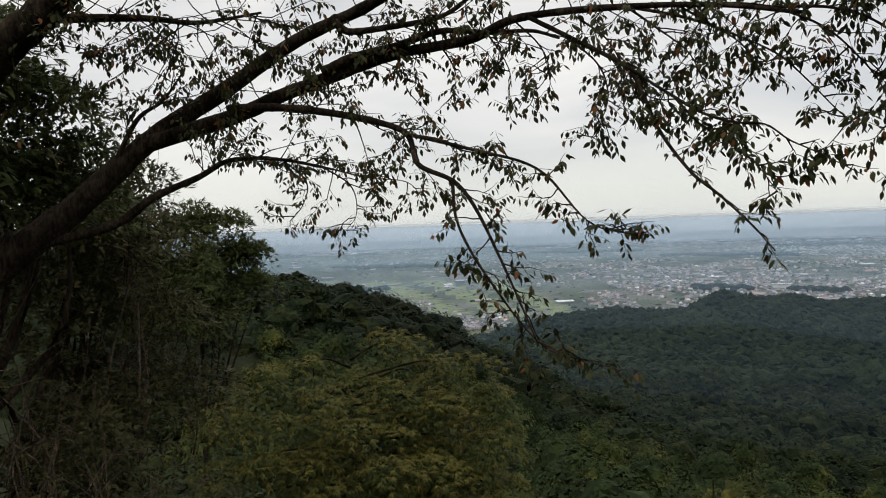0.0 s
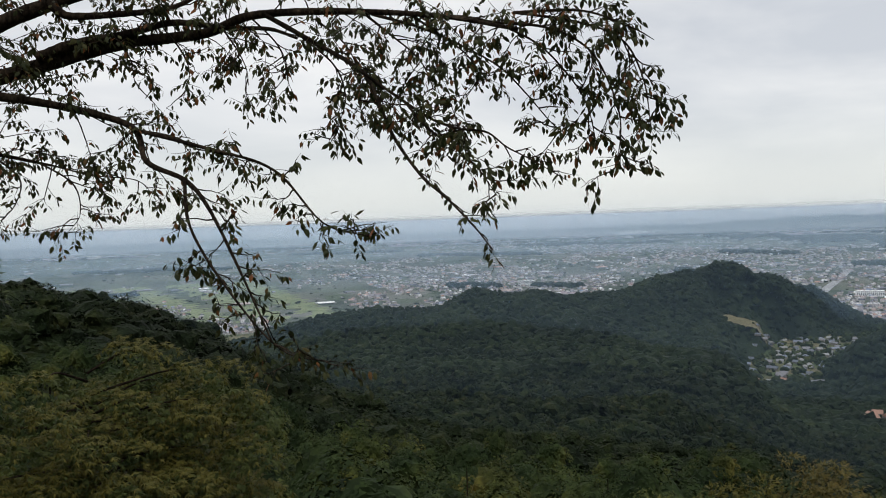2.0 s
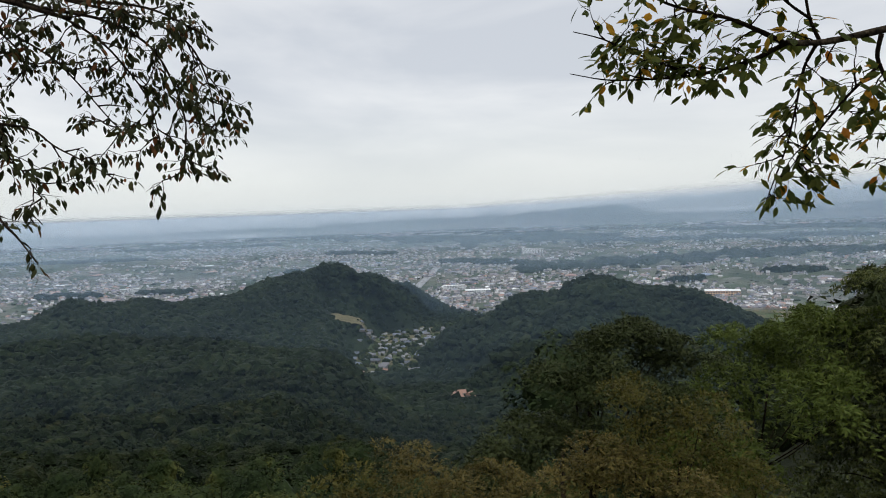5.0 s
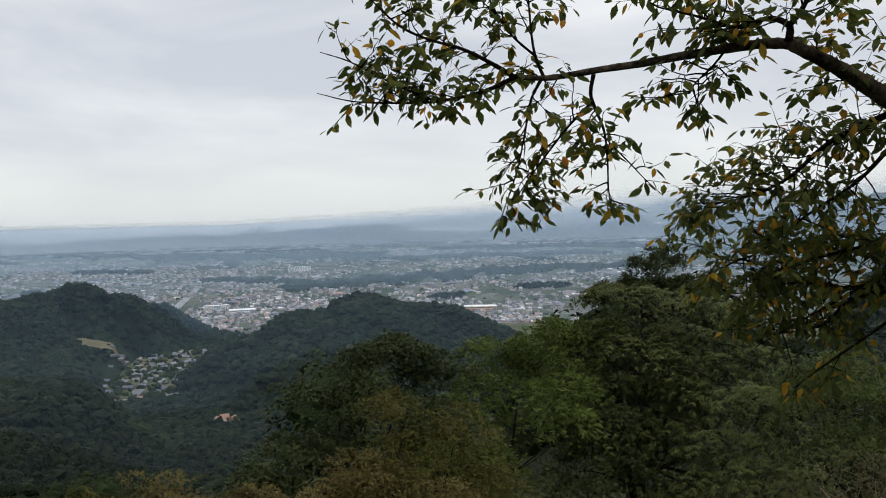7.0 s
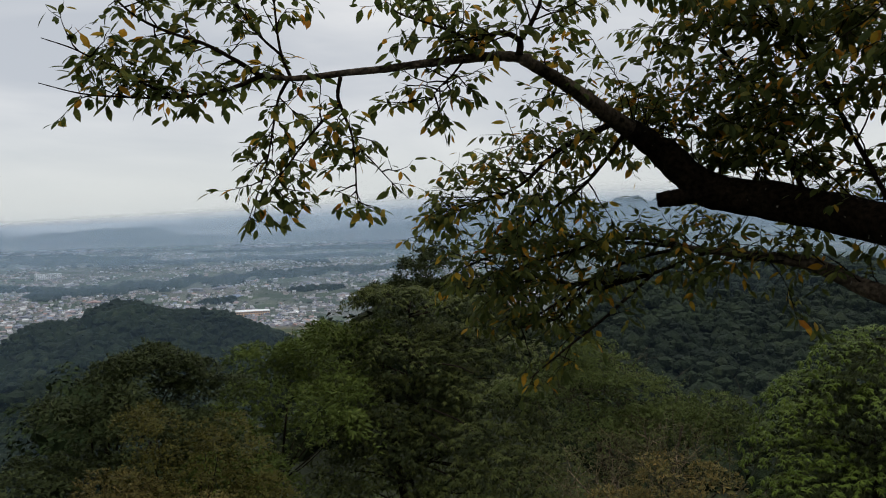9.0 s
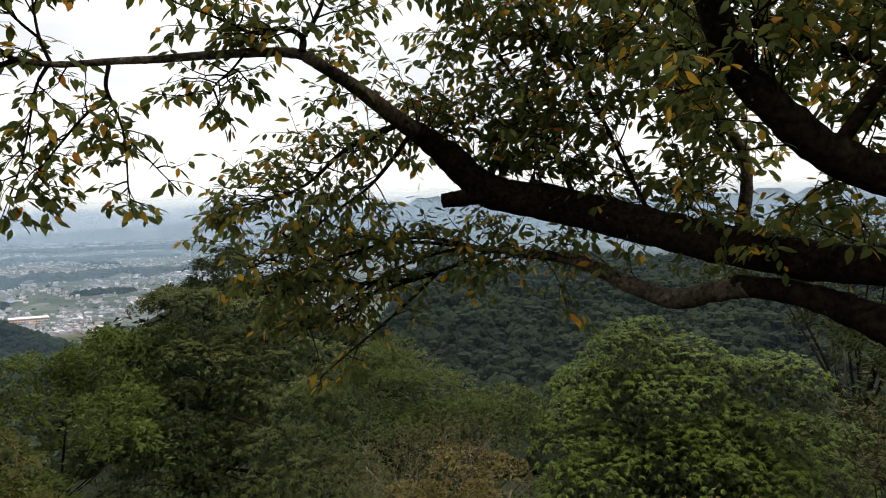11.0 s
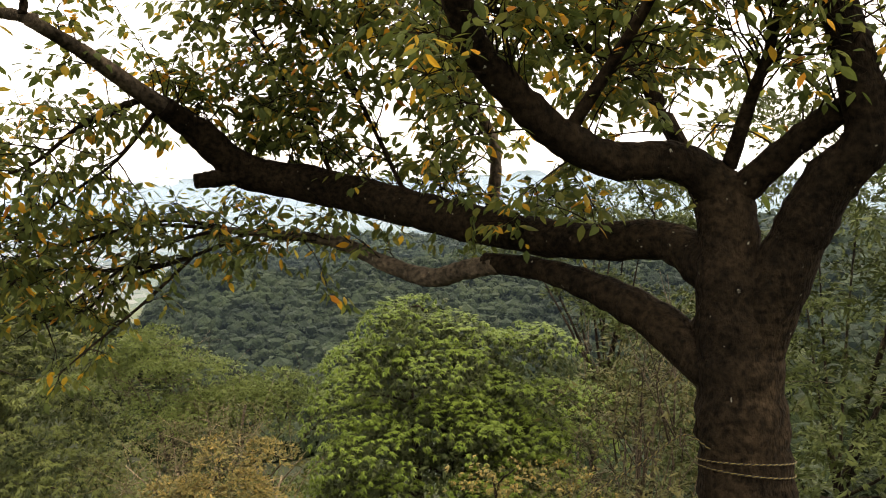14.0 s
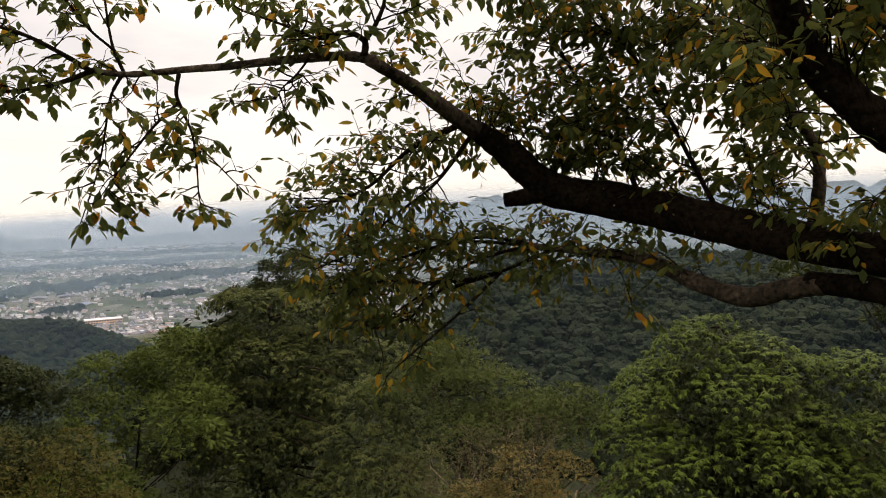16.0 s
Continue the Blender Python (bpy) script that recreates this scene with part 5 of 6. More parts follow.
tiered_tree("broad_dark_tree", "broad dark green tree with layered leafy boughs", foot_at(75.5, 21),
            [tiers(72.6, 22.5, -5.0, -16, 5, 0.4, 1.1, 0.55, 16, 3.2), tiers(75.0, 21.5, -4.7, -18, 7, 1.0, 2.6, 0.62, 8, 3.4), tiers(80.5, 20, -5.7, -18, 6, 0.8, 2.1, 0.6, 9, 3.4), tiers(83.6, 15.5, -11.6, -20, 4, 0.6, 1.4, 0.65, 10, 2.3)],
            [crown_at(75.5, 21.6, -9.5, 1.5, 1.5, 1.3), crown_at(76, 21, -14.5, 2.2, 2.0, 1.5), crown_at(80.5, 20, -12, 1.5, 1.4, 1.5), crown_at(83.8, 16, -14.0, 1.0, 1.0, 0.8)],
            LAYERED, OAK_AND_SHADE, 0.13, 130, 0.62, True, 420)
slope_tree("ridge_tree", "slim dark trees at the ridge top", "tree", foot_at(76, 46),
           [crown_at(75.2, 46, -3.3, 0.9, 1.2, 1.0), crown_at(76.6, 47, -2.9, 0.8, 1.0, 1.0), crown_at(73.2, 46, -5.4, 1.3, 1.6, 0.7), crown_at(78.5, 46, -4.8, 1.5, 1.8, 0.8), crown_at(75.6, 46, -4.9, 1.3, 1.5, 1.0), crown_at(74.2, 45, -5.0, 1.0, 1.3, 0.8)],
           OAK_AND_SHADE, BARK_DARK, 130, 20, 7, 0.2, 0.25, 0.6)
slope_tree("olive_green_tree", "feathery olive-green tree below the cherry", "tree", foot_at(90.5, 14.5),
           [crown_at(89.0, 14.5, -10.8, 0.9, 1.2, 0.5), crown_at(92.2, 14.2, -11.6, 0.8, 1.1, 0.5), crown_at(86.6, 14.5, -11.6, 0.7, 0.9, 0.5), crown_at(95.5, 13.8, -13.6, 0.8, 1.0, 0.5), crown_at(98.3, 13.5, -14.6, 0.7, 0.9, 0.5), crown_at(90.5, 13.8, -14.4, 1.3, 1.2, 0.6)],
           OLIVE, BARK_MID, 170, 24, 7, 0.06, 0.15, 0.36, 3, 0.08, twigs=40)
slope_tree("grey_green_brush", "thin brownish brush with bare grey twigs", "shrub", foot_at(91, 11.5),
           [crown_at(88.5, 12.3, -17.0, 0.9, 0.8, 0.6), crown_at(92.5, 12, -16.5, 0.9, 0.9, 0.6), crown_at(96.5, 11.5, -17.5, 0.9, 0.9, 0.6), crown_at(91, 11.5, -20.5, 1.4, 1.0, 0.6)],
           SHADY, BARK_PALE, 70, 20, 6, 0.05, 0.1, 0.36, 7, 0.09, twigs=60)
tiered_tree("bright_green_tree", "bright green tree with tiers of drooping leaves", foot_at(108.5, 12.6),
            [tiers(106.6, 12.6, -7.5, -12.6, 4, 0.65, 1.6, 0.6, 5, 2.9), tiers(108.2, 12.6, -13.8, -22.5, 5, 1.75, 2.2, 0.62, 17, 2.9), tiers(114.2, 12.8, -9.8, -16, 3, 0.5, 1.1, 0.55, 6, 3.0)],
            [crown_at(106.8, 12.7, -9.6, 0.75, 0.8, 0.5), crown_at(107.6, 12.7, -12.5, 1.2, 1.1, 0.6), crown_at(108.3, 12.7, -16, 1.7, 1.5, 0.7), crown_at(108.3, 12.6, -20.5, 1.9, 1.7, 0.8), crown_at(114, 12.9, -12.8, 0.8, 0.8, 0.7)], GREEN, OAK_AND_SHADE, 0.08, 330, 0.8, True, 420)
slope_tree("golden_shrub", "golden yellow-brown shrub turning with autumn", "shrub", foot_at(94, 8),
           [crown_at(95.5, 8, -18.8, 0.36, 0.5, 0.5), crown_at(91.5, 8, -20.2, 0.3, 0.4, 0.35), crown_at(98, 8, -20.5, 0.36)],
           GOLDEN, BARK_PALE, 60, 22, 8, 0.038, 0.0, 0.2, 5, 0.05, 0.5, group="autumn shrubs")
slope_tree("golden_shrub", "golden yellow-brown shrub turning with autumn", "shrub", foot_at(71, 8.5),
           [crown_at(75, 8.5, -22, 0.4), crown_at(70, 8.5, -22.8, 0.4), crown_at(80, 8.5, -22.5, 0.4)],
           GOLDEN, BARK_PALE, 60, 22, 8, 0.038, 0.0, 0.2, 5, 0.05, 0.5, group="autumn shrubs")
slope_tree("yellow_shrub", "yellow-green shrub along the lower slope edge", "shrub", foot_at(31, 14),
           [crown_at(29, 14, -22.5, 1.1, 1.0, 0.7), crown_at(34, 14, -21.5, 1.0, 1.0, 0.6), crown_at(24, 14, -24, 1.1, 1.0, 0.8), crown_at(39, 14, -20.3, 0.9, 1.0, 0.8)],
           YELLOWISH, BARK_DARK, 100, 22, 8, 0.068, 0.2, 0.38, 4, 0.1, group="autumn shrubs")
slope_tree("brown_shrub", "brownish shrub with turning leaves on the slope", "shrub", foot_at(48, 13),
           [crown_at(42.5, 13.5, -17.6, 0.75, 0.9, 0.65), crown_at(46, 13, -19.6, 0.8, 0.9, 0.6), crown_at(51, 13, -19.4, 0.9, 1.0, 0.5), crown_at(55.5, 13.5, -18.0, 0.7, 0.9, 0.6), crown_at(59, 13, -18.4, 0.9, 1.0, 0.8), crown_at(41, 13, -22.0, 0.9)],
           BROWNISH, BARK_MID, 130, 22, 9, 0.058, 0.2, 0.36, 5, 0.045, group="autumn shrubs")
slope_tree("yellow_sapling", "slim yellow-green tree among the brush", "tree", foot_at(59.5, 14),
           [crown_at(58, 14, -13.5, 0.6, 0.7, 0.6), crown_at(61.5, 14, -14.5, 0.7, 0.7, 0.6), crown_at(64, 14.5, -16, 0.7, 0.7, 0.6), crown_at(57.5, 13.6, -17.3, 0.7, 0.8, 0.6), crown_at(60.5, 13.8, -18.5, 1.0, 0.9, 0.7), crown_at(64, 14, -19.5, 1.0, 0.9, 0.7)],
           YELLOWISH, BARK_DARK, 120, 20, 7, 0.062, 0.2, 0.3, girth=0.06)
slope_tree("backing_tree", "leafy green tree behind the cherry trunk", "tree", foot_at(131, 13),
           [crown_at(129, 13, -1, 1.2, 1.4, 1.0), crown_at(135, 12, 1, 1.5), crown_at(131, 12, -6, 1.4), crown_at(137, 11, -7, 1.5), crown_at(130, 11, -12, 1.3), crown_at(136, 10, -15, 1.4), crown_at(142, 11, -3, 1.8), crown_at(131, 9.5, -20, 1.2), crown_at(141, 9, -11, 1.4), crown_at(141, 8, -20, 1.3), crown_at(148, 9, -8, 1.6), crown_at(132.5, 12, 3.0, 0.9, 1.2, 0.8), crown_at(138, 11.5, 4, 1.2, 1.2, 0.9), crown_at(144, 11, 3.5, 1.3)],
           MIDDLE, BARK_DARK, 240, 22, 7, 0.086, 0.4, 0.40, girth=0.07)
slope_tree("dark_backing_tree", "dark tree on the rim beyond the cherry", "tree", foot_at(118, 22),
           [crown_at(113.5, 22, -4.0, 1.1, 1.3, 0.8), crown_at(118, 22, -2.5, 1.5, 1.7, 1.1), crown_at(123, 20, -3, 1.6), crown_at(119, 20, -8, 1.8), crown_at(125, 17, -10, 1.7), crown_at(120, 15, -15, 1.6, 1.5, 1.1), crown_at(126, 14, -17, 1.5)],
           DARK, BARK_DARK, 190, 22, 7, 0.13, 0.35, 0.5)
slope_tree("bare_brush", "dark tangle of nearly bare brush", "shrub", foot_at(121, 8.5),
           [crown_at(121.5, 8.8, -12, 0.5, 0.8, 0.7), crown_at(122, 8.6, -16, 0.6, 0.9, 0.8), crown_at(125, 8.5, -11, 0.6, 0.8, 0.8), crown_at(123, 8.3, -20.5, 0.8, 0.9, 0.8), crown_at(119, 9, -20.5, 0.6)],
           SHADY, BARK_MID, 80, 12, 6, 0.055, 0.3, 0.3, 10, 0.05, 0.5, twigs=55)
slope_tree("autumn_sapling", "sapling with yellowing leaves near the trunk", "shrub", foot_at(112.5, 7.0),
           [crown_at(108.5, 7.0, -21.5, 0.3, 0.4, 0.2), crown_at(112, 7.0, -19.5, 0.3, 0.4, 0.3), crown_at(115.5, 7.0, -18.8, 0.3, 0.4, 0.3), crown_at(110.5, 7.0, -24, 0.4), crown_at(115, 6.9, -23, 0.4), crown_at(118.5, 7.0, -20, 0.25, 0.3, 0.25)],
           GOLDEN, BARK_DARK, 60, 9, 6, 0.056, 0.6, 0.2, 3, 0.05, 0, lumps=2)


def undergrowth():
    """Low leafy growth that covers the slope between the trees."""
    n = 3400
    a, r = np.radians(rng.uniform(-45, 160, n)), 5.0 + 42 * rng.random(n) ** 1.25
    x, y = r * np.sin(a), r * np.cos(a)
    size = rng.uniform(0.35, 0.8, n) * np.interp(r, (5, 12, 45), (0.5, 0.8, 1.8))
    at = np.column_stack([x, y, ground_z(x, y) + size * 0.4])
    k = 22
    p = at[:, None] + rng.normal(size=(n, k, 3)) * (size[:, None, None] * (0.6, 0.6, 0.35))
    w = unit(rng.normal(size=(n, k, 3)) + (0, 0, -0.2))
    up = unit(rng.normal(size=(n, k, 3)) * 0.5 + (0, 0, 1))
    long = np.repeat(np.interp(r, (5, 15, 45), (0.09, 0.16, 0.38)), k) * rng.uniform(0.6, 1.3, n * k)
    v, f = leaves(p.reshape(-1, 3), w.reshape(-1, 3), up.reshape(-1, 3), long, BLADE_V[[0, 1, 3]] * 1.2, np.array([(0, 1, 2)]), 2.0)
    tagged(new("undergrowth", mesh_of("undergrowth", v, f, MIDDLE)), "low dark green undergrowth covering the steep slope", "undergrowth", "", "stuff")


undergrowth()


# ---- the two trees that frame the view ----
class Framing:
    """A tree of limbs with leafy twigs; its leaves hang from the twigs."""

    def __init__(self, name, label, foot, bark, leaf, leaf_long, droop, broad=1.0, bunch=0.12):
        self.ob = thing(name, label, "tree", foot)
        self.bark, self.leaf, self.long, self.droop = bark, leaf, leaf_long, droop
        self.broad, self.bunch = broad, bunch
        self.size = []
        self.twigs, self.at, self.ways, self.ups, self.near = [], [], [], [], []
        self.lines = {}

    def limb(self, key, points, radii, part="limb", sides=12, label="", bark=None):
        line = curve_points(points, 7)
        u = np.linspace(0, 1, len(line))
        r = np.interp(u, np.linspace(0, 1, len(radii)), radii)
        r = r * (1 + 0.07 * np.sin(u * 37 + len(points)) * np.sin(u * 91))
        under(part, mesh_of(part, *tube(line, r, sides if r.max() > 0.02 else 6, 0.025), bark or self.bark, True), self.ob, label)
        self.lines[key] = (line, r)

    def shoot(self, start, way, length, sag, radius, steps=5):
        p, pts, w = np.array(start), [np.array(start)], unit(np.array(way))
        for _ in range(steps):
            w = unit(w + rng.normal(size=3) * 0.2 - np.array([0, 0, sag / steps]))
            p = p + w * length / steps
            pts.append(p)
        pts = np.array(pts)
        self.twigs.append(tube(pts, np.linspace(radius, radius * 0.3, len(pts)), 3))
        return pts

    def dress(self, pts, spacing, pick, small=1.0):
        """Leaves in turn to both sides of a twig, hanging by their stalks."""
        seg = np.linalg.norm(np.diff(pts, axis=0), axis=1)
        run = np.concatenate([[0], np.cumsum(seg)])
        n = max(2, int(run[-1] / spacing))
        s = run[-1] * (1 - (1 - self.bunch) * np.linspace(1, 0, n) ** 1.3)
        p = np.stack([np.interp(s, run, pts[:, k]) for k in range(3)], -1)
        t = unit(np.stack([np.interp(s, run, np.gradient(pts[:, k])) for k in range(3)], -1))
        side = unit(np.cross(t, (0, 0, 1)) + 1e-6) * np.where(np.arange(n) % 2, 1, -1)[:, None]
        w = unit(t * 0.45 + side * 0.6 + rng.normal(size=(n, 3)) * 0.25 - np.array([0, 0, self.droop]) * rng.uniform(0.45, 1.4, (n, 1)))
        up = unit(np.array([0, 0, 0.8]) + t * 0.4 + side * 0.3 + rng.normal(size=(n, 3)) * 0.4)
        self.at.append(p + w * 0.012)
        self.ways.append(w)
        self.ups.append(up)
        self.near.append(np.full(n, pick))
        self.size.append(np.full(n, small))

    def grow(self, key, n, length, up=0.0, sag=0.8, u0=0.1, u1=1.0, twigs=6, twig=0.25, spacing=0.036, pick=False, ahead=0.5, side=(0, 0, 0), small=1.0, level=0.5):
        """Shoots with twigs along a limb, spread in flat sprays."""
        line, r = self.lines[key]
        for k in range(n):
            u = (u0 + (u1 - u0) * (k + rng.random()) / n) * (len(line) - 1)
            i = min(int(u), len(line) - 2)
            start = line[i] + (line[i + 1] - line[i]) * (u - i)
            way = unit(line[i + 1] - line[i]) * ahead + unit(rng.normal(size=3) * (1, 1, level)) * 0.8 + np.array([0, 0, up]) + np.array(side)
            pts = self.shoot(start, way, length * rng.uniform(0.6, 1.25), sag, 0.005)
            self.dress(pts[3:], spacing * 1.3, pick, small)
            for _ in range(twigs):
                j = rng.integers(2, len(pts))
                t = pts[j] - pts[j - 1]
                sub = self.shoot(pts[j], unit(t) * 0.6 + unit(rng.normal(size=3) * (1, 1, level)) * 0.8, twig * rng.uniform(0.6, 1.4), sag * 0.9, 0.0024, 3)
                self.dress(sub, spacing, pick, small)

    def finish(self, parts=240, clear=0.0):
        v, f = joined(self.twigs)
        under("twig_growth", mesh_of("twig_growth", v, f, self.bark, True), self.ob, "", "stuff")
        at, ways, ups, near = np.vstack(self.at), np.vstack(self.ways), np.vstack(self.ups), np.concatenate(self.near)
        size = self.long * rng.uniform(0.6, 1.2, len(at)) * np.concatenate(self.size)
        bare = np.ones(len(at), bool)  # no leaves close about the thick old limbs
        for line, r in self.lines.values():
            for p, q in zip(line, r):
                if q > 0.05:
                    bare &= np.linalg.norm(at + ways * 0.04 - p, axis=1) > q + clear
        at, ways, ups, near, size = at[bare], ways[bare], ups[bare], near[bare], size[bare]
        own = np.flatnonzero(near)
        own = own[:: max(1, len(own) // parts)][:parts]
        rest = np.ones(len(at), bool)
        rest[own] = False
        v, f = leaves(at[rest], ways[rest], ups[rest], size[rest], wide=self.broad)
        under("foliage", mesh_of("foliage", v, f, self.leaf, False), self.ob, "", "stuff")
        one = mesh_of("leaf", LEAF_V, LEAF_F, self.leaf, False)
        x, y, z = leaf_axes(ways, ups)
        for i in own:
            o = new("leaf", one)
            o.parent = self.ob
            o.matrix_parent_inverse = Matrix.Translation(self.ob.location).inverted()
            m = Matrix(np.column_stack([x[i] * self.broad, y[i], z[i]]) * size[i]).to_4x4()
            m.translation = Vector(at[i])
            o.matrix_basis = m
        return len(at)


def arching_tree():
    g = float(ground_z(np.array(-3.6), np.array(5.0)))
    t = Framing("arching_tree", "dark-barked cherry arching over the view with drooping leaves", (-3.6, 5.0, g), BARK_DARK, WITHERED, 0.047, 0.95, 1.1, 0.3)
    t.limb("trunk", [(-3.6, 5.0, g - 0.1), (-3.5, 5.15, 0.2), (-3.18, 5.31, 1.15), (-2.85, 5.42, 1.48)], (0.2, 0.17, 0.15, 0.135), "trunk", 14)
    t.limb("rise", [(-2.95, 5.40, 1.38), (-2.53, 5.51, 1.72), (-1.98, 5.55, 2.19), (-1.46, 5.53, 2.5), (-0.95, 5.37, 2.77), (-0.4, 5.18, 2.96), (0.11, 4.92, 3.19)], (0.115, 0.095, 0.07, 0.058, 0.046, 0.036, 0.03))
    t.limb("arch", [(-1.98, 5.50, 2.15), (-1.36, 5.44, 2.31), (-1.04, 5.36, 2.42), (-0.64, 5.26, 2.53), (-0.26, 5.14, 2.62), (0.2, 4.95, 2.65), (0.46, 4.69, 2.7), (0.89, 4.41, 2.67), (1.37, 4.07, 2.58), (1.69, 3.73, 2.44)], (0.06, 0.052, 0.046, 0.04, 0.033, 0.026, 0.02, 0.014, 0.009))
    t.limb("spur", [(-2.25, 5.5, 1.98), (-2.05, 5.45, 2.3), (-1.85, 5.4, 2.42), (-1.7, 5.38, 2.6)], (0.02, 0.015, 0.01, 0.006))
    t.limb("low", [(-2.84, 5.4, 1.46), (-2.29, 5.56, 1.6), (-2.01, 5.58, 1.78), (-1.69, 5.58, 1.91), (-1.45, 5.56, 2.02), (-1.09, 5.55, 2.01), (-0.74, 5.53, 1.93)], (0.036, 0.033, 0.028, 0.022, 0.017, 0.012, 0.008))
    t.limb("corner", [(-2.95, 4.85, 2.3), (-2.54, 4.69, 2.62), (-2.3, 4.61, 2.76), (-2.02, 4.51, 2.94), (-1.68, 4.4, 3.17)], (0.13, 0.115, 0.10, 0.085, 0.07))
    t.limb("corner stem", [(-3.3, 5.1, 0.9), (-3.15, 5.0, 1.7), (-2.95, 4.85, 2.3)], (0.15, 0.14, 0.13))
    t.limb("corner branch", [(-2.3, 4.7, 2.8), (-1.79, 4.91, 2.84), (-1.48, 5.02, 2.83), (-1.1, 5.1, 2.9)], (0.03, 0.02, 0.014, 0.008))
    t.limb("hanging", [(-1.39, 5.35, 2.34), (-0.99, 5.12, 2.3), (-0.55, 4.97, 2.21), (-0.21, 4.79, 2.08), (-0.13, 4.58, 1.87), (0.06, 4.42, 1.76), (0.17, 4.25, 1.61), (0.3, 4.06, 1.3), (0.43, 3.84, 0.95)], (0.032, 0.026, 0.022, 0.018, 0.015, 0.013, 0.010, 0.007, 0.004))
    t.limb("hanging side", [(-0.20, 4.72, 2.06), (0.15, 4.3, 1.92), (0.48, 4.01, 1.78), (0.67, 3.71, 1.51), (0.82, 3.4, 1.44)], (0.012, 0.010, 0.007, 0.004, 0.002))
    t.limb("hanging inner", [(0.06, 4.40, 1.75), (0.08, 4.15, 1.51), (0.23, 3.98, 1.22), (0.46, 3.83, 0.92), (0.67, 3.68, 0.86)], (0.010, 0.008, 0.006, 0.004, 0.002))
    t.limb("arch twin", [(-0.74, 5.23, 2.54), (-0.54, 5.16, 2.61), (-0.25, 5.09, 2.66), (0.03, 5.00, 2.72), (0.34, 4.92, 2.68), (0.57, 4.82, 2.66), (0.72, 4.73, 2.59)], (0.035, 0.019, 0.008))
    t.limb("high", [(-0.66, 5.22, 2.89), (-0.62, 5.20, 2.82), (-0.53, 5.18, 2.78), (-0.25, 5.15, 2.80), (-0.04, 5.11, 2.82), (0.12, 5.06, 2.87), (0.32, 4.97, 3.01)], (0.030, 0.019, 0.012))
    t.limb("outer", [(0.53, 4.62, 2.69), (0.78, 4.44, 2.50), (0.99, 4.25, 2.32), (1.03, 4.07, 2.15), (1.07, 3.90, 1.93), (1.15, 3.70, 1.72), (1.21, 3.49, 1.60), (1.26, 3.27, 1.47), (1.27, 3.07, 1.37)], (0.016, 0.009, 0.003))
    t.limb("outer middle", [(0.92, 3.94, 2.26), (1.10, 3.83, 2.10), (1.22, 3.72, 1.99), (1.32, 3.61, 1.93), (1.41, 3.48, 1.90), (1.47, 3.38, 1.82), (1.54, 3.26, 1.75), (1.64, 3.12, 1.65)], (0.009, 0.005, 0.002))
    t.limb("outer inner", [(1.11, 3.81, 2.09), (1.19, 3.71, 1.95), (1.28, 3.58, 1.84), (1.35, 3.46, 1.74), (1.40, 3.34, 1.60)], (0.007, 0.004, 0.002))
    t.limb("strand", [(0.71, 4.53, 2.56), (0.89, 4.49, 2.39), (0.94, 4.46, 2.21), (0.89, 4.44, 2.05), (0.83, 4.41, 1.96)], (0.007, 0.004, 0.002))
    t.limb("strand left", [(0.46, 4.73, 2.70), (0.60, 4.69, 2.54), (0.64, 4.65, 2.38), (0.53, 4.62, 2.23)], (0.006, 0.004, 0.002))
    t.limb("hang", [(-0.02, 4.95, 2.67), (0.07, 4.88, 2.53), (0.11, 4.85, 2.40), (0.07, 4.83, 2.25)], (0.006, 0.004, 0.002))
    t.limb("hang far", [(0.28, 4.84, 2.69), (0.36, 4.76, 2.55), (0.42, 4.74, 2.42), (0.43, 4.71, 2.31)], (0.006, 0.004, 0.002))
    t.limb("hang near", [(-0.31, 5.04, 2.65), (-0.22, 4.97, 2.51), (-0.19, 4.90, 2.34)], (0.006, 0.004, 0.002))
    t.limb("spray", [(1.02, 4.34, 2.66), (1.15, 4.24, 2.52), (1.29, 4.14, 2.36), (1.34, 4.05, 2.18)], (0.008, 0.005, 0.002))
    t.limb("spray far", [(1.23, 4.19, 2.63), (1.38, 4.08, 2.49), (1.50, 3.96, 2.35), (1.55, 3.87, 2.19)], (0.008, 0.005, 0.002))
    t.limb("spray near", [(0.80, 4.55, 2.66), (0.94, 4.45, 2.51), (1.02, 4.42, 2.34), (1.03, 4.34, 2.19)], (0.007, 0.004, 0.002))
    t.limb("end low", [(1.10, 4.43, 2.67), (1.34, 4.29, 2.57), (1.52, 4.15, 2.45), (1.69, 4.01, 2.31), (1.78, 3.89, 2.16), (1.87, 3.76, 1.98), (1.90, 3.64, 1.90)], (0.010, 0.005, 0.002))
    t.limb("end middle", [(1.38, 4.16, 2.61), (1.62, 3.98, 2.54), (1.82, 3.82, 2.40), (1.93, 3.69, 2.22), (1.98, 3.58, 2.05), (1.98, 3.49, 1.85)], (0.010, 0.005, 0.002))
    t.limb("end", [(1.59, 3.89, 2.51), (1.83, 3.71, 2.45), (1.99, 3.57, 2.32), (2.06, 3.48, 2.12), (2.07, 3.41, 1.93), (2.02, 3.37, 1.72)], (0.009, 0.005, 0.002))
    t.limb("end high", [(1.71, 3.83, 2.55), (1.96, 3.62, 2.46), (2.11, 3.45, 2.34), (2.16, 3.35, 2.14), (2.15, 3.27, 1.89)], (0.008, 0.005, 0.002))
    t.limb("end side", [(1.71, 3.83, 2.55), (1.98, 3.60, 2.51), (2.15, 3.42, 2.39), (2.20, 3.31, 2.31)], (0.008, 0.005, 0.002))
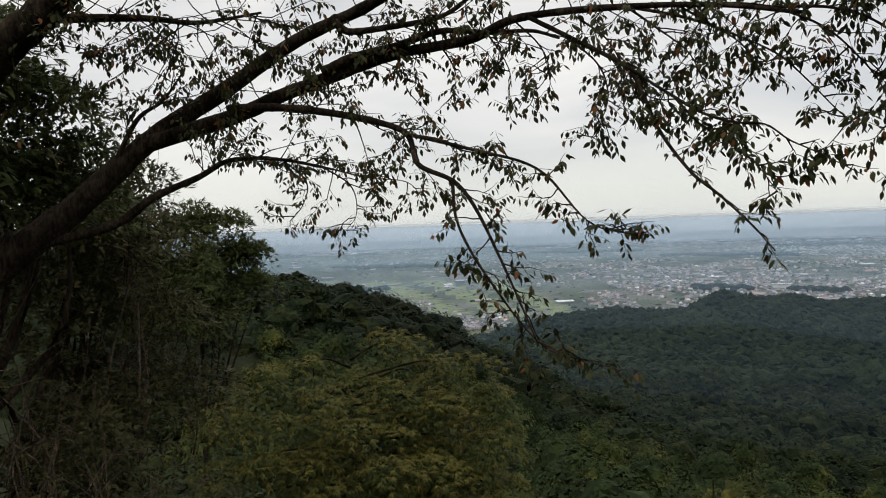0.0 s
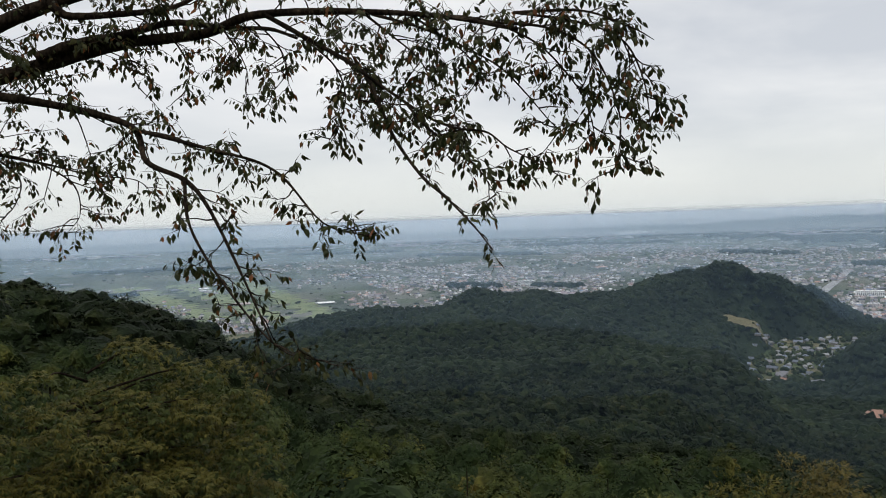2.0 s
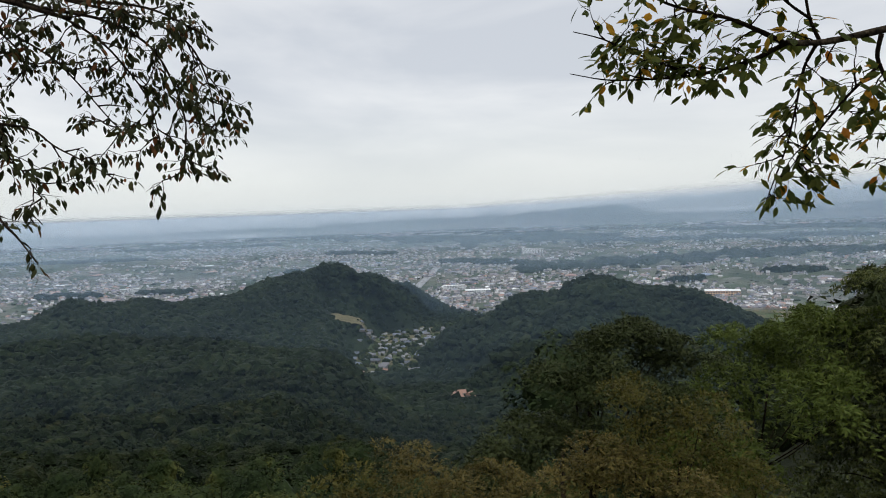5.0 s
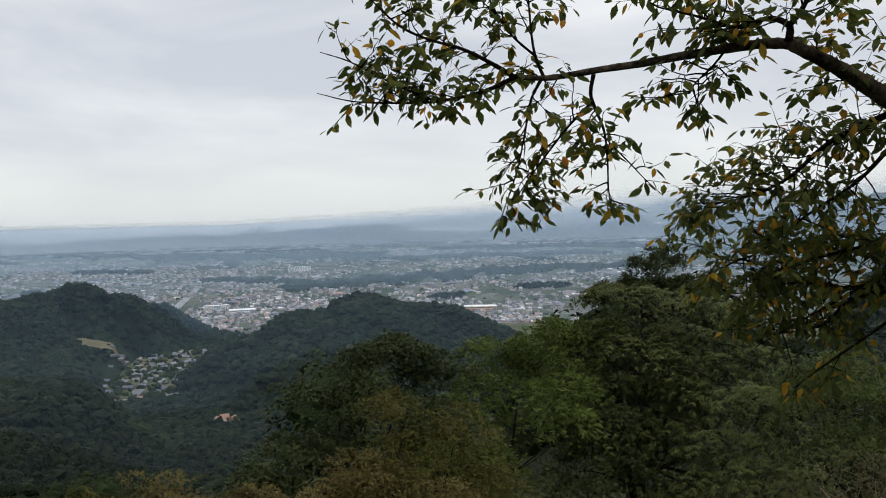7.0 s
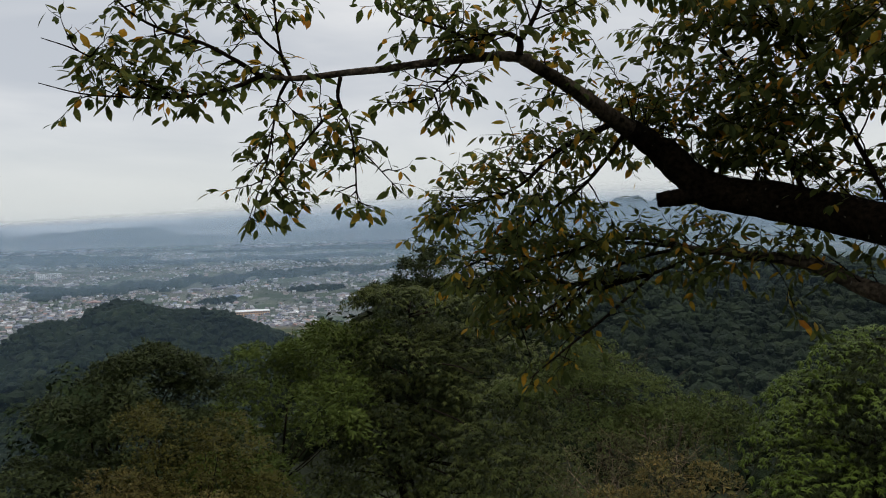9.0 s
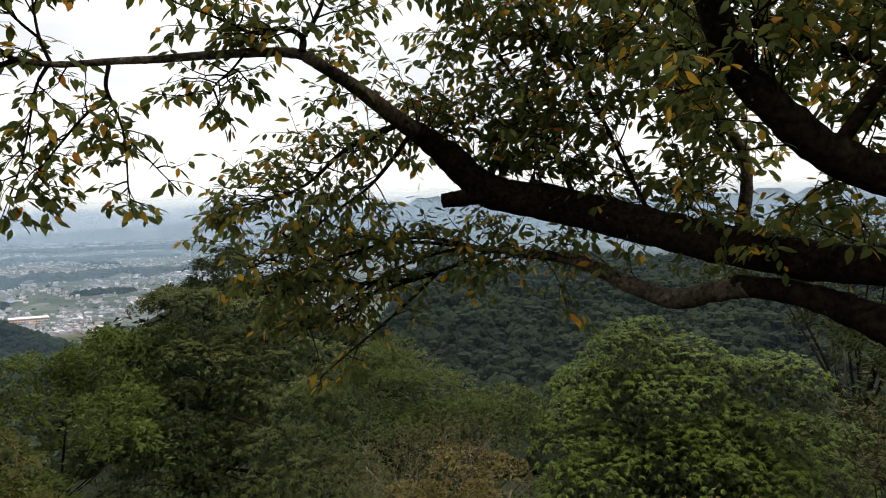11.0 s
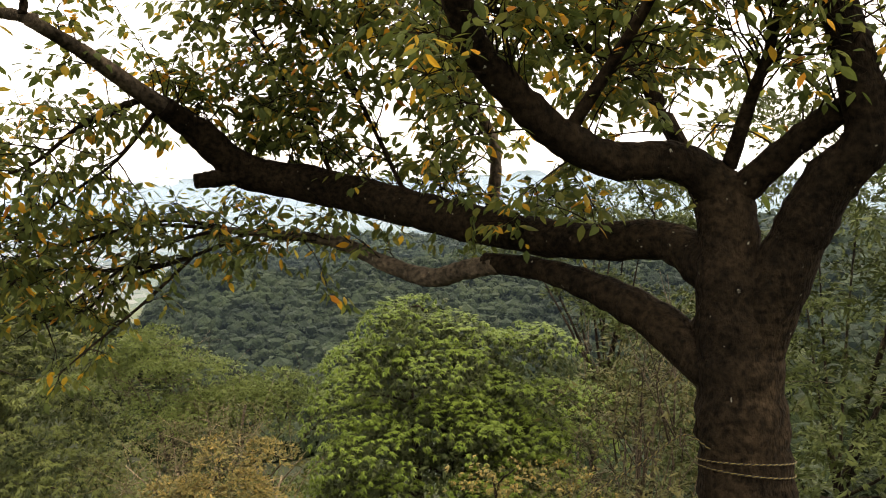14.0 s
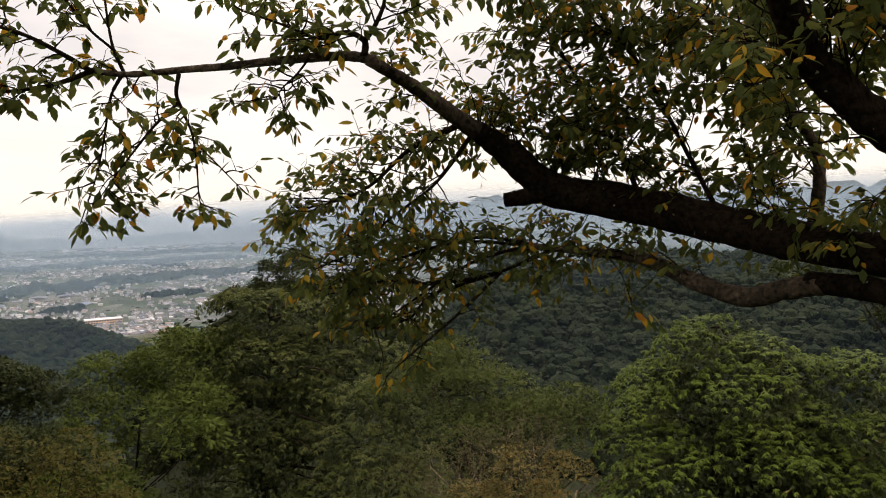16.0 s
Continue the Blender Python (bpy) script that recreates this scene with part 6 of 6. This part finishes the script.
    t.limb("low down", [(-1.09, 5.55, 2.01), (-0.93, 5.53, 1.85), (-0.95, 5.47, 1.69), (-1.03, 5.39, 1.58)], (0.007, 0.004, 0.002))
    t.limb("low under", [(-0.83, 5.51, 1.96), (-0.62, 5.48, 1.81), (-0.58, 5.42, 1.62), (-0.65, 5.35, 1.50)], (0.007, 0.004, 0.002))
    t.limb("low far", [(-0.74, 5.52, 1.93), (-0.50, 5.46, 1.86), (-0.24, 5.38, 1.82), (-0.13, 5.29, 1.71)], (0.007, 0.004, 0.002))
    t.limb("hanging near", [(-0.19, 4.76, 2.06), (0.00, 4.64, 2.01), (0.13, 4.51, 1.93), (0.31, 4.37, 1.89)], (0.010, 0.006, 0.003))
    short = dict(twig=0.095, spacing=0.019)
    t.grow("rise", 14, 0.55, 0.12, 0.18, 0.3, 1.0, 9, **short)
    t.grow("arch twin", 9, 0.3, 0.12, 0.23, 0.2, 1.0, 5, **short)
    t.grow("high", 13, 0.3, 0.22, 0.23, 0.3, 1.0, 5, **short)
    t.grow("spur", 8, 0.4, 0.32, 0.23, 0.3, 1.0, 7, **short)
    t.grow("arch", 21, 0.4, 0.02, 0.18, 0.15, 0.6, 7, **short)
    t.grow("arch", 20, 0.32, 0.12, 0.18, 0.6, 1.0, 5, **short)
    t.grow("low", 20, 0.5, 0.22, 0.18, 0.5, 1.0, 8, **short)
    t.grow("low down", 5, 0.2, 0.12, 0.18, 0.15, 1.0, 4, **short)
    t.grow("low under", 8, 0.2, 0.12, 0.18, 0.15, 1.0, 4, **short)
    t.grow("low far", 9, 0.22, 0.12, 0.18, 0.1, 1.0, 4, **short)
    t.grow("corner", 14, 0.7, 0.02, 0.18, 0.2, 1.0, 9, **short)
    t.grow("corner branch", 30, 0.7, -0.08, 0.18, 0.1, 1.0, 10, **short)
    t.grow("hanging", 12, 0.4, 0.02, 0.18, 0.12, 0.42, 7, **short)
    t.grow("hanging", 16, 0.22, 0.12, 0.18, 0.62, 1.0, 3, **short)
    t.grow("hanging near", 8, 0.14, -0.08, 0.18, 0.3, 1.0, 3, **short)
    t.grow("hanging side", 11, 0.15, 0.12, 0.14, 0.3, 0.9, 4, pick=True, **short)
    t.grow("hanging side", 3, 0.08, 0.12, 0.14, 0.9, 1.0, 2, **short)
    t.grow("hanging inner", 13, 0.2, 0.12, 0.14, 0.3, 1.0, 4, **short)
    t.grow("outer", 15, 0.2, 0.12, 0.14, 0.1, 0.5, 4, pick=True, **short)
    t.grow("outer", 5, 0.09, 0.12, 0.14, 0.55, 1.0, 2, **short)
    t.grow("outer middle", 12, 0.16, 0.12, 0.14, 0.05, 0.55, 4, **short)
    t.grow("outer middle", 5, 0.08, 0.12, 0.14, 0.7, 1.0, 2, **short)
    t.grow("outer inner", 15, 0.15, 0.12, 0.14, 0.1, 1.0, 4, pick=True, **short)
    t.grow("strand", 13, 0.15, 0.12, 0.14, 0.2, 1.0, 3, **short)
    t.grow("strand left", 13, 0.15, 0.12, 0.14, 0.2, 1.0, 3, **short)
    t.grow("hang", 7, 0.18, 0.12, 0.14, 0.1, 1.0, 3, **short)
    t.grow("hang far", 7, 0.18, 0.12, 0.14, 0.1, 1.0, 3, **short)
    t.grow("hang near", 6, 0.18, 0.12, 0.14, 0.1, 1.0, 3, **short)
    t.grow("spray", 12, 0.2, 0.12, 0.14, 0.1, 1.0, 4, **short)
    t.grow("spray far", 12, 0.2, 0.12, 0.14, 0.1, 1.0, 4, **short)
    t.grow("spray near", 9, 0.18, 0.12, 0.14, 0.1, 1.0, 4, **short)
    t.grow("end low", 17, 0.2, 0.12, 0.14, 0.1, 1.0, 4, **short)
    t.grow("end middle", 18, 0.2, 0.12, 0.14, 0.1, 1.0, 4, **short)
    t.grow("end", 17, 0.2, 0.12, 0.14, 0.1, 1.0, 4, **short)
    t.grow("end high", 17, 0.18, 0.12, 0.14, 0.1, 1.0, 4, **short)
    t.grow("end side", 9, 0.15, 0.12, 0.14, 0.1, 0.6, 4, **short)
    return t.finish(200)


def cherry_tree():
    g = float(ground_z(np.array(2.82), np.array(-2.36)))
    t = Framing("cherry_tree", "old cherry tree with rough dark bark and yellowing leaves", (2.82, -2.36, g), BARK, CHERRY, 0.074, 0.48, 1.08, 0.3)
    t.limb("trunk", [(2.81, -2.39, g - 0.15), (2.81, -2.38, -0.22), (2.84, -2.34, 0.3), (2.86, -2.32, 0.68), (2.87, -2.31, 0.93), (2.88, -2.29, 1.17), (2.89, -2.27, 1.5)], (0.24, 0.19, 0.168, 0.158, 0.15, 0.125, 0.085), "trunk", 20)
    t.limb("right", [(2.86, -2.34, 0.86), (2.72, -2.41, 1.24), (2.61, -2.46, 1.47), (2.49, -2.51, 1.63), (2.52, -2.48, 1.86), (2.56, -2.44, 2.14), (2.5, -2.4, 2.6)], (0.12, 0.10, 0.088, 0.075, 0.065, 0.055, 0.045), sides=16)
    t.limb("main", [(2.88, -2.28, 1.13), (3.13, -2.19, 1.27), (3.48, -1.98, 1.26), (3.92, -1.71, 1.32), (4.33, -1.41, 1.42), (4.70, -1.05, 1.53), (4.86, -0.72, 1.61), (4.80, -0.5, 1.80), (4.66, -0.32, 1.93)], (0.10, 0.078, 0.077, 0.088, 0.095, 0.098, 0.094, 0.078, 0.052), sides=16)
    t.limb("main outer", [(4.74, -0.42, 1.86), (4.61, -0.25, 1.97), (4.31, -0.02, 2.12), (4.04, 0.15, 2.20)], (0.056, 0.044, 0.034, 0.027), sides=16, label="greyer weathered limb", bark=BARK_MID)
    t.limb("stub", [(4.80, -0.75, 1.60), (4.86, -0.55, 1.57), (4.88, -0.46, 1.56)], (0.05, 0.045, 0.04), "stub")
    t.limb("upper", [(2.89, -2.27, 1.46), (2.94, -2.11, 1.57), (3.02, -1.89, 1.58), (3.02, -1.67, 1.68), (2.99, -1.49, 1.82), (2.94, -1.35, 1.95), (2.82, -1.22, 2.17), (2.7, -1.1, 2.5)], (0.08, 0.07, 0.068, 0.064, 0.058, 0.052, 0.048, 0.04), sides=16)
    t.limb("upper side", [(3.02, -1.72, 1.68), (2.92, -1.82, 1.88), (2.81, -1.92, 2.1), (2.7, -1.95, 2.25), (2.6, -1.9, 2.5)], (0.026, 0.022, 0.018, 0.014, 0.01))
    t.limb("thin", [(2.88, -2.28, 1.55), (2.76, -2.28, 1.78), (2.69, -2.29, 1.92), (2.58, -2.27, 2.13)], (0.028, 0.022, 0.018, 0.014))
    t.limb("right branch", [(2.87, -2.3, 1.44), (2.72, -2.41, 1.61), (2.59, -2.48, 1.71), (2.46, -2.54, 1.75), (2.28, -2.64, 1.77)], (0.06, 0.048, 0.045, 0.042, 0.036))
    t.limb("low", [(2.90, -2.26, 0.80), (3.17, -2.13, 0.98), (3.41, -2.02, 1.07), (3.63, -1.89, 1.13), (3.91, -1.73, 1.15)], (0.095, 0.08, 0.066, 0.052, 0.046))
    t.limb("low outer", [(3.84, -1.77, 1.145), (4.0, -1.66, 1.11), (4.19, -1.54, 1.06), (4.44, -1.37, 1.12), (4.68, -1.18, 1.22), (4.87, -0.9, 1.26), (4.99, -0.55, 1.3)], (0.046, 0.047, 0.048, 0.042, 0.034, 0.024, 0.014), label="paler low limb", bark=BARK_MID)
    t.limb("low down", [(4.98, -0.6, 1.3), (4.99, -0.26, 1.21), (4.91, 0.11, 0.99), (4.8, 0.41, 0.8)], (0.012, 0.009, 0.006, 0.003))
    t.limb("low out", [(4.98, -0.6, 1.3), (4.96, -0.18, 1.33), (4.85, 0.22, 1.23), (4.7, 0.57, 1.1)], (0.012, 0.009, 0.006, 0.003))
    t.limb("fan high", [(4.93, -0.72, 1.28), (5.14, -0.35, 1.35), (5.12, -0.09, 1.31), (5.05, 0.1, 1.26), (4.97, 0.3, 1.23), (4.83, 0.49, 1.23)], (0.014, 0.011, 0.009, 0.007, 0.005, 0.002))
    t.limb("fan middle", [(4.93, -0.72, 1.27), (5.02, -0.35, 1.13), (5.0, -0.03, 1.1), (4.87, 0.24, 1.13), (4.73, 0.44, 1.08)], (0.013, 0.010, 0.008, 0.005, 0.002))
    t.limb("fan low", [(5.0, -0.43, 1.15), (4.9, -0.18, 0.93), (4.75, 0.06, 0.75), (4.6, 0.22, 0.63)], (0.010, 0.008, 0.006, 0.003))
    t.limb("fan inner", [(5.02, -0.40, 1.14), (5.09, -0.02, 1.02), (4.97, 0.11, 0.9), (4.92, 0.37, 0.84)], (0.010, 0.008, 0.006, 0.003))
    t.limb("sweep", [(4.66, -0.31, 1.93), (4.72, -0.15, 1.73), (4.72, -0.04, 1.62), (4.69, 0.16, 1.48), (4.61, 0.36, 1.31), (4.52, 0.49, 1.25)], (0.014, 0.011, 0.009, 0.007, 0.005, 0.002))
    t.limb("side", [(4.62, -0.26, 1.97), (4.66, 0.04, 1.84), (4.61, 0.26, 1.65), (4.52, 0.52, 1.55)], (0.018, 0.014, 0.009, 0.004))
    t.limb("back lean", [(2.96, -2.30, 1.05), (3.3, -2.45, 1.48), (3.5, -2.35, 1.89), (3.5, -2.2, 2.31), (3.45, -2.1, 2.71)], (0.05, 0.042, 0.036, 0.03, 0.025))
    t.limb("cross", [(3.5, -2.32, 1.95), (3.7, -1.9, 2.2), (3.9, -1.5, 2.35), (4.1, -1.0, 2.5)], (0.022, 0.018, 0.013, 0.008))
    t.limb("over", [(2.7, -1.1, 2.5), (3.2, -0.8, 2.55), (3.6, -0.5, 2.5), (3.9, -0.2, 2.6)], (0.03, 0.022, 0.015, 0.01))
    t.limb("over right", [(2.5, -2.4, 2.55), (2.9, -2.2, 2.45), (3.3, -1.9, 2.4), (3.7, -1.5, 2.45)], (0.035, 0.026, 0.018, 0.01))
    t.limb("mid", [(4.58, -1.15, 1.55), (4.75, -1.0, 1.95), (4.75, -0.8, 2.3), (4.65, -0.55, 2.7)], (0.013, 0.011, 0.009, 0.006))
    t.limb("mid inner", [(4.25, -1.45, 1.45), (4.5, -1.35, 1.8), (4.5, -1.15, 2.2), (4.4, -0.9, 2.5), (4.2, -0.7, 2.8)], (0.013, 0.011, 0.010, 0.008, 0.005))
    t.limb("reach", [(4.05, 0.12, 2.20), (4.07, 0.27, 2.23), (4.05, 0.54, 2.22), (4.03, 0.80, 2.20), (4.01, 0.99, 2.19), (3.96, 1.23, 2.17), (3.92, 1.39, 2.19)], (0.025, 0.018, 0.012), bark=BARK_MID)
    t.limb("reach rise", [(3.92, 1.39, 2.19), (3.87, 1.49, 2.26), (3.81, 1.61, 2.33), (3.73, 1.75, 2.38), (3.66, 1.86, 2.44), (3.59, 1.94, 2.53), (3.53, 2.01, 2.63)], (0.013, 0.007, 0.003))
    t.limb("reach low", [(3.92, 1.37, 2.19), (3.87, 1.50, 2.13), (3.82, 1.62, 2.10), (3.75, 1.77, 2.08), (3.65, 1.93, 2.08), (3.55, 2.08, 2.09), (3.45, 2.22, 2.13)], (0.013, 0.007, 0.002))
    t.limb("reach tip", [(3.76, 1.73, 2.08), (3.69, 1.85, 2.14), (3.60, 1.97, 2.21), (3.52, 2.08, 2.28), (3.43, 2.18, 2.32)], (0.008, 0.005, 0.002))
    t.limb("reach up", [(3.96, 1.25, 2.18), (3.94, 1.28, 2.27), (3.92, 1.29, 2.37), (3.89, 1.29, 2.52), (3.86, 1.29, 2.67)], (0.009, 0.006, 0.004))
    t.limb("reach fork", [(3.93, 1.27, 2.27), (3.88, 1.34, 2.34), (3.84, 1.39, 2.41), (3.79, 1.44, 2.52), (3.74, 1.47, 2.61)], (0.007, 0.005, 0.003))
    t.limb("reach drop", [(3.96, 1.26, 2.17), (3.96, 1.31, 2.09), (3.97, 1.34, 2.00), (3.98, 1.37, 1.88), (3.98, 1.41, 1.73), (3.97, 1.46, 1.59), (3.95, 1.51, 1.45)], (0.009, 0.005, 0.002))
    t.limb("reach down", [(3.99, 1.01, 2.17), (4.00, 1.03, 2.08), (4.02, 1.01, 2.00), (4.04, 0.98, 1.90), (4.05, 0.97, 1.77), (4.06, 0.97, 1.63), (4.07, 0.96, 1.52)], (0.011, 0.006, 0.002))
    t.limb("reach hook", [(4.01, 1.03, 2.04), (4.00, 1.14, 1.94), (4.00, 1.24, 1.83), (3.98, 1.34, 1.70), (3.98, 1.41, 1.61)], (0.008, 0.005, 0.002))
    t.limb("reach end", [(4.05, 0.96, 1.85), (4.07, 0.87, 1.75), (4.08, 0.80, 1.67), (4.09, 0.72, 1.59)], (0.005, 0.003, 0.002))
    t.limb("fork", [(4.04, 0.17, 2.22), (4.05, 0.17, 2.29), (4.04, 0.25, 2.33), (4.04, 0.38, 2.31), (4.01, 0.53, 2.37), (3.97, 0.70, 2.43)], (0.018, 0.010, 0.004))
    t.limb("fork up", [(4.03, 0.17, 2.28), (4.01, 0.11, 2.35), (3.98, 0.06, 2.47), (3.92, 0.11, 2.60)], (0.013, 0.009, 0.006))
    t.limb("under reach", [(4.03, 0.42, 2.22), (4.03, 0.48, 2.15), (4.03, 0.55, 2.09), (4.03, 0.58, 2.04)], (0.006, 0.004, 0.002))
    t.limb("back stem", [(4.37, -1.93, 1.34), (4.39, -1.97, 1.59), (4.42, -1.96, 1.77), (4.47, -1.86, 1.95), (4.52, -1.76, 2.11), (4.57, -1.62, 2.29), (4.60, -1.48, 2.49)], (0.036, 0.024, 0.018), label="paler upright stem", bark=BARK_MID)
    tight = dict(twig=0.14, spacing=0.026)
    close = dict(twig=0.095, spacing=0.025)
    t.grow("reach low", 17, 0.14, 0.28, 0.07, 0.12, 0.8, 4, pick=True, **close)
    t.grow("reach tip", 12, 0.13, 0.30, 0.07, 0.1, 0.75, 4, pick=True, **close)
    t.grow("reach rise", 17, 0.2, 0.20, 0.09, 0.15, 1.0, 4, **close)
    t.grow("reach up", 6, 0.18, 0.20, 0.14, 0.45, 1.0, 4, **close)
    t.grow("reach fork", 9, 0.2, 0.20, 0.14, 0.2, 1.0, 4, **close)
    t.grow("reach drop", 14, 0.16, 0.22, 0.12, 0.15, 0.92, 3, **close)
    t.grow("reach down", 14, 0.16, 0.22, 0.12, 0.25, 0.92, 3, **close)
    t.grow("reach hook", 11, 0.15, 0.22, 0.12, 0.15, 0.92, 3, **close)
    t.grow("reach end", 2, 0.1, 0.10, 0.18, 0.3, 1.0, 2, **close)
    t.grow("reach", 5, 0.16, 0.20, 0.14, 0.75, 1.0, 3, **close)
    t.grow("fork", 16, 0.25, 0.20, 0.14, 0.2, 1.0, 5, **close)
    t.grow("fork up", 10, 0.35, 0.20, 0.14, 0.2, 1.0, 5, **tight)
    t.grow("under reach", 13, 0.2, 0.10, 0.18, 0.3, 1.0, 3, **close)
    t.grow("main outer", 6, 0.3, 0.40, 0.09, 0.2, 0.8, 5, side=(0.4, 0.0, 0.2), **tight)
    t.grow("back stem", 37, 0.5, 0.20, 0.14, 0.15, 1.0, 8, **tight)
    t.grow("main", 12, 0.4, 0.25, 0.18, 0.3, 0.75, 7, side=(0.9, 0.0, 0.0), **tight)
    t.grow("main", 12, 0.45, 0.70, 0.14, 0.08, 0.38, 7, side=(0.9, 0.0, 0.2), **tight)
    t.grow("main", 29, 0.6, 1.30, 0.05, 0.38, 0.78, 8, side=(0.9, 0.0, 0.3), **tight)
    t.grow("main", 14, 0.45, 0.70, 0.18, 0.8, 1.0, 7, side=(0.8, 0.0, 0.2), **tight)
    t.grow("upper", 40, 0.45, 0.40, 0.23, 0.3, 1.0, 7, small=0.78, **tight)
    t.grow("upper side", 32, 0.4, 0.30, 0.23, 0.2, 1.0, 6, small=0.78, **tight)
    t.grow("thin", 28, 0.4, 0.30, 0.18, 0.3, 1.0, 5, small=0.78, **tight)
    t.grow("right branch", 20, 0.4, 0.90, 0.18, 0.2, 1.0, 4, small=0.78, **tight)
    t.grow("right", 18, 0.4, 0.60, 0.18, 0.5, 1.0, 5, small=0.78, **tight)
    t.grow("back lean", 33, 0.45, 0.40, 0.18, 0.3, 1.0, 8, **tight)
    t.grow("cross", 40, 0.5, 0.10, 0.18, 0.0, 1.0, 8, **tight)
    t.grow("over", 36, 0.4, 0.20, 0.18, 0.0, 0.8, 8, small=0.78, **tight)
    t.grow("mid", 45, 0.45, 0.10, 0.14, 0.1, 1.0, 8, **tight)
    t.grow("mid inner", 31, 0.5, 0.10, 0.14, 0.1, 1.0, 8, **tight)
    t.grow("over right", 40, 0.5, 0.10, 0.18, 0.0, 1.0, 8, small=0.78, **tight)
    t.grow("back lean", 5, 0.5, -0.10, 0.23, 0.15, 0.6, 7, small=0.9, **tight)
    t.grow("main", 8, 0.45, 0.90, 0.14, 0.12, 0.5, 7, side=(0.8, 0.2, 0.1), **tight)
    fine = dict(twig=0.13, spacing=0.026, small=0.9)
    t.grow("side", 33, 0.35, 0.20, 0.14, 0.1, 1.0, 6, **fine)
    t.grow("low outer", 14, 0.35, 0.10, 0.23, 0.65, 1.0, 6, **fine)
    t.grow("low outer", 8, 0.34, 0.60, 0.18, 0.4, 0.9, 6, **fine)
    t.grow("low down", 4, 0.26, 0.10, 0.14, 0.0, 0.9, 5, **fine)
    t.grow("low out", 10, 0.32, 0.15, 0.14, 0.0, 0.95, 6, **fine)
    t.grow("fan high", 27, 0.34, 0.20, 0.14, 0.1, 1.0, 6, **fine)
    t.grow("fan middle", 21, 0.34, 0.10, 0.18, 0.15, 1.0, 6, **fine)
    t.grow("fan low", 5, 0.16, 0.10, 0.18, 0.2, 0.95, 4, **fine)
    t.grow("fan inner", 13, 0.22, 0.10, 0.18, 0.1, 0.95, 5, **fine)
    t.grow("sweep", 22, 0.28, 0.10, 0.18, 0.2, 1.0, 5, **fine)
    return t.finish(260, 0.07)


rng = np.random.default_rng(21)
arching_tree()
rng = np.random.default_rng(22)
cherry_tree()


def rope_round_trunk():
    """Two turns of thin twisted rope tied round the cherry's trunk, with one end led down to the ground."""
    ob = thing("rope", "thin twisted yellow and black rope tied round the cherry trunk", "rope", (2.85, -2.33, 0.5))
    runs = []
    for turn in range(2):
        a = np.linspace(0, 2 * np.pi, 260)
        runs.append(np.stack([2.848 + 0.170 * np.cos(a), -2.332 + 0.170 * np.sin(a), 0.45 + 0.035 * turn + 0.036 * (0.61 * np.sin(a) - 0.79 * np.cos(a)) + 0.008 * (1 - 2 * turn) * np.sin(a + 0.9)], -1))
    runs.append(curve_points([(2.82, -2.165, 0.55), (2.86, -2.08, 0.60), (2.92, -1.96, 0.50), (3.03, -1.75, 0.34), (3.15, -1.52, 0.16), (3.4, -1.2, -0.25)], 60))
    for line in runs:
        ways = unit(np.gradient(line, axis=0))
        out = unit(np.cross(ways, (0.0, 0.0, 1.0)))
        up = np.cross(out, ways)
        run = np.concatenate([[0], np.cumsum(np.linalg.norm(np.diff(line, axis=0), axis=1))])
        for strand in range(2):
            w = (run * 260 + strand * np.pi)[:, None]
            under("strand", mesh_of("strand", *tube(line + 0.0017 * (np.cos(w) * out + np.sin(w) * up), np.full(len(line), 0.0021), 5), (rope_mat, black_strand)[strand], True), ob)


rope_round_trunk()
